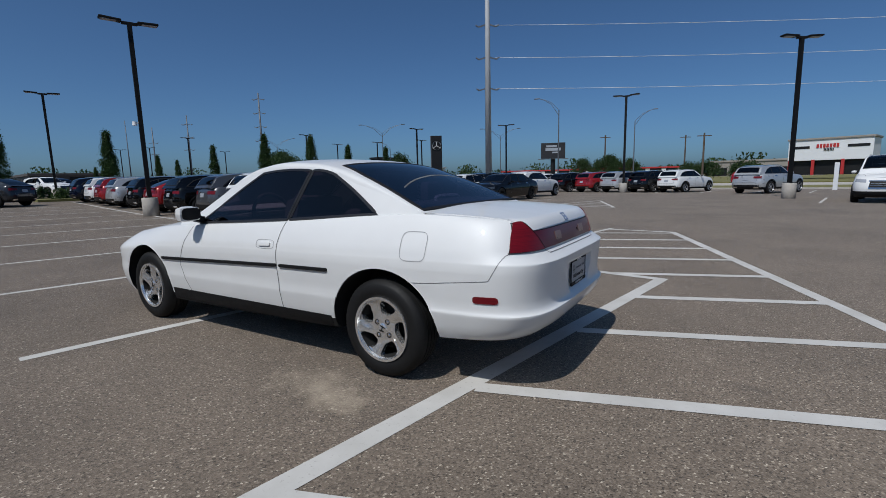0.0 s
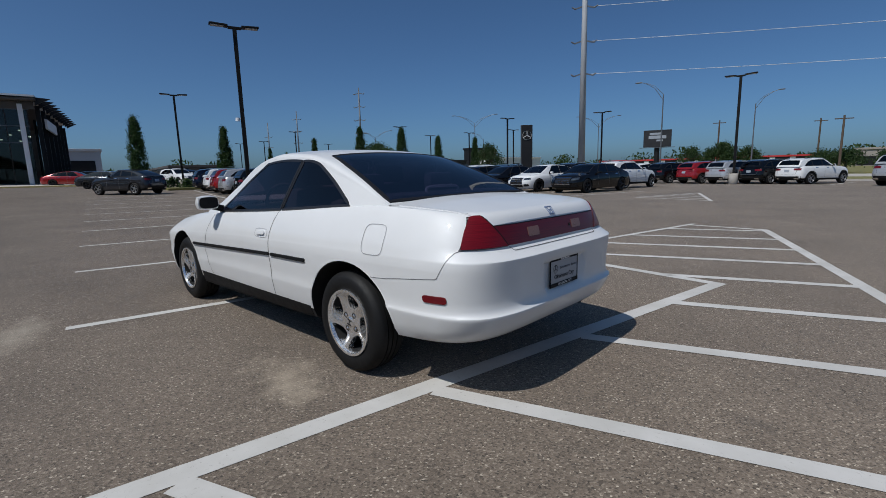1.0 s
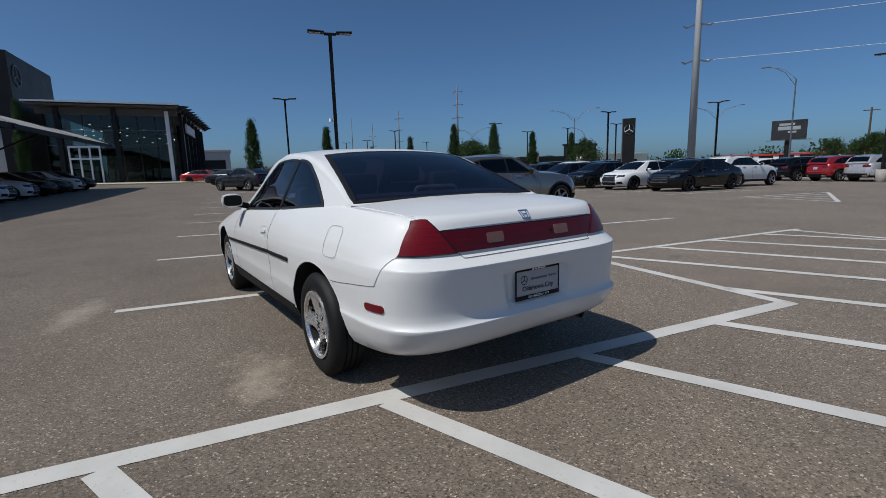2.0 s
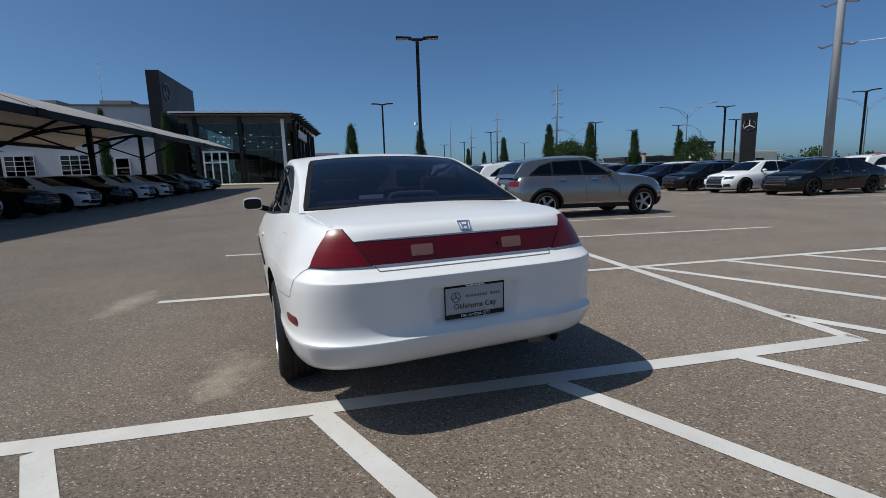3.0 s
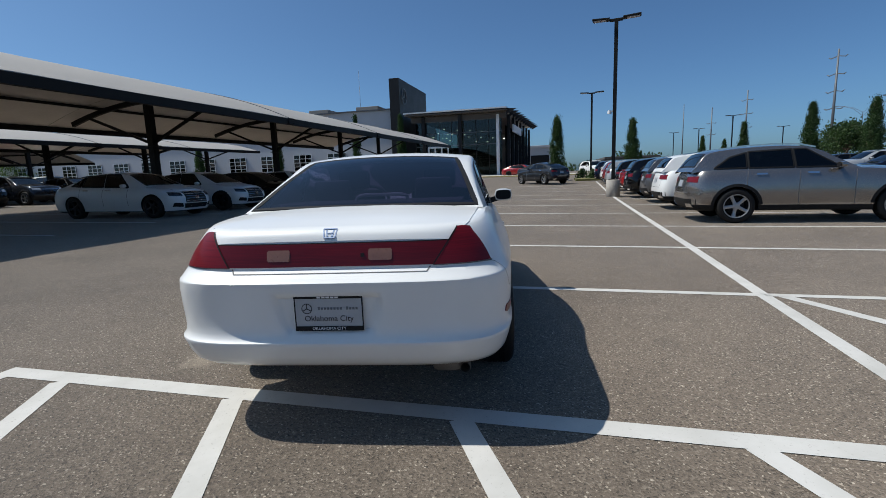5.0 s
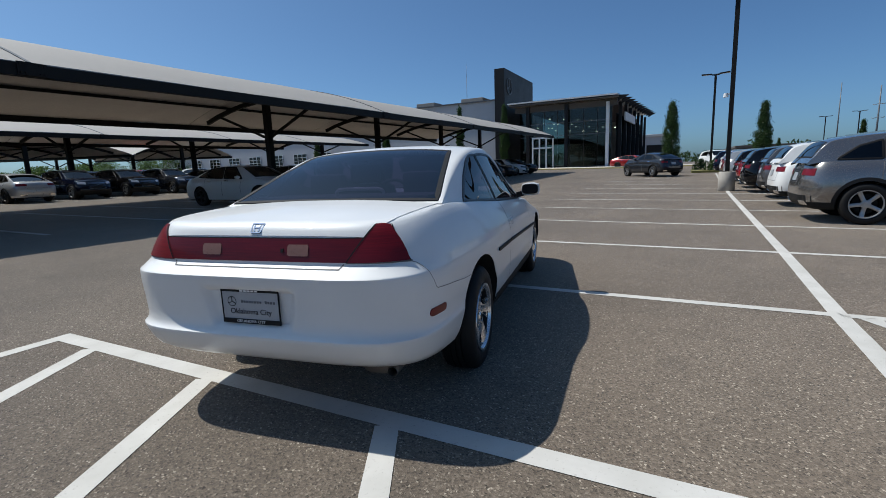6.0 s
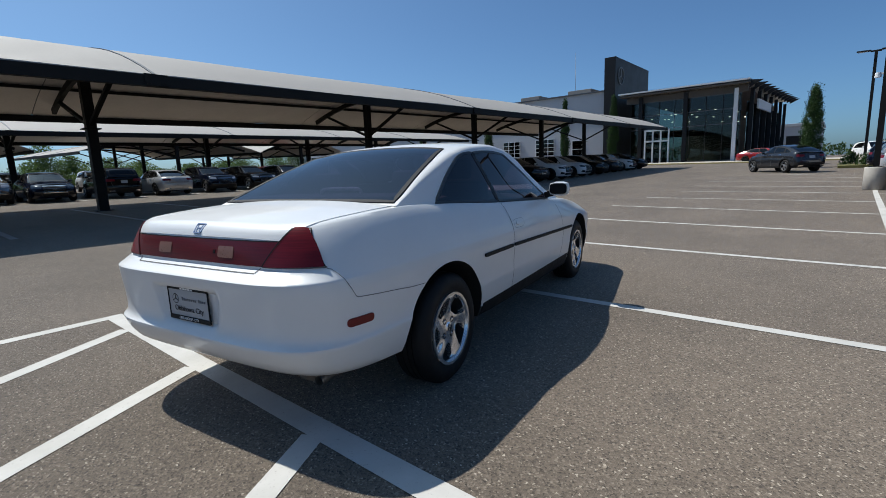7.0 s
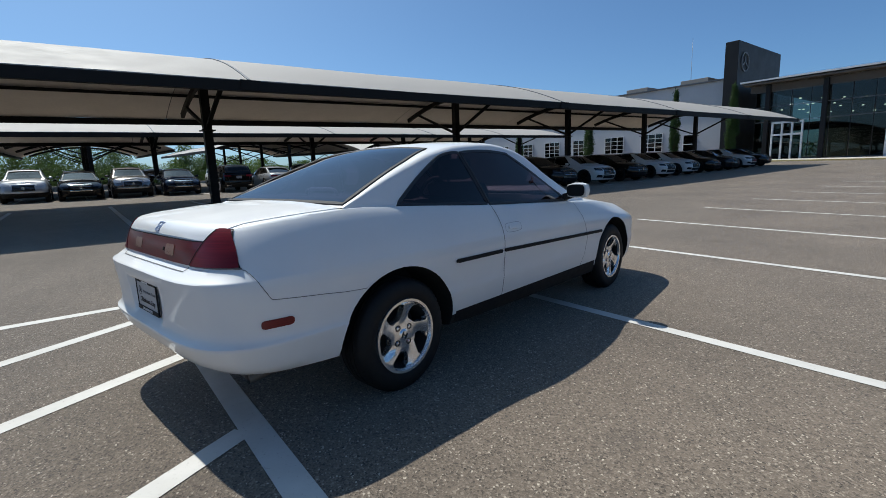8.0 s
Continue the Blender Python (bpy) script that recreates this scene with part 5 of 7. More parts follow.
def make_wheel(name, R, rim, width, spokes, mat, style="fan", fine=True):
    """One wheel round the Y axis, outer face at +Y, outer plane at 0."""
    root = new(name)
    root.empty_display_size = 0.1
    bm = bmesh.new()
    c = width
    prof = [(rim, -0.012), (rim + 0.012, -0.002), (rim + (R - rim) * 0.35, 0.004), (rim + (R - rim) * 0.7, 0.0), (R - 0.022, -0.008), (R - 0.006, -0.022)]
    for k in range(4):
        a = -0.035 - (c - 0.07) * k / 4
        b = -0.035 - (c - 0.07) * (k + 1) / 4
        prof += [(R, a), (R, b + 0.008), (R - 0.008, b + 0.007), (R - 0.008, b + 0.001)]
    prof += [(R - 0.006, -c + 0.022), (R - 0.03, -c), (rim, -c + 0.01)]
    lathe(bm, prof, 128 if fine else 56)
    if fine:
        # shoulder blocks of the tread: every other step sits a little lower
        for v in bm.verts:
            r = math.hypot(v.co.x, v.co.z)
            if r > R - 0.010 and v.co.y > -0.045 and round(math.atan2(v.co.z, v.co.x) / (2 * math.pi / 128)) % 2:
                v.co.x, v.co.z = v.co.x * (r - 0.006) / r, v.co.z * (r - 0.006) / r
    bmesh.ops.recalc_face_normals(bm, faces=bm.faces)
    part("tyre", bm, M_TYRE, root, smooth=40)
    bm = bmesh.new()
    lathe(bm, [(rim + 0.004, -0.006), (rim + 0.002, 0.004), (rim - 0.012, 0.003), (rim - 0.02, -0.015), (rim - 0.028, -0.05), (rim - 0.03, -c + 0.03), (0.06, -c + 0.03)], 56)
    bmesh.ops.recalc_face_normals(bm, faces=bm.faces)
    # barrel and brake disc are coloured near-black for the shade behind the spokes
    if fine:
        for f in bm.faces:
            f.material_index = 1 if f.calc_center_median().y < -0.03 else 0
        part("rim", bm, [mat, M_NEARBLACK], root, smooth=40)
        cast = None
    else:
        for f in bm.faces:
            f.material_index = 1 if f.calc_center_median().y < -0.03 else 0
        cast = bm
    bm = bmesh.new()
    lathe(bm, [(0.0, -0.095), (rim * 0.72, -0.095), (rim * 0.72, -0.105)], 40)
    bmesh.ops.recalc_face_normals(bm, faces=bm.faces)
    part("brake_disc", bm, M_NEARBLACK, root)
    if style == "fan":
        cast_face(root, rim, mat)
        for k in range(4):
            a = 2 * math.pi * (k + 0.25) / 4
            # raised black ring, its colour stands for the shade in a nut recess
            bm = bmesh.new()
            lathe(bm, [(0.0175, -0.02), (0.0175, 0.0), (0.0165, 0.0015), (0.0115, 0.0005), (0.0105, -0.003)], 20)
            bmesh.ops.recalc_face_normals(bm, faces=bm.faces)
            bmesh.ops.translate(bm, verts=bm.verts, vec=(0.057 * math.cos(a), -0.0255, 0.057 * math.sin(a)))
            nut = part("wheel_nut", bm, M_STEEL, root, "dark ring coloured as the shade of a nut recess", smooth=40)
            bm = bmesh.new()
            lathe(bm, [(0.0095, -0.02), (0.0095, 0.002), (0.007, 0.005), (0.0, 0.006)], 6)
            bmesh.ops.recalc_face_normals(bm, faces=bm.faces)
            bmesh.ops.translate(bm, verts=bm.verts, vec=(0.057 * math.cos(a), -0.0255, 0.057 * math.sin(a)))
            part("nut_head", bm, M_CHROME, nut)
        bm = bmesh.new()
        for q in (-1, 1):
            beam(bm, (q * 0.012, -0.0155, -0.017), (q * 0.015, -0.0155, 0.017), 0.007, 0.004, (0, 1, 0))
        beam(bm, (-0.012, -0.0155, 0), (0.012, -0.0155, 0), 0.007, 0.004, (0, 1, 0))
        part("cap_emblem", bm, M_STEEL, root)
        return root
    for k in range(spokes):
        bm = bmesh.new() if fine else cast
        rows, steps = [], 9
        for i in range(steps + 1):
            s = i / steps
            r = 0.03 + (rim - 0.035) * s
            if style == "fan":
                w = 0.026 + 0.022 * math.sin(math.pi * min(1, s * 0.9)) + 0.016 * s * s
                bend = 0.26 * s * s - 0.05
            else:
                w = 0.036 - 0.008 * s + 0.010 * s * s
                bend = 0.0
            a0 = 2 * math.pi * (k + 0.5) / spokes + bend
            y = -0.018 - 0.012 * math.sin(math.pi * s) + (0.008 * s)
            t, n = Vector((math.cos(a0), 0, math.sin(a0))), Vector((-math.sin(a0), 0, math.cos(a0)))
            cpt = t * r
            row = []
            for q, dy in ((-1.0, -0.03), (-0.92, -0.006), (-0.4, 0.0), (0.4, 0.0 + (0.004 if style == "fan" else 0)), (0.92, -0.008), (1.0, -0.03)):
                p = cpt + n * (q * w)
                row.append((p.x, y + dy, p.z))
            rows.append(row)
        gridmesh(bm, rows)
        if fine:
            bmesh.ops.recalc_face_normals(bm, faces=bm.faces)
            part("spoke", bm, mat, root, smooth=40)
    bm = bmesh.new() if fine else cast
    lathe(bm, [(0.075, -0.05), (0.072, -0.018), (0.055, -0.010), (0.036, -0.012), (0.034, -0.004), (0.0, -0.003)], 36)
    bmesh.ops.recalc_face_normals(bm, faces=bm.faces)
    part("hub" if fine else "cast_rim", bm, mat if fine else [mat, M_NEARBLACK], root, smooth=40)
    for k in range((4 if style == "fan" else 5) if fine else 0):
        a = 2 * math.pi * (k + 0.25) / (4 if style == "fan" else 5)
        bm = bmesh.new()
        lathe(bm, [(0.014, -0.02), (0.014, -0.004), (0.0, -0.003)], 6)
        bmesh.ops.translate(bm, verts=bm.verts, vec=(0.055 * math.cos(a), 0, 0.055 * math.sin(a)))
        part("wheel_nut", bm, M_STEEL, root)
    return root


def fit_wheels(root, proto, sp, Yout):
    for X in (0.0, sp["wheelbase"]):
        for sgn in (1, -1):
            turn = Matrix.Rotation(0.0 if sgn > 0 else math.pi, 4, "Z")
            spin = Matrix.Rotation(0.4 + X * 1.7 + sgn * 0.9, 4, "Y")
            w = copy_thing(proto, Matrix.Translation((X, sgn * Yout, sp.get("axle", sp["wheel_r"]))) @ turn @ spin)
            w.name = "wheel"
            w.parent = root


def drop_thing(ob):
    for o in (*ob.children_recursive, ob):
        bpy.data.objects.remove(o)


def seat(name, parent, x, y, w, z0, z1, headrest=True, mat=None):
    bm = bmesh.new()
    vs = box(bm, (x, y, (z0 + z1) / 2), (0.16, w, z1 - z0), 0, 0.05)
    for v in bm.verts:
        v.co.x -= (v.co.z - z0) * 0.28
    part(name, bm, mat or M_CABIN, parent, smooth=50)
    if headrest:
        bm = bmesh.new()
        box(bm, (x - (z1 - z0) * 0.28 - 0.01, y, z1 + 0.09), (0.09, min(0.26, w * 0.55), 0.15), 0, 0.035)
        part("headrest", bm, mat or M_CABIN, parent, smooth=50)


def steering(parent, x, y, z):
    bm = bmesh.new()
    n, k, R, r = 28, 8, 0.185, 0.016
    rings = []
    for i in range(n):
        a = 2 * math.pi * i / n
        c = Vector((0.05 * math.sin(a), math.cos(a) * R, math.sin(a) * R * 0.93))
        o = Vector((0, math.cos(a), math.sin(a)))
        rings.append([c + o * (r * math.cos(2 * math.pi * j / k)) + Vector((r * math.sin(2 * math.pi * j / k), 0, 0)) for j in range(k)])
    gridmesh(bm, [[tuple(p) for p in q] + [tuple(q[0])] for q in rings + [rings[0]]])
    beam(bm, (0, -R, 0), (0, R, 0), 0.03, 0.02)
    bmesh.ops.translate(bm, verts=bm.verts, vec=(x, y, z))
    bmesh.ops.recalc_face_normals(bm, faces=bm.faces)
    part("steering_wheel", bm, M_CABIN, parent, smooth=60)


def mirror_part(root, x, y, z, paint, sgn):
    bm = bmesh.new()
    box(bm, (0, 0, 0), (0.135, 0.195, 0.135), 0, 0.062)
    for v in bm.verts:
        k = (v.co.x + 0.065) / 0.13
        v.co.y *= 1 - 0.25 * k
        v.co.z *= 1 - 0.25 * k
        v.co.y += 0.0
    bmesh.ops.translate(bm, verts=bm.verts, vec=(x, sgn * y, z))
    mr = part("side_mirror", bm, paint, root, smooth=50)
    bm = bmesh.new()
    rings = [[bm.verts.new((x - 0.064 - d, sgn * y + k2 * 0.074 * math.copysign(abs(math.cos(q)) ** 0.55, math.cos(q)), z + 0.002 + k2 * 0.046 * math.copysign(abs(math.sin(q)) ** 0.55, math.sin(q)))) for q in [2 * math.pi * i / 28 for i in range(28)]] for d, k2 in ((0.0, 1.0), (0.005, 0.97))]
    for i in range(28):
        j = (i + 1) % 28
        bm.faces.new((rings[0][i], rings[0][j], rings[1][j], rings[1][i]))
    bm.faces.new(rings[1])
    bmesh.ops.recalc_face_normals(bm, faces=bm.faces)
    part("mirror_glass", bm, M_BLACKTRIM, mr)
    bm = bmesh.new()
    beam(bm, (x + 0.02, sgn * (y - 0.13), z - 0.055), (x + 0.01, sgn * (y - 0.04), z - 0.03), 0.07, 0.05)
    part("mirror_foot", bm, M_BLACKTRIM, mr)


def arch_trim(root, tree, sp, s, r0, r1, mat, proud=0.004):
    """The rolled lip round each wheel opening on one side."""
    for X in (0.0, sp["wheelbase"]):
        bm = bmesh.new()
        A, B = [], []
        for i in range(41):
            a = math.pi * (i / 40 * 0.96 + 0.02)
            for R, L, up in ((r0, A, proud), (r1, B, proud * 0.4)):
                x, z = X + R * 1.04 * math.cos(a), sp["wheel_r"] + R * math.sin(a)
                h, nrm, _, _ = tree.ray_cast(Vector((x, 3.0 * s, z)), Vector((0, -s, 0)))
                if h and abs(h.y) > 0.7:
                    L.append(Vector((h.x, h.y + s * up, h.z)))
                else:
                    L.append(Vector((x, s * (sp["w0"](X) - 0.02), z)))
        gridmesh(bm, [[tuple(p) for p in A], [tuple(p) for p in B]])
        part("arch_lip", bm, mat, root, smooth=60)


def hero_spec():
    sp = dict(wheelbase=2.67, wheel_r=0.315, axle=0.306, arch=0.364, well=0.60, Xr=-0.95, mid=0.86, Xf=3.62, xs_r=-0.20, xs_f=2.85, qr=5.2, qf=3.1, fine=170, back_steps=44)
    sp["belt"] = curve1((-1, -0.78, -0.5, -0.2, 0.1, 0.86, 1.85, 2.35, 2.9, 3.3, 3.72), (0.945, 0.962, 0.982, 0.995, 0.982, 0.930, 0.878, 0.852, 0.790, 0.728, 0.63))
    sp["wb"] = curve1((-0.9, -0.5, -0.2, 0.1, 0.86, 1.85, 2.4, 3.2, 3.7), (0.645, 0.685, 0.715, 0.745, 0.795, 0.822, 0.79, 0.68, 0.6))
    sp["w0"] = curve1((-0.95, -0.5, -0.2, 0.1, 0.4, 1.2, 2.2, 2.75, 3.1, 3.7), (0.791, 0.820, 0.850, 0.873, 0.884, 0.889, 0.892, 0.888, 0.86, 0.80))
    sp["low"] = curve1((-0.95, 0.86, 3.72), (0.70, 0.70, 0.60))
    sp["crown"] = curve1((-0.8, -0.62, -0.2, 2.0, 2.4, 3.2, 3.72), (0.004, 0.016, 0.030, 0.06, 0.07, 0.06, 0.0))
    sp["lower"] = [(0.312, 0.235, 0.20, -0.70, 3.28, -0.09), (0.332, 0.243, 0.215, -0.876, 3.43, -0.05), (0.362, 0.31, 0.27, -0.922, 3.51, -0.026), (0.40, 0.39, 0.34, -0.948, 3.55, -0.012), (0.450, 0.44, 0.40, -0.968, 3.58, -0.006, 0.011), (0.462, 0.456, 0.42, -0.972, 3.58, -0.004, 0.013), (0.469, 0.466, 0.43, -0.971, 3.58, -0.004, 0.012), (0.476, 0.475, 0.445, -0.962, 3.58, -0.0045, 0.004), (0.488, 0.485, 0.455, -0.952, 3.58, -0.005, 0.0), (0.503, 0.50, 0.47, -0.948, 3.58, -0.006), (0.523, 0.525, 0.49, -0.945, 3.57, -0.006), (0.543, 0.55, 0.505, -0.945, 3.57, -0.005), (0.61, 0.61, 0.55, -0.948, 3.56, 0.0), (0.665, 0.66, 0.58, -0.955, 3.56, 0.0), (0.687, 0.685, 0.592, -0.957, 3.56, 0.0)]
    sp["recess"] = (0.178, 0.206, 0.495, 0.690, 0.024)
    sp["upper"] = [(0.0, -0.958, 3.55, 0.0), (0.13, -0.963, 3.53, 0.045), (0.155, -0.963, 3.53, 0.056), (0.175, -0.958, 3.525, 0.068), (0.19, -0.948, 3.52, 0.078), (0.27, -0.915, 3.51, 0.125), (0.34, -0.888, 3.49, 0.17), (0.42, -0.884, 3.47, 0.24), (0.6, -0.873, 3.42, 0.42), (0.8, -0.857, 3.34, 0.66), (0.9, -0.846, 3.30, 0.81), (0.96, -0.834, 3.28, 0.91), (1.0, -0.812, 3.26, 1.0)]
    sp["glass_base"], sp["cabin"] = (-0.12, 2.06), (-0.235, 2.22)
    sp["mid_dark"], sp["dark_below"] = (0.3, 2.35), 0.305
    sp["roof"] = curve1((-0.235, -0.15, 0.1, 0.3, 0.5, 0.75, 1.05, 1.3, 1.46, 1.62, 1.84, 2.06, 2.22), (1.005, 1.045, 1.165, 1.248, 1.315, 1.360, 1.374, 1.347, 1.302, 1.226, 1.094, 0.964, 0.895))
    sp["eave"] = 0.078
    sp["roof_w"] = curve1((-0.235, 0.1, 0.5, 0.8, 1.2, 1.6, 1.9, 2.22), (0.70, 0.665, 0.645, 0.648, 0.648, 0.675, 0.72, 0.775))
    sp["side_glass"] = [(((1.90, 0.890), (0.868, 0.940), (0.735, 1.274), (1.24, 1.266)), (0, 0, 0.014, 0.02)),
                        (((0.842, 0.942), (0.100, 0.988), (0.52, 1.243), (0.71, 1.274)), (0, -0.012, 0.010, 0))]
    sp["top_glass"] = [(((-0.205, 0.665), (-0.205, -0.665), (0.548, -0.525), (0.548, 0.525)), (0, 0, 0, 0)),
                       (((2.13, 0.68), (2.13, -0.68), (1.43, -0.56), (1.43, 0.56)), (0, 0, 0, 0))]
    # bows act along the second coordinate for (X, Y) patches, so the panes keep straight edges
    return sp


def build_coupe():
    sp = hero_spec()
    root = empty("coupe", "white two-door coupe with tinted windows, parked across the stall lines", "car")
    body, tree = car_body_mesh(sp, M_WHITE)
    body.parent = root
    fo, side_pt, top_pt = car_greenhouse(sp, M_WHITE, root, M_GLASS)
    proto = make_wheel("wheel", 0.306, 0.198, 0.2, 5, M_ALLOY, "fan")
    fit_wheels(root, proto, sp, 0.864)
    drop_thing(proto)
    # rear lamps and the red panel between them
    for s in (1, -1):
        tl = body_patch(tree, "tail_lamp", ((0.718 * s, 0.799), (0.467 * s, 0.797), (0.568 * s, 0.950), (0.624 * s, 0.946)), (1, 0, 0), M_RED, root, 10, 12, 0.008, 0.02, (0, 0, 0.004, 0.010 * s), label="dark red tail lamp lens")
        if tl:
            seam(tree, [(0.468 * s, 0.798), (0.569 * s, 0.948)], (1, 0, 0), tl, 0.006, M_BLACKTRIM, "lamp_joint", 0.0092)
            seam(tree, [(0.727 * s, 0.796), (0.466 * s, 0.796)], (1, 0, 0), tl, 0.005, M_SEAM, "lamp_joint", 0.004)
            seam(tree, [(0.722 * s, 0.797), (0.676 * s, 0.872), (0.629 * s, 0.948), (0.568 * s, 0.953)], (1, 0, 0), tl, 0.006, M_BLACKTRIM, "lamp_gasket", 0.003)
    mid = body_patch(tree, "red_panel", ((0.468, 0.798), (-0.468, 0.798), (-0.533, 0.897), (0.533, 0.897)), (1, 0, 0), M_REDMID, root, 6, 24, 0.006, 0.014, label="dark red reflector panel between the tail lamps")
    for s in (1, -1):
        body_patch(tree, "reversing_lamp", ((0.285 * s, 0.823), (0.180 * s, 0.823), (0.180 * s, 0.872), (0.285 * s, 0.872)), (1, 0, 0), M_REVERSE, root, 8, 6, 0.0085, 0.006, label="pale reversing lamp", corner=0.006)
    body_patch(tree, "trunk_lock", ((0.055 - 0.2, 0.838), (0.04 - 0.2, 0.838), (0.04 - 0.2, 0.854), (0.055 - 0.2, 0.854)), (1, 0, 0), M_STEEL, root, 2, 2, 0.009, 0.004)
    # boot lid: deck and rear drop as one clean panel over the body
    rows3 = []
    pivot = Vector((-0.52, 0, 0.80))
    for i in range(34):
        row = []
        for j in range(41):
            v = -1 + 2 * j / 40
            if i < 14:
                x = -0.222 - (0.52 - 0.222) * i / 14
                y = v * (0.672 - 0.055 * i / 34)
                hit = tree.ray_cast(Vector((x, y, 3.0)), Vector((0, 0, -1)))[0]
            else:
                a = math.radians(90 + 72 * (i - 14) / 19)
                w = Vector((math.cos(a), 0, math.sin(a)))
                y = v * (0.672 - 0.055 * i / 34 - 0.048 * max(0, i - 27) / 6)
                hit = tree.ray_cast(Vector((pivot.x, y, pivot.z)) + w * 2, -w)[0]
            row.append(hit if hit else rows3[-1][j].copy())
        rows3.append(row)
    pane_part("boot_lid", rows3, M_WHITE, root, (-0.3, 0, 1), 0.0035, 0.006, label="smooth white boot lid")
    bm = bmesh.new()
    box(bm, (0.06, 0, 1.03), (0.36, 1.16, 0.02), 0, 0.006)
    part("parcel_shelf", bm, M_COUPECABIN, root)
    # boot lid gaps
    seam(tree, [(0.532, 0.898), (-0.532, 0.898)], (1, 0, 0), root, 0.009, M_BLACKTRIM, "panel_gap", 0.003, 30)
    seam(tree, [(0.455, 0.792), (0.44, 0.772), (-0.44, 0.772), (-0.455, 0.792)], (1, 0, 0), root, 0.005, M_SEAM, "panel_gap", 0.002, 16)
    for s in (1, -1):
        seam(tree, [(-0.765, 0.60 * s), (-0.68, 0.615 * s), (-0.45, 0.645 * s), (-0.2, 0.675 * s)], (0, 0, -1), root, 0.006, M_SEAM)
        # bumper and side gaps
        way = (0, -s, 0)
        seam(tree, [(-0.20, 0.613), (-0.30, 0.618), (-0.355, 0.622), (-0.45, 0.634), (-0.69, 0.658), (-0.70, 0.664), (-0.728, 0.715), (-0.752, 0.765), (-0.764, 0.786), (-0.776, 0.793), (-0.80, 0.795)], way, root, 0.003)
        seam(tree, [(0.852, 0.935), (0.872, 0.86), (0.882, 0.78), (0.884, 0.68), (0.880, 0.55), (0.872, 0.43), (0.866, 0.335)], way, root, 0.006)
        seam(tree, [(1.95, 0.865), (2.02, 0.75), (2.10, 0.55), (2.04, 0.42), (1.99, 0.335)], way, root, 0.005)
        body_patch(tree, "side_marker", ((-0.745, 0.535), (-0.610, 0.535), (-0.610, 0.572), (-0.745, 0.572)), way, M_RED, root, 12, 8, 0.005, 0.008, label="red side marker lens", corner=0.015)
        for x0, x1, z0, z1 in ((0.40, 0.853, 0.632, 0.626), (0.879, 2.37, 0.626, 0.578)):
            body_patch(tree, "side_moulding", ((x0, z0), (x1, z1), (x1, z1 + 0.022), (x0, z0 + 0.022)), way, M_BLACKTRIM, root, 6, 30, 0.010, 0.012, label="black rubber side moulding", corner=0.010)
        body_patch(tree, "sill", ((0.41, 0.252), (2.27, 0.252), (2.27, 0.337), (0.41, 0.337)), way, M_BLACKTRIM, root, 4, 24, 0.003, 0.004, label="black sill strip")
        body_patch(tree, "door_handle", ((0.950, 0.764), (1.070, 0.760), (1.070, 0.784), (0.950, 0.788)), way, M_WHITE, root, 10, 8, 0.010, 0.012, corner=0.011)
        cup = [(1.008 + 0.092 * math.copysign(abs(math.cos(q)) ** 0.5, math.cos(q)), 0.775 + 0.030 * math.copysign(abs(math.sin(q)) ** 0.5, math.sin(q))) for q in [2 * math.pi * i / 32 for i in range(33)]]
        seam(tree, cup, way, root, 0.003, M_SEAMPALE, "handle_recess", 0.002, 3)
        arch_trim(root, tree, sp, s, 0.366, 0.376, M_WHITE, 0.002)
        mirror_part(root, 1.86, 0.925, 0.972, M_WHITE, s)
    # fuel flap on the left side
    fl = [(-0.23 + 0.085 * math.copysign(abs(math.cos(q)) ** 0.45, math.cos(q)), 0.819 + 0.081 * math.copysign(abs(math.sin(q)) ** 0.45, math.sin(q))) for q in [2 * math.pi * i / 40 for i in range(41)]]
    seam(tree, fl, (0, -1, 0), root, 0.0035, M_SEAMPALE, "fuel_flap_gap", 0.002, 4)
    # front lamps and grille
    body_patch(tree, "headlamp", ((0.45, 0.58), (0.74, 0.60), (0.74, 0.69), (0.45, 0.665)), (-1, 0, 0), M_LAMPLENS, root, 6, 8, 0.006, 0.01)
    body_patch(tree, "headlamp", ((-0.45, 0.58), (-0.74, 0.60), (-0.74, 0.69), (-0.45, 0.665)), (-1, 0, 0), M_LAMPLENS, root, 6, 8, 0.006, 0.01)
    body_patch(tree, "grille", ((-0.40, 0.60), (0.40, 0.60), (0.40, 0.66), (-0.40, 0.66)), (-1, 0, 0), M_BLACKTRIM, root, 3, 10, 0.004, 0.006)
    # number plate with its dealer insert
    plate = new("number_plate")
    plate.parent = root
    plate.matrix_basis = Matrix.Translation((-0.936, 0.0, 0.598)) @ Matrix.Rotation(radians(-90), 4, "Z") @ Matrix.Rotation(radians(90), 4, "X")
    bm = bmesh.new()
    box(bm, (0, 0, 0), (0.305, 0.155, 0.006), 0, 0.003)
    part("plate_sheet", bm, M_PLATE, plate, "grey dealer insert in a dark plate frame")
    bm = bmesh.new()
    for c, s2 in (((0, 0.0735, 0.003), (0.309, 0.012, 0.010)), ((0, -0.069, 0.003), (0.309, 0.021, 0.010)), ((-0.1525, 0, 0.003), (0.004, 0.14, 0.008)), ((0.1525, 0, 0.003), (0.004, 0.14, 0.008))):
        box(bm, c, s2, 0, 0.002)
    part("plate_frame", bm, M_BLACKTRIM, plate)
    for txt, size, x, y, mt in (("Oklahoma City", 0.036, 0.0, -0.024, M_INK), ("OKLAHOMA CITY", 0.019, 0.0, -0.068, M_WPRINT)):
        t = word(txt, size, 0.0006, mt, plate)
        t.matrix_basis = Matrix.Translation((x, y, 0.0045 if mt == M_INK else 0.0088))
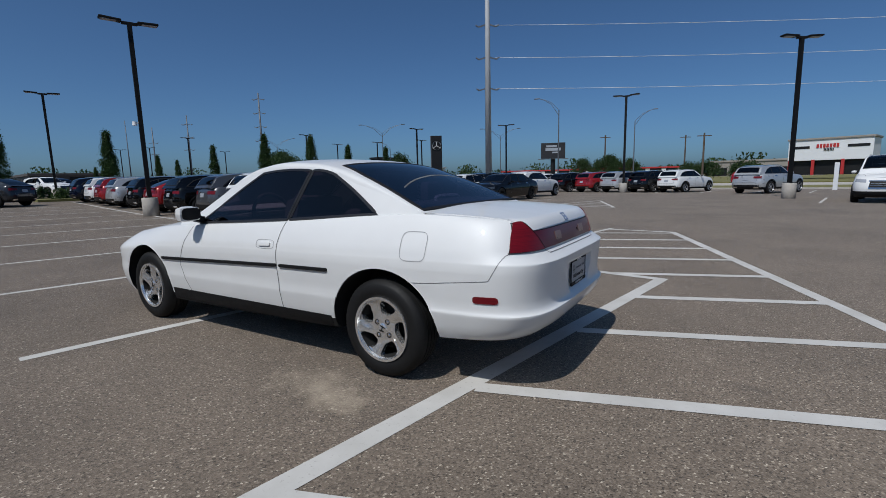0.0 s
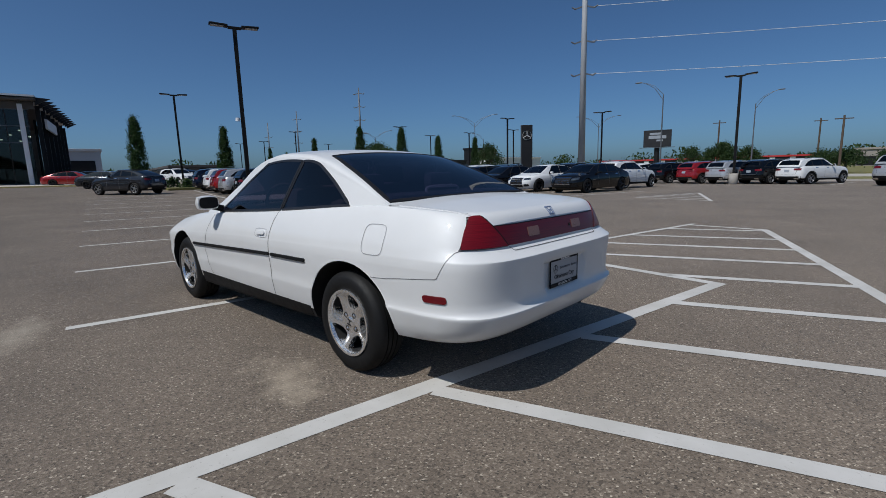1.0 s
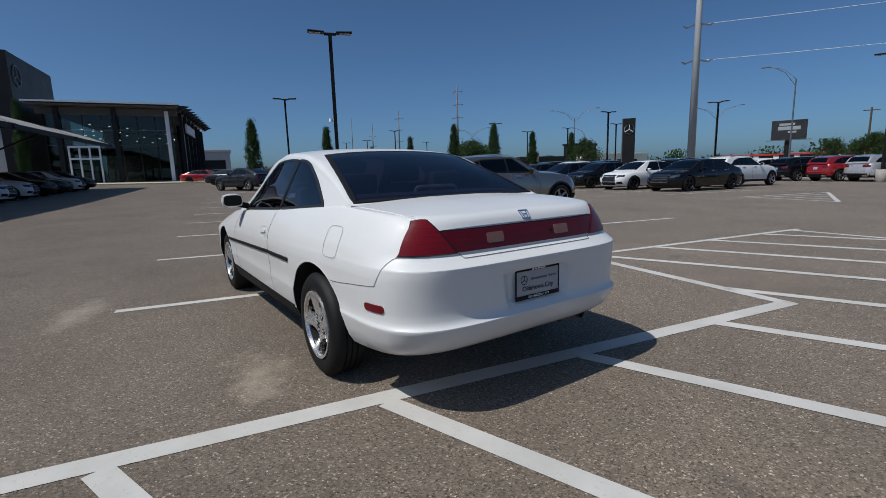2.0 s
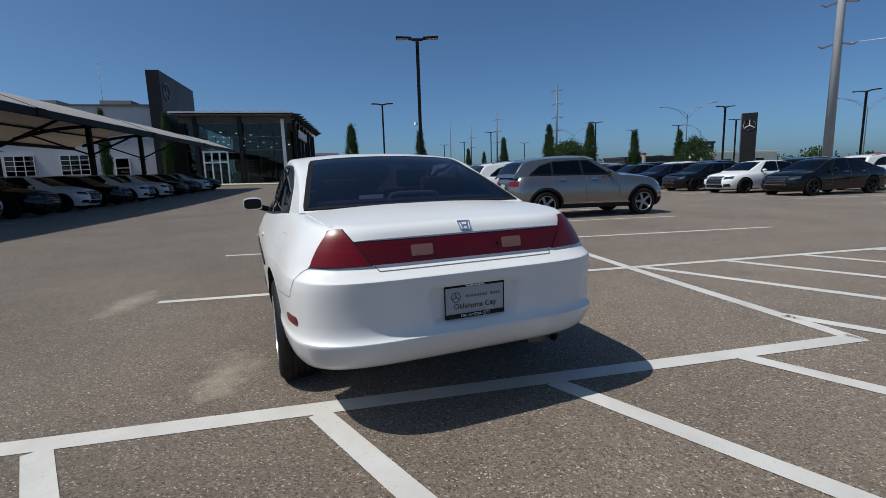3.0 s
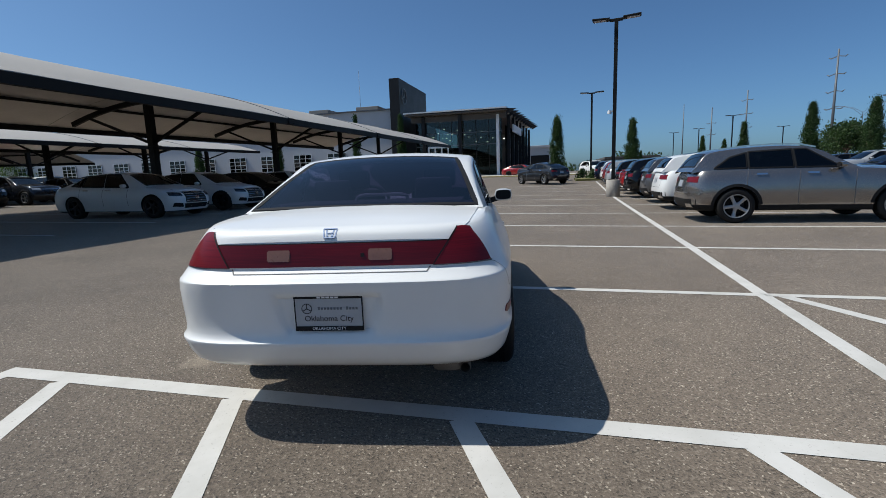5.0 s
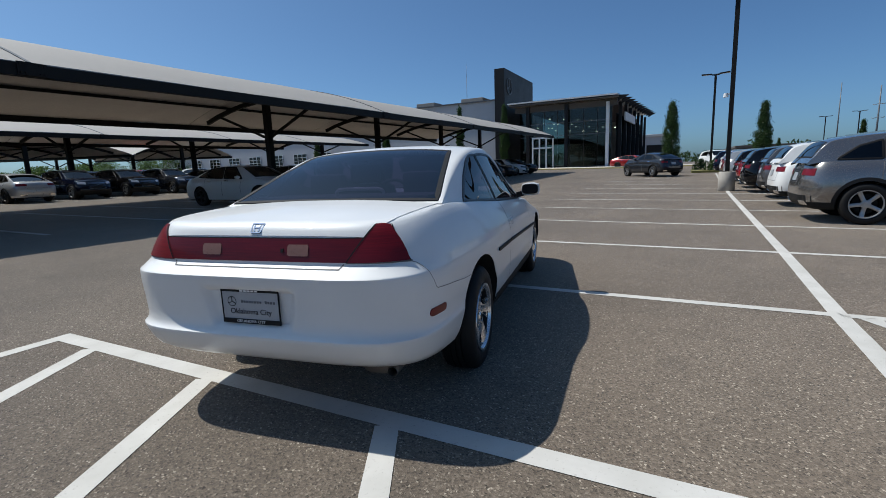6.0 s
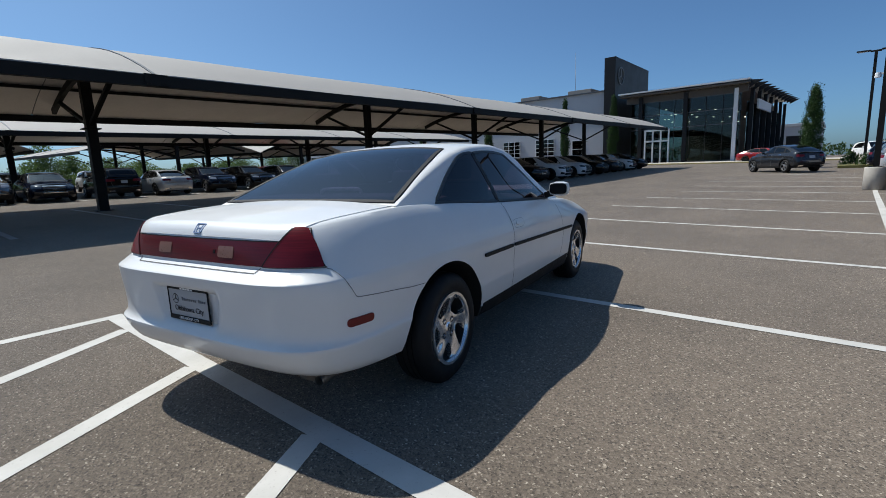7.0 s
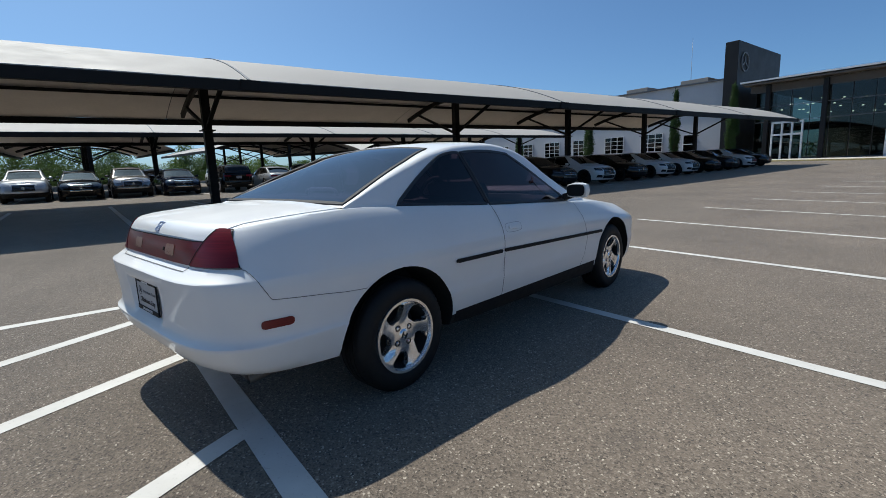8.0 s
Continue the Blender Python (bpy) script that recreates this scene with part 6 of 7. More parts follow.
    for k in range(13):
        if k != 8:
            bm = bmesh.new()
            box(bm, (-0.043 + 0.0142 * k, 0.022 + (0.0015 if k in (0, 9) else 0.0), 0.0045), (0.0095, 0.014 if k in (0, 9) else 0.0105, 0.001))
            part("lettering_bar", bm, M_GREYPRINT, plate)
    bm = bmesh.new()
    lathe(bm, [(0.024, 0.0045), (0.0205, 0.0045)], 28, "Z")
    for a in (90, 210, 330):
        beam(bm, (0, 0, 0.0045), (0.021 * math.cos(radians(a)), 0.021 * math.sin(radians(a)), 0.0045), 0.004, 0.001)
    bmesh.ops.translate(bm, verts=bm.verts, vec=(-0.098, 0.022, 0))
    part("round_emblem", bm, M_INK, plate)
    bm = bmesh.new()
    for x in (-0.02, 0.0, 0.02, -0.04, 0.04):
        box(bm, (x, 0.0735, 0.0085), (0.016, 0.007, 0.001))
    part("top_print", bm, M_WPRINT, plate)
    # boot badge
    badge = new("badge")
    badge.parent = root
    b_lo = tree.ray_cast(Vector((-3, 0, 0.915)), Vector((1, 0, 0)))[0]
    b_hi = tree.ray_cast(Vector((-3, 0, 0.958)), Vector((1, 0, 0)))[0]
    b_up = (b_hi - b_lo).normalized()
    b_out = Vector((0, -1, 0)).cross(b_up)
    turn = Matrix((Vector((0, -1, 0)), b_up, b_out)).transposed().to_4x4()
    badge.matrix_basis = Matrix.Translation((b_lo + b_hi) / 2 + b_out * 0.005) @ turn @ Matrix.Scale(0.82, 4)
    bm = bmesh.new()
    for sx in (-1, 1):
        beam(bm, (sx * 0.030, -0.028, 0.004), (sx * 0.038, 0.028, 0.004), 0.007, 0.006)
        beam(bm, (sx * 0.013, -0.020, 0.004), (sx * 0.021, 0.022, 0.004), 0.009, 0.006)
    beam(bm, (-0.038, 0.030, 0.004), (0.038, 0.030, 0.004), 0.006, 0.007, (0, 0, 1))
    beam(bm, (-0.030, -0.030, 0.004), (0.030, -0.030, 0.004), 0.006, 0.007, (0, 0, 1))
    beam(bm, (-0.016, 0.0, 0.004), (0.016, 0.0, 0.004), 0.006, 0.010, (0, 0, 1))
    part("emblem", bm, M_SKYBADGE, badge, "small chrome badge")
    # exhaust, cabin
    bm = bmesh.new()
    lathe(bm, [(0.030, 0.0), (0.036, -0.30), (0.038, -0.325), (0.034, -0.33), (0.031, -0.32), (0.030, -0.05), (0.0, -0.05)], 24, "Z")
    bmesh.ops.transform(bm, verts=bm.verts, matrix=Matrix.Translation((-0.46, -0.59, 0.277)) @ Matrix.Rotation(radians(86), 4, "Y") @ Matrix.Diagonal((0.72, 0.72, 0.86, 1)))
    bmesh.ops.recalc_face_normals(bm, faces=bm.faces)
    part("tailpipe", bm, M_EXHAUST, root, "dull steel tailpipe", smooth=40)
    bm = bmesh.new()
    box(bm, (-0.56, -0.50, 0.272), (0.34, 0.16, 0.10), 0, 0.048)
    part("silencer", bm, M_EXHAUST, root, smooth=40)
    for y in (0.36, -0.36):
        seat("front_seat", root, 1.15, y, 0.48, 0.62, 1.08, True, M_COUPECABIN)
        seat("rear_seat", root, 0.50, y, 0.52, 0.70, 1.01, True, M_COUPECABIN)
    steering(root, 1.55, 0.36, 0.93)
    bm = bmesh.new()
    box(bm, (1.84, 0, 0.872), (0.4, 1.25, 0.10), 0, 0.05)
    part("dashboard", bm, M_CABIN, root, smooth=50)
    bm = bmesh.new()
    pts = [Vector((0.07, -0.06 + 0.165 * math.copysign(abs(math.cos(math.pi * i / 14)) ** 0.4, math.cos(math.pi * i / 14)), 1.035 + 0.042 * math.sin(math.pi * i / 14) ** 0.4)) for i in range(15)]
    pipe(bm, pts, 0.011)
    part("shelf_hoop", bm, M_WPRINT, root, "pale tubular hoop on the rear shelf")
    return root


HERO = pose(-2.0735, 3.6205, 0.0, 0, 0, 189.55)
coupe = build_coupe()
coupe.matrix_basis = HERO


# ---------- the other parked cars ----------
def generic_spec(kind):
    c = curve1
    if kind == "sedan":
        sp = dict(wheelbase=3.10, wheel_r=0.355, arch=0.395, well=0.66, Xr=-1.16, mid=1.4, Xf=3.98, xs_r=-0.40, xs_f=3.15, qr=3.6, qf=3.2)
        sp["belt"] = c((-1.16, -0.9, -0.4, 0.2, 1.2, 2.2, 2.7, 3.3, 3.98), (0.94, 1.0, 1.035, 1.03, 0.985, 0.955, 0.945, 0.89, 0.76))
        sp["wb"] = c((-1.1, -0.5, 0.2, 1.2, 2.2, 2.8, 3.4, 3.98), (0.70, 0.78, 0.84, 0.87, 0.87, 0.84, 0.76, 0.66))
        sp["w0"] = c((-1.1, -0.5, 0.2, 1.2, 2.4, 3.2, 3.98), (0.86, 0.91, 0.945, 0.95, 0.95, 0.92, 0.84))
        sp["crown"] = c((-1.1, -0.7, 0.0, 2.5, 2.8, 3.5, 3.98), (0.0, 0.02, 0.03, 0.07, 0.09, 0.07, 0.0))
        sp["roof"] = c((-0.62, -0.45, 0.0, 0.4, 0.8, 1.3, 1.7, 2.05, 2.4, 2.85), (1.03, 1.09, 1.27, 1.40, 1.465, 1.485, 1.465, 1.40, 1.23, 0.985))
        sp["roof_w"] = c((-0.62, 0.2, 0.9, 1.7, 2.3, 2.85), (0.76, 0.66, 0.62, 0.63, 0.70, 0.80))
        sp["cabin"], sp["glass_base"] = (-0.62, 2.85), (-0.5, 2.65)
        sp["side_glass"] = [(((2.22, 0.985), (1.28, 1.005), (1.22, 1.405), (1.75, 1.395)), (0,) * 4), (((1.22, 1.01), (0.32, 1.045), (0.42, 1.36), (1.16, 1.41)), (0,) * 4), (((0.27, 1.05), (-0.18, 1.075), (0.15, 1.25), (0.36, 1.345)), (0,) * 4)]
        sp["top_glass"] = [(((-0.52, 0.70), (-0.52, -0.70), (0.32, -0.56), (0.32, 0.56)), (0,) * 4), (((2.76, 0.72), (2.76, -0.72), (2.02, -0.58), (2.02, 0.58)), (0,) * 4)]
        sp["dark_below"], front, rear = 0.27, 3.98, -1.16
        z_lo, lamp_t, lamp_h, grille = 0.22, (0.80, 0.93), (0.65, 0.77), (0.45, 0.46, 0.77)
    else:
        van, cp = kind == "van", kind == "suv_coupe"
        sp = dict(wheelbase=2.87, wheel_r=0.365, arch=0.41, well=0.66, Xr=-0.92, mid=1.3, Xf=3.74, xs_r=-0.30, xs_f=2.95, qr=4.2, qf=3.0)
        sp["belt"] = c((-0.92, -0.7, -0.3, 0.5, 1.5, 2.1, 2.6, 3.2, 3.74), (1.05, 1.12, 1.13, 1.125, 1.11, 1.10, 1.07, 1.0, 0.86))
        sp["wb"] = c((-0.9, -0.4, 0.4, 1.2, 2.2, 2.8, 3.3, 3.74), (0.72, 0.80, 0.845, 0.865, 0.86, 0.82, 0.74, 0.64))
        sp["w0"] = c((-0.9, -0.4, 0.3, 1.2, 2.4, 3.0, 3.74), (0.86, 0.915, 0.94, 0.945, 0.945, 0.91, 0.82))
        sp["crown"] = c((-0.9, -0.6, 0.0, 2.2, 2.7, 3.3, 3.74), (0.0, 0.02, 0.03, 0.05, 0.09, 0.07, 0.0))
        if van:
            sp["roof"] = c((-0.88, -0.80, -0.70, -0.4, 0.6, 1.6, 2.0, 2.4, 2.8), (1.08, 1.45, 1.72, 1.80, 1.83, 1.82, 1.74, 1.42, 1.04))
        elif cp:
            sp["roof"] = c((-0.80, -0.60, -0.2, 0.3, 0.9, 1.3, 1.6, 1.9, 2.3), (1.12, 1.20, 1.37, 1.52, 1.605, 1.60, 1.50, 1.32, 1.07))
        else:
            sp["roof"] = c((-0.85, -0.76, -0.62, -0.52, -0.35, 0.2, 0.8, 1.25, 1.6, 1.9, 2.3), (1.11, 1.24, 1.45, 1.525, 1.565, 1.62, 1.635, 1.61, 1.50, 1.32, 1.07))
        sp["roof_w"] = c((-0.82, -0.4, 0.4, 1.4, 1.9, 2.3), (0.72, 0.66, 0.645, 0.65, 0.70, 0.79))
        if van:
            sp["roof_w"] = c((-0.82, -0.4, 0.4, 1.4, 2.0, 2.6), (0.72, 0.68, 0.665, 0.665, 0.69, 0.78))
        sp["cabin"], sp["glass_base"] = (-0.85, 2.75 if van else 2.3), (-0.75, 2.45 if van else 2.1)
        top = 1.70 if van else 1.55
        if cp:
            sp["side_glass"] = [(((1.88, 1.135), (1.10, 1.15), (1.08, 1.50), (1.30, 1.50)), (0,) * 4), (((1.03, 1.15), (0.24, 1.16), (0.30, 1.42), (1.02, 1.50)), (0,) * 4), (((0.20, 1.16), (-0.25, 1.17), (0.02, 1.30), (0.26, 1.39)), (0,) * 4)]
            sp["top_glass"] = [(((-0.70, 0.64), (-0.70, -0.64), (0.15, -0.56), (0.15, 0.56)), (0,) * 4)]
        else:
            sp["side_glass"] = [(((1.88, 1.135), (1.09, 1.15), (1.07, 1.515), (1.30, 1.515)), (0,) * 4), (((1.045, 1.15), (0.235, 1.16), (0.235, 1.49), (1.03, 1.515)), (0,) * 4), (((0.19, 1.16), (-0.42, 1.165), (-0.12, 1.385), (0.19, 1.475)), (0,) * 4)]
        if van:
            sp["side_glass"] = [(((2.20, 1.115), (1.15, 1.13), (1.13, top), (1.62, top)), (0,) * 4), (((1.11, 1.13), (0.26, 1.14), (0.22, top - 0.015), (1.09, top)), (0,) * 4), (((0.22, 1.145), (-0.50, 1.18), (-0.26, top - 0.10), (0.18, top - 0.025)), (0,) * 4)]
        if not cp:
            sp["top_glass"] = [(((-0.775, 0.62), (-0.775, -0.62), (-0.56, -0.55), (-0.56, 0.55)), (0,) * 4)]
        xw = 0.32 if van else 0.0
        sp["top_glass"].append((((2.18 + xw, 0.70), (2.18 + xw, -0.70), (1.48 + xw, -0.58), (1.48 + xw, 0.58)), (0,) * 4))
        sp["dark_below"], front, rear = 0.42, 3.74, -0.92
        z_lo, lamp_t, lamp_h, grille = 0.26, (0.87, 1.01), (0.78, 0.90), (0.42, 0.56, 0.84)
    sp["mid_dark"] = (rear - 1, front + 1)
    sp["low"] = c((rear, 1.3, front), (0.72, 0.70, 0.62))
    zz = z_lo
    sp["lower"] = [(zz, zz, zz - 0.04, rear + 0.20, front - 0.25, -0.10), (zz + 0.05, zz + 0.02, zz - 0.01, rear + 0.08, front - 0.12, -0.05), (0.40, 0.38, 0.34, rear + 0.02, front - 0.03, -0.02), (0.52, 0.50, 0.46, rear, front, -0.006), (0.62, 0.60, 0.55, rear + 0.005, front - 0.005, 0.0)]
    sp["upper"] = [(0.0, rear + 0.015, front - 0.02, 0.0), (0.3, rear + 0.04, front - 0.05, 0.10), (0.6, rear + 0.065, front - 0.09, 0.30), (0.85, rear + 0.09, front - 0.16, 0.62), (1.0, rear + 0.13, front - 0.28, 1.0)]
    sp["lamps"] = (lamp_t, lamp_h, grille)
    sp["trim_out"], sp["trim_in"] = 0.024, 0.012
    return sp, front, rear


PAINTS = {
    "silver": paint_material("silver_paint", (0.46, 0.47, 0.48), 0.30, 0.35), "white": M_WHITE,
    "black": paint_material("black_paint", (0.0035, 0.0035, 0.004), 0.07, 0.0, 0.0), "red": paint_material("red_paint", (0.30, 0.010, 0.012), 0.22, 0.2),
    "grey": paint_material("grey_paint", (0.10, 0.10, 0.105), 0.3, 0.5), "navy": paint_material("navy_paint", (0.004, 0.006, 0.016), 0.07, 0.0, 0.0),
    "charcoal": paint_material("charcoal_paint", (0.028, 0.030, 0.036), 0.15, 0.3, 0.5), "champagne": paint_material("champagne_grey_paint", (0.27, 0.25, 0.235), 0.22, 0.8), "blue": paint_material("blue_paint", (0.02, 0.10, 0.35), 0.25, 0.2),
}
KIND_WORDS = {"sedan": "four-door saloon", "suv": "sport utility car", "suv_coupe": "sloping-roof sport utility car", "van": "small panel van"}


def generic_car(kind):
    sp, front, rear = generic_spec(kind)
    root = empty({"sedan": "saloon_car", "suv": "suv", "suv_coupe": "coupe_suv", "van": "van"}[kind], "", "car")
    paint = PAINTS["silver"]
    body, tree = car_body_mesh(sp, paint)
    body.parent = root
    car_greenhouse(sp, paint, root, M_CARGLASS)
    (t0, t1), (h0, h1), (gw, g0, g1) = sp["lamps"]
    for s in (1, -1):
        body_patch(tree, "tail_lamp", ((0.80 * s, t0 + 0.01), (0.42 * s, t0 + 0.02), (0.42 * s, t1 - 0.01), (0.78 * s, t1)), (1, 0, 0), M_RED, root, 4, 8, 0.008, 0.015)
        body_patch(tree, "headlamp", ((0.50 * s, h0), (0.82 * s, h0 + 0.03), (0.80 * s, h1 + 0.02), (0.50 * s, h1 - 0.01)), (-1, 0, 0), M_DARKLENS if kind == "sedan" else M_LAMPLENS, root, 4, 8, 0.008, 0.012)
        body_patch(tree, "air_intake", ((0.50 * s, 0.32), (0.78 * s, 0.34), (0.76 * s, 0.46), (0.55 * s, 0.44)), (-1, 0, 0), M_BLACKTRIM, root, 4, 6, 0.005, 0.006)
        way = (0, -s, 0)
        xm = 1.15 if kind != "sedan" else 1.25
        for x0 in (xm, xm - 0.95, xm + 0.98):
            seam(tree, [(x0, sp["belt"](x0) - 0.03), (x0 - 0.03, 0.7), (x0 - 0.02, 0.40)], way, root, 0.012)
        hz = 0.90 if kind == "sedan" else 1.01
        for x0 in (xm + 0.12, xm - 0.80):
            body_patch(tree, "door_handle", ((x0, hz), (x0 + 0.2, hz - 0.003), (x0 + 0.2, hz + 0.03), (x0, hz + 0.033)), way, M_CHROME, root, 2, 4, 0.02, 0.02)
        if kind != "sedan":
            arch_trim(root, tree, sp, s, 0.412, 0.47, M_BLACKTRIM, 0.008)
        mirror_part(root, 1.82 if kind != "sedan" else 2.18, 1.0, 1.17 if kind != "sedan" else 1.03, paint, s)
    body_patch(tree, "grille", ((-gw, g0), (gw, g0), (gw * 0.92, g1), (-gw * 0.92, g1)), (-1, 0, 0), M_BLACKTRIM, root, 4, 10, 0.006, 0.010)
    bars = []
    for k in range(4):
        z = g0 + (g1 - g0) * (k + 0.55) / 4.2
        q = gw * (0.95 - 0.03 * k)
        bars.append(body_patch(tree, "bar", ((-q, z), (q, z), (q, z + 0.007), (-q, z + 0.007)), (-1, 0, 0), M_CHROME, None, 1, 8, 0.012, 0.010))
    for u0, u1, v0, v1 in ((-gw, -gw + 0.02, g0, g1), (gw - 0.02, gw, g0, g1), (-gw, gw, g0 - 0.012, g0 + 0.008), (-gw, gw, g1 - 0.008, g1 + 0.012)):
        bars.append(body_patch(tree, "bar", ((u0, v0), (u1, v0), (u1, v1), (u0, v1)), (-1, 0, 0), M_CHROME, None, 1, 8, 0.016, 0.010))
    bm = bmesh.new()
    for o in bars:
        bm.from_mesh(o.data)
        bpy.data.objects.remove(o)
    part("grille_slats", bm, M_CHROME, root, "chrome grille surround and slats")
    bm = bmesh.new()
    gx = tree.ray_cast(Vector((7, 0, (g0 + g1) / 2)), Vector((-1, 0, 0)))[0].x
    lathe(bm, [(0.058, 0.0), (0.058, 0.02), (0.049, 0.02), (0.049, 0.0)], 20, "Y")
    for q in (90, 210, 330):
        beam(bm, (0, 0.012, 0), (0.052 * math.cos(radians(q)), 0.012, 0.052 * math.sin(radians(q))), 0.009, 0.014, (0, 1, 0))
    bmesh.ops.transform(bm, verts=bm.verts, matrix=Matrix.Translation((gx + 0.02, 0, (g0 + g1) / 2)) @ Matrix.Rotation(radians(-90), 4, "Z"))
    part("grille_emblem", bm, M_CHROME, root)
    # bonnet and tailgate gaps
    for s in (1, -1):
        bx0, bx1 = (2.75, 3.6) if kind == "sedan" else (2.25, 3.3)
        seam(tree, [(bx0, 0.72 * s), ((bx0 + bx1) / 2, 0.66 * s), (bx1, 0.54 * s)], (0, 0, -1), root, 0.010)
    if kind != "sedan":
        body_patch(tree, "bumper_cladding", ((0.80, 0.29), (-0.80, 0.29), (-0.82, 0.52), (0.82, 0.52)), (1, 0, 0), M_BLACKTRIM, root, 4, 16, 0.004, 0.006, label="black rear bumper cladding")
        seam(tree, [(0.62, 1.02), (0.60, 0.86), (0.56, 0.66), (-0.56, 0.66), (-0.60, 0.86), (-0.62, 1.02)], (1, 0, 0), root, 0.010)
    else:
        seam(tree, [(0.52, 0.98), (0.50, 0.72), (-0.50, 0.72), (-0.52, 0.98)], (1, 0, 0), root, 0.010)
    body_patch(tree, "lower_intake", ((-0.46, 0.28), (0.46, 0.28), (0.48, 0.42), (-0.48, 0.42)), (-1, 0, 0), M_BLACKTRIM, root, 3, 10, 0.005, 0.006)
    z = 0.78 if kind != "sedan" else 0.62
    body_patch(tree, "number_plate", ((0.155, z), (-0.155, z), (-0.155, z + 0.15), (0.155, z + 0.15)), (1, 0, 0), M_PLATE, root, 2, 4, 0.012, 0.008)
    for s in (1, -1):
        body_patch(tree, "exhaust_trim", ((0.72 * s, 0.34), (0.46 * s, 0.34), (0.48 * s, 0.42), (0.70 * s, 0.42)), (1, 0, 0), M_CHROME, root, 2, 4, 0.01, 0.01)
    if kind in ("suv", "van"):
        for s in (1, -1):
            bm = bmesh.new()
            pts = [(x, s * 0.60, sp["roof"](x) + 0.005) for x in (-0.3, 0.2, 0.7, 1.2, 1.5)]
            for a, b in zip(pts, pts[1:]):
                beam(bm, a, b, 0.03, 0.03)
            part("roof_rail", bm, M_CHROME, root)
    for y in (0.38, -0.38):
        seat("front_seat", root, 1.2, y, 0.5, 0.7, 1.28 if kind == "sedan" else 1.38, False)
    proto = make_wheel("wheel", sp["wheel_r"], sp["wheel_r"] * 0.68, 0.23, 5, M_GREYALLOY if kind != "sedan" else M_DARKALLOY, "star", False)
    fit_wheels(root, proto, sp, 0.935)
    drop_thing(proto)
    root["mid"] = (front + rear) / 2
    return root


CARS = {k: generic_car(k) for k in ("sedan", "suv", "suv_coupe", "van")}
taken = set()


def park(kind, color, x, y, heading, note="parked in a row", group="parked cars", size=1.0):
    proto = CARS[kind]
    m = pose(x, y, gz(x, y), 0, 0, heading) @ Matrix.Scale(size, 4) @ Matrix.Translation((-proto["mid"], 0, 0))
    if kind in taken:
        ob = copy_thing(proto, m)
    else:
        taken.add(kind)
        ob = proto
        ob.matrix_basis = m
    for o in (ob, *ob.children_recursive):
        if o.type == "MESH":
            for s in o.material_slots:
                if s.material and s.material.name == "silver_paint":
                    s.link = "OBJECT"
                    s.material = PAINTS[color]
    return tagged(ob, f"{color if color != 'champagne' else 'champagne grey'} {KIND_WORDS[kind]} {note}", "car", group)


# keep the first of each kind as the pattern, standing far back in the lot
park("sedan", "silver", -60, 33, 90, "parked far back in the lot")
park("suv", "silver", -63, 33, 90, "parked far back in the lot")
park("suv_coupe", "silver", -66, 33, 90, "parked far back in the lot")
park("van", "silver", -69, 33, 90, "parked far back in the lot")
ROW = "backed row beside the lamp post"
for k, (kind, col) in enumerate((("suv", "champagne"), ("suv", "white"), ("suv", "grey"), ("suv", "black"), ("suv_coupe", "red"), ("suv", "black"), ("suv", "silver"), ("suv", "red"), ("suv", "white"), ("suv", "navy"))):
    park(kind, col, (-10.85, -14.2, -17.0, -19.7, -22.5, -25.3, -28.1, -30.9, -33.7, -36.5)[k], 9.65 + 0.1 * (k % 3), 90, "in a row beside the lamp post", ROW, 0.96)
for k, (kind, col) in enumerate((("sedan", "black"), ("sedan", "white"), ("sedan", "black"), ("sedan", "navy"), ("sedan", "black"), ("sedan", "navy"), ("suv", "silver"), ("sedan", "black"))):
    park(kind, col, -14.65 - 3.05 * k, 22.9, 270 + (2 if k == 0 else 0), "facing the drive lane", "saloons facing the lane")
for k, (kind, col) in enumerate((("suv", "white"), ("suv", "black"), ("sedan", "silver"), ("suv", "navy"), ("suv", "white"), ("suv", "black"), ("sedan", "red"), ("suv", "silver"))):
    park(kind, col, -16.0 - 3.1 * k, 28.2, 90, "behind the saloons", "second row")
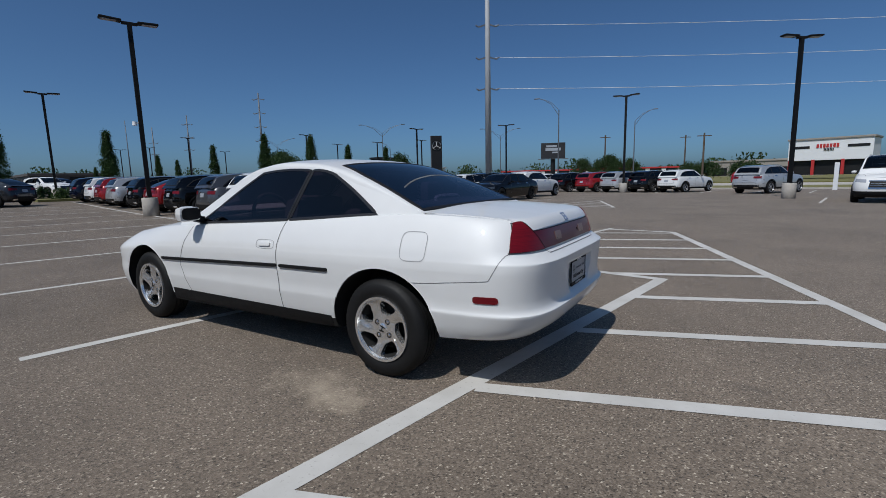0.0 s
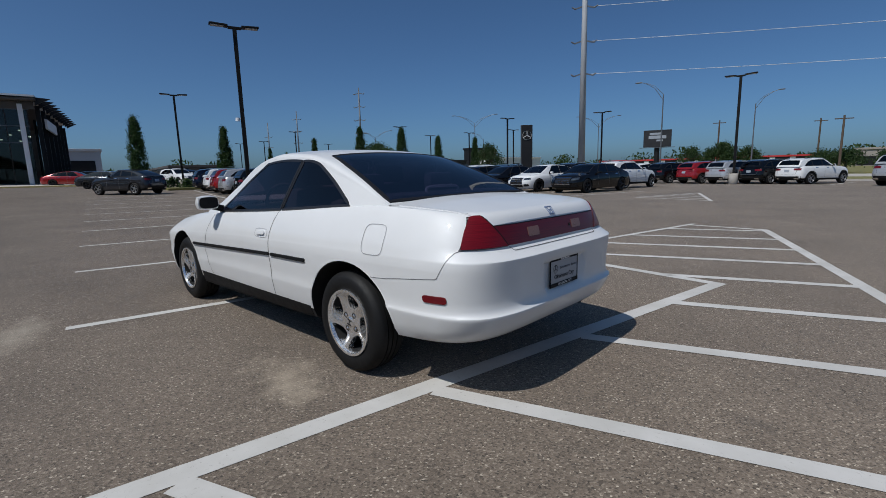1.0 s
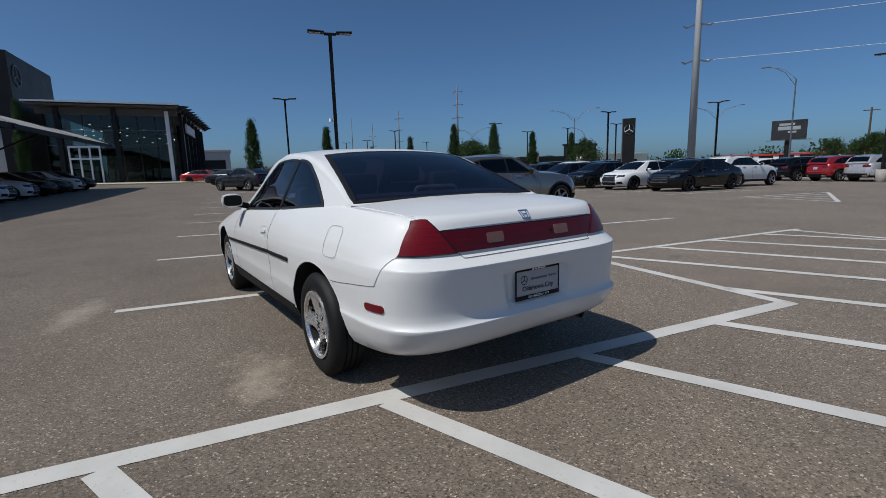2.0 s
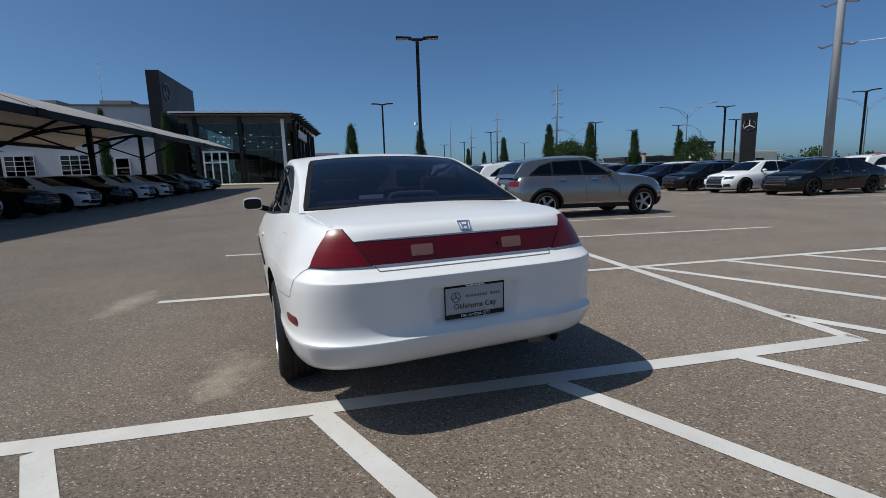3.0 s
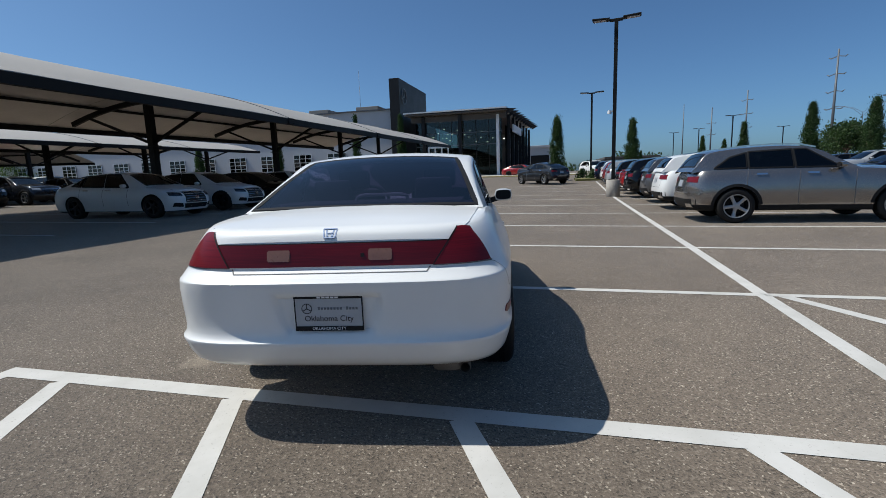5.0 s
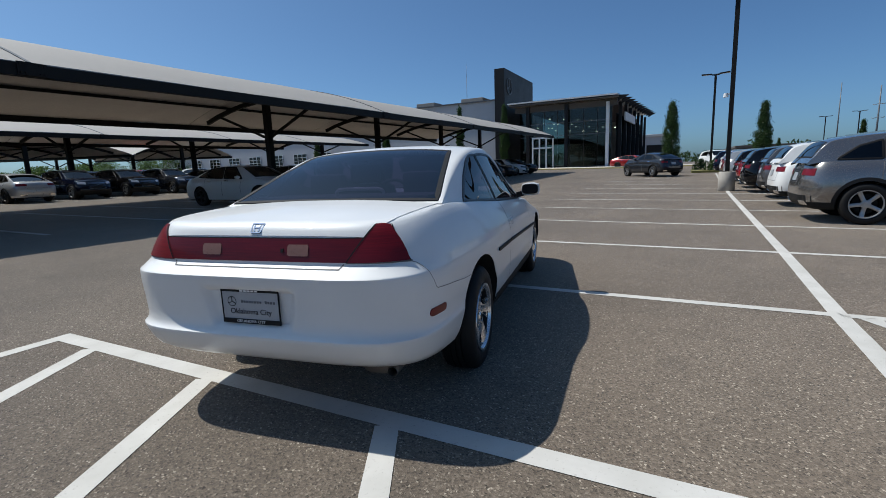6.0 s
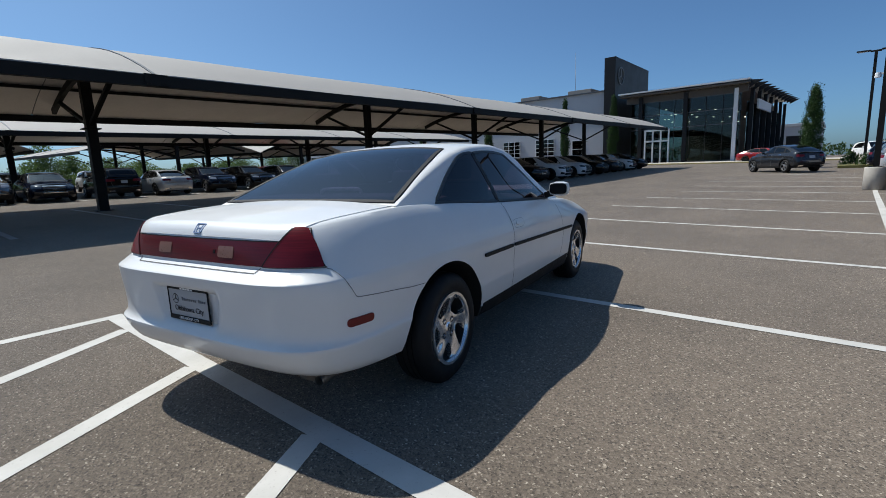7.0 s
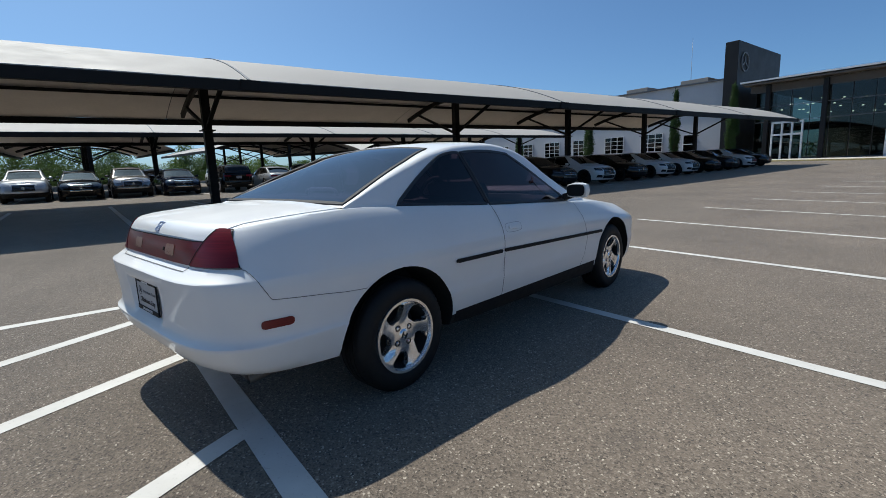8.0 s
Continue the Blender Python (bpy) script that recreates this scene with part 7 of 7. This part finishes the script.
for k, (kind, col) in enumerate((("suv", "white"), ("suv", "black"), ("suv", "silver"), ("suv", "red"), ("suv", "black"), ("suv_coupe", "white"), ("suv", "black"), ("sedan", "navy"))):
    park(kind, col, (-9.45, -11.6, -13.8, -15.9, -18.3, -20.9, -23.5, -26.2)[k], 39.0, 71, "backed towards the drive lane", "row by the verge")
park("suv", "silver", -4.1, 36.8, 68, "beside a lamp post near the verge", "row by the verge", 1.06)
park("van", "white", 1.0, 26.3, 266, "facing the drive lane", "parked cars", 0.99)
for k, col in enumerate(("white", "white", "black", "white", "black", "white", "white", "black", "charcoal", "white", "black")):
    park("sedan", col, -12.75 - 3.25 * k, -9.8, 90, "under the shade roof", "cars under the shade roof", 1.04)
for kind, col, x, h in (("suv", "silver", 0.95, 90), ("sedan", "black", -1.2, 90), ("suv", "champagne", -3.4, 90), ("sedan", "navy", -5.75, 90), ("suv", "black", -8.75, 270), ("sedan", "silver", -11.4, 270), ("suv", "navy", -14.2, 90), ("suv", "black", -17.0, 90), ("suv", "charcoal", -19.9, 90), ("sedan", "black", -22.8, 90), ("suv", "grey", -25.7, 90), ("suv", "black", -28.6, 90)):
    park(kind, col, x, -25.4, h, "under the second shade roof", "cars under the second shade roof")
for k, (kind, col) in enumerate((("sedan", "white"), ("suv", "grey"), ("suv", "navy"), ("suv", "white"), ("sedan", "silver"), ("suv", "black"), ("suv", "red"), ("suv", "white"))):
    park(kind, col, 4.0 - 5.1 * k, -38.5, 90, "far under a shade roof", "far cars")
park("suv_coupe", "charcoal", -36.0, 3.6, 219, "crossing the drive lane", "")
park("sedan", "red", -60.8, 0.2, 75, "on the walk before the showroom", "")
park("sedan", "charcoal", -66.6, 1.9, 75, "beside the showroom flank", "")
park("sedan", "charcoal", -50.0, 3.0, 60, "at the end of the drive lane", "")
park("suv", "white", -50.5, 8.5, 20, "near the planting island", "")
park("sedan", "blue", -55.0, 9.8, 20, "near the planting island", "")
park("suv", "white", -57.0, 19.0, 90, "parked far back in the lot", "far cars")
park("suv", "black", -50.0, 18.6, 90, "parked far back in the lot", "far cars")
park("sedan", "red", -46.0, 19.0, 90, "parked far back in the lot", "far cars")
park("suv", "red", -9.0, 66.0, 0, "beyond the verge", "far cars")
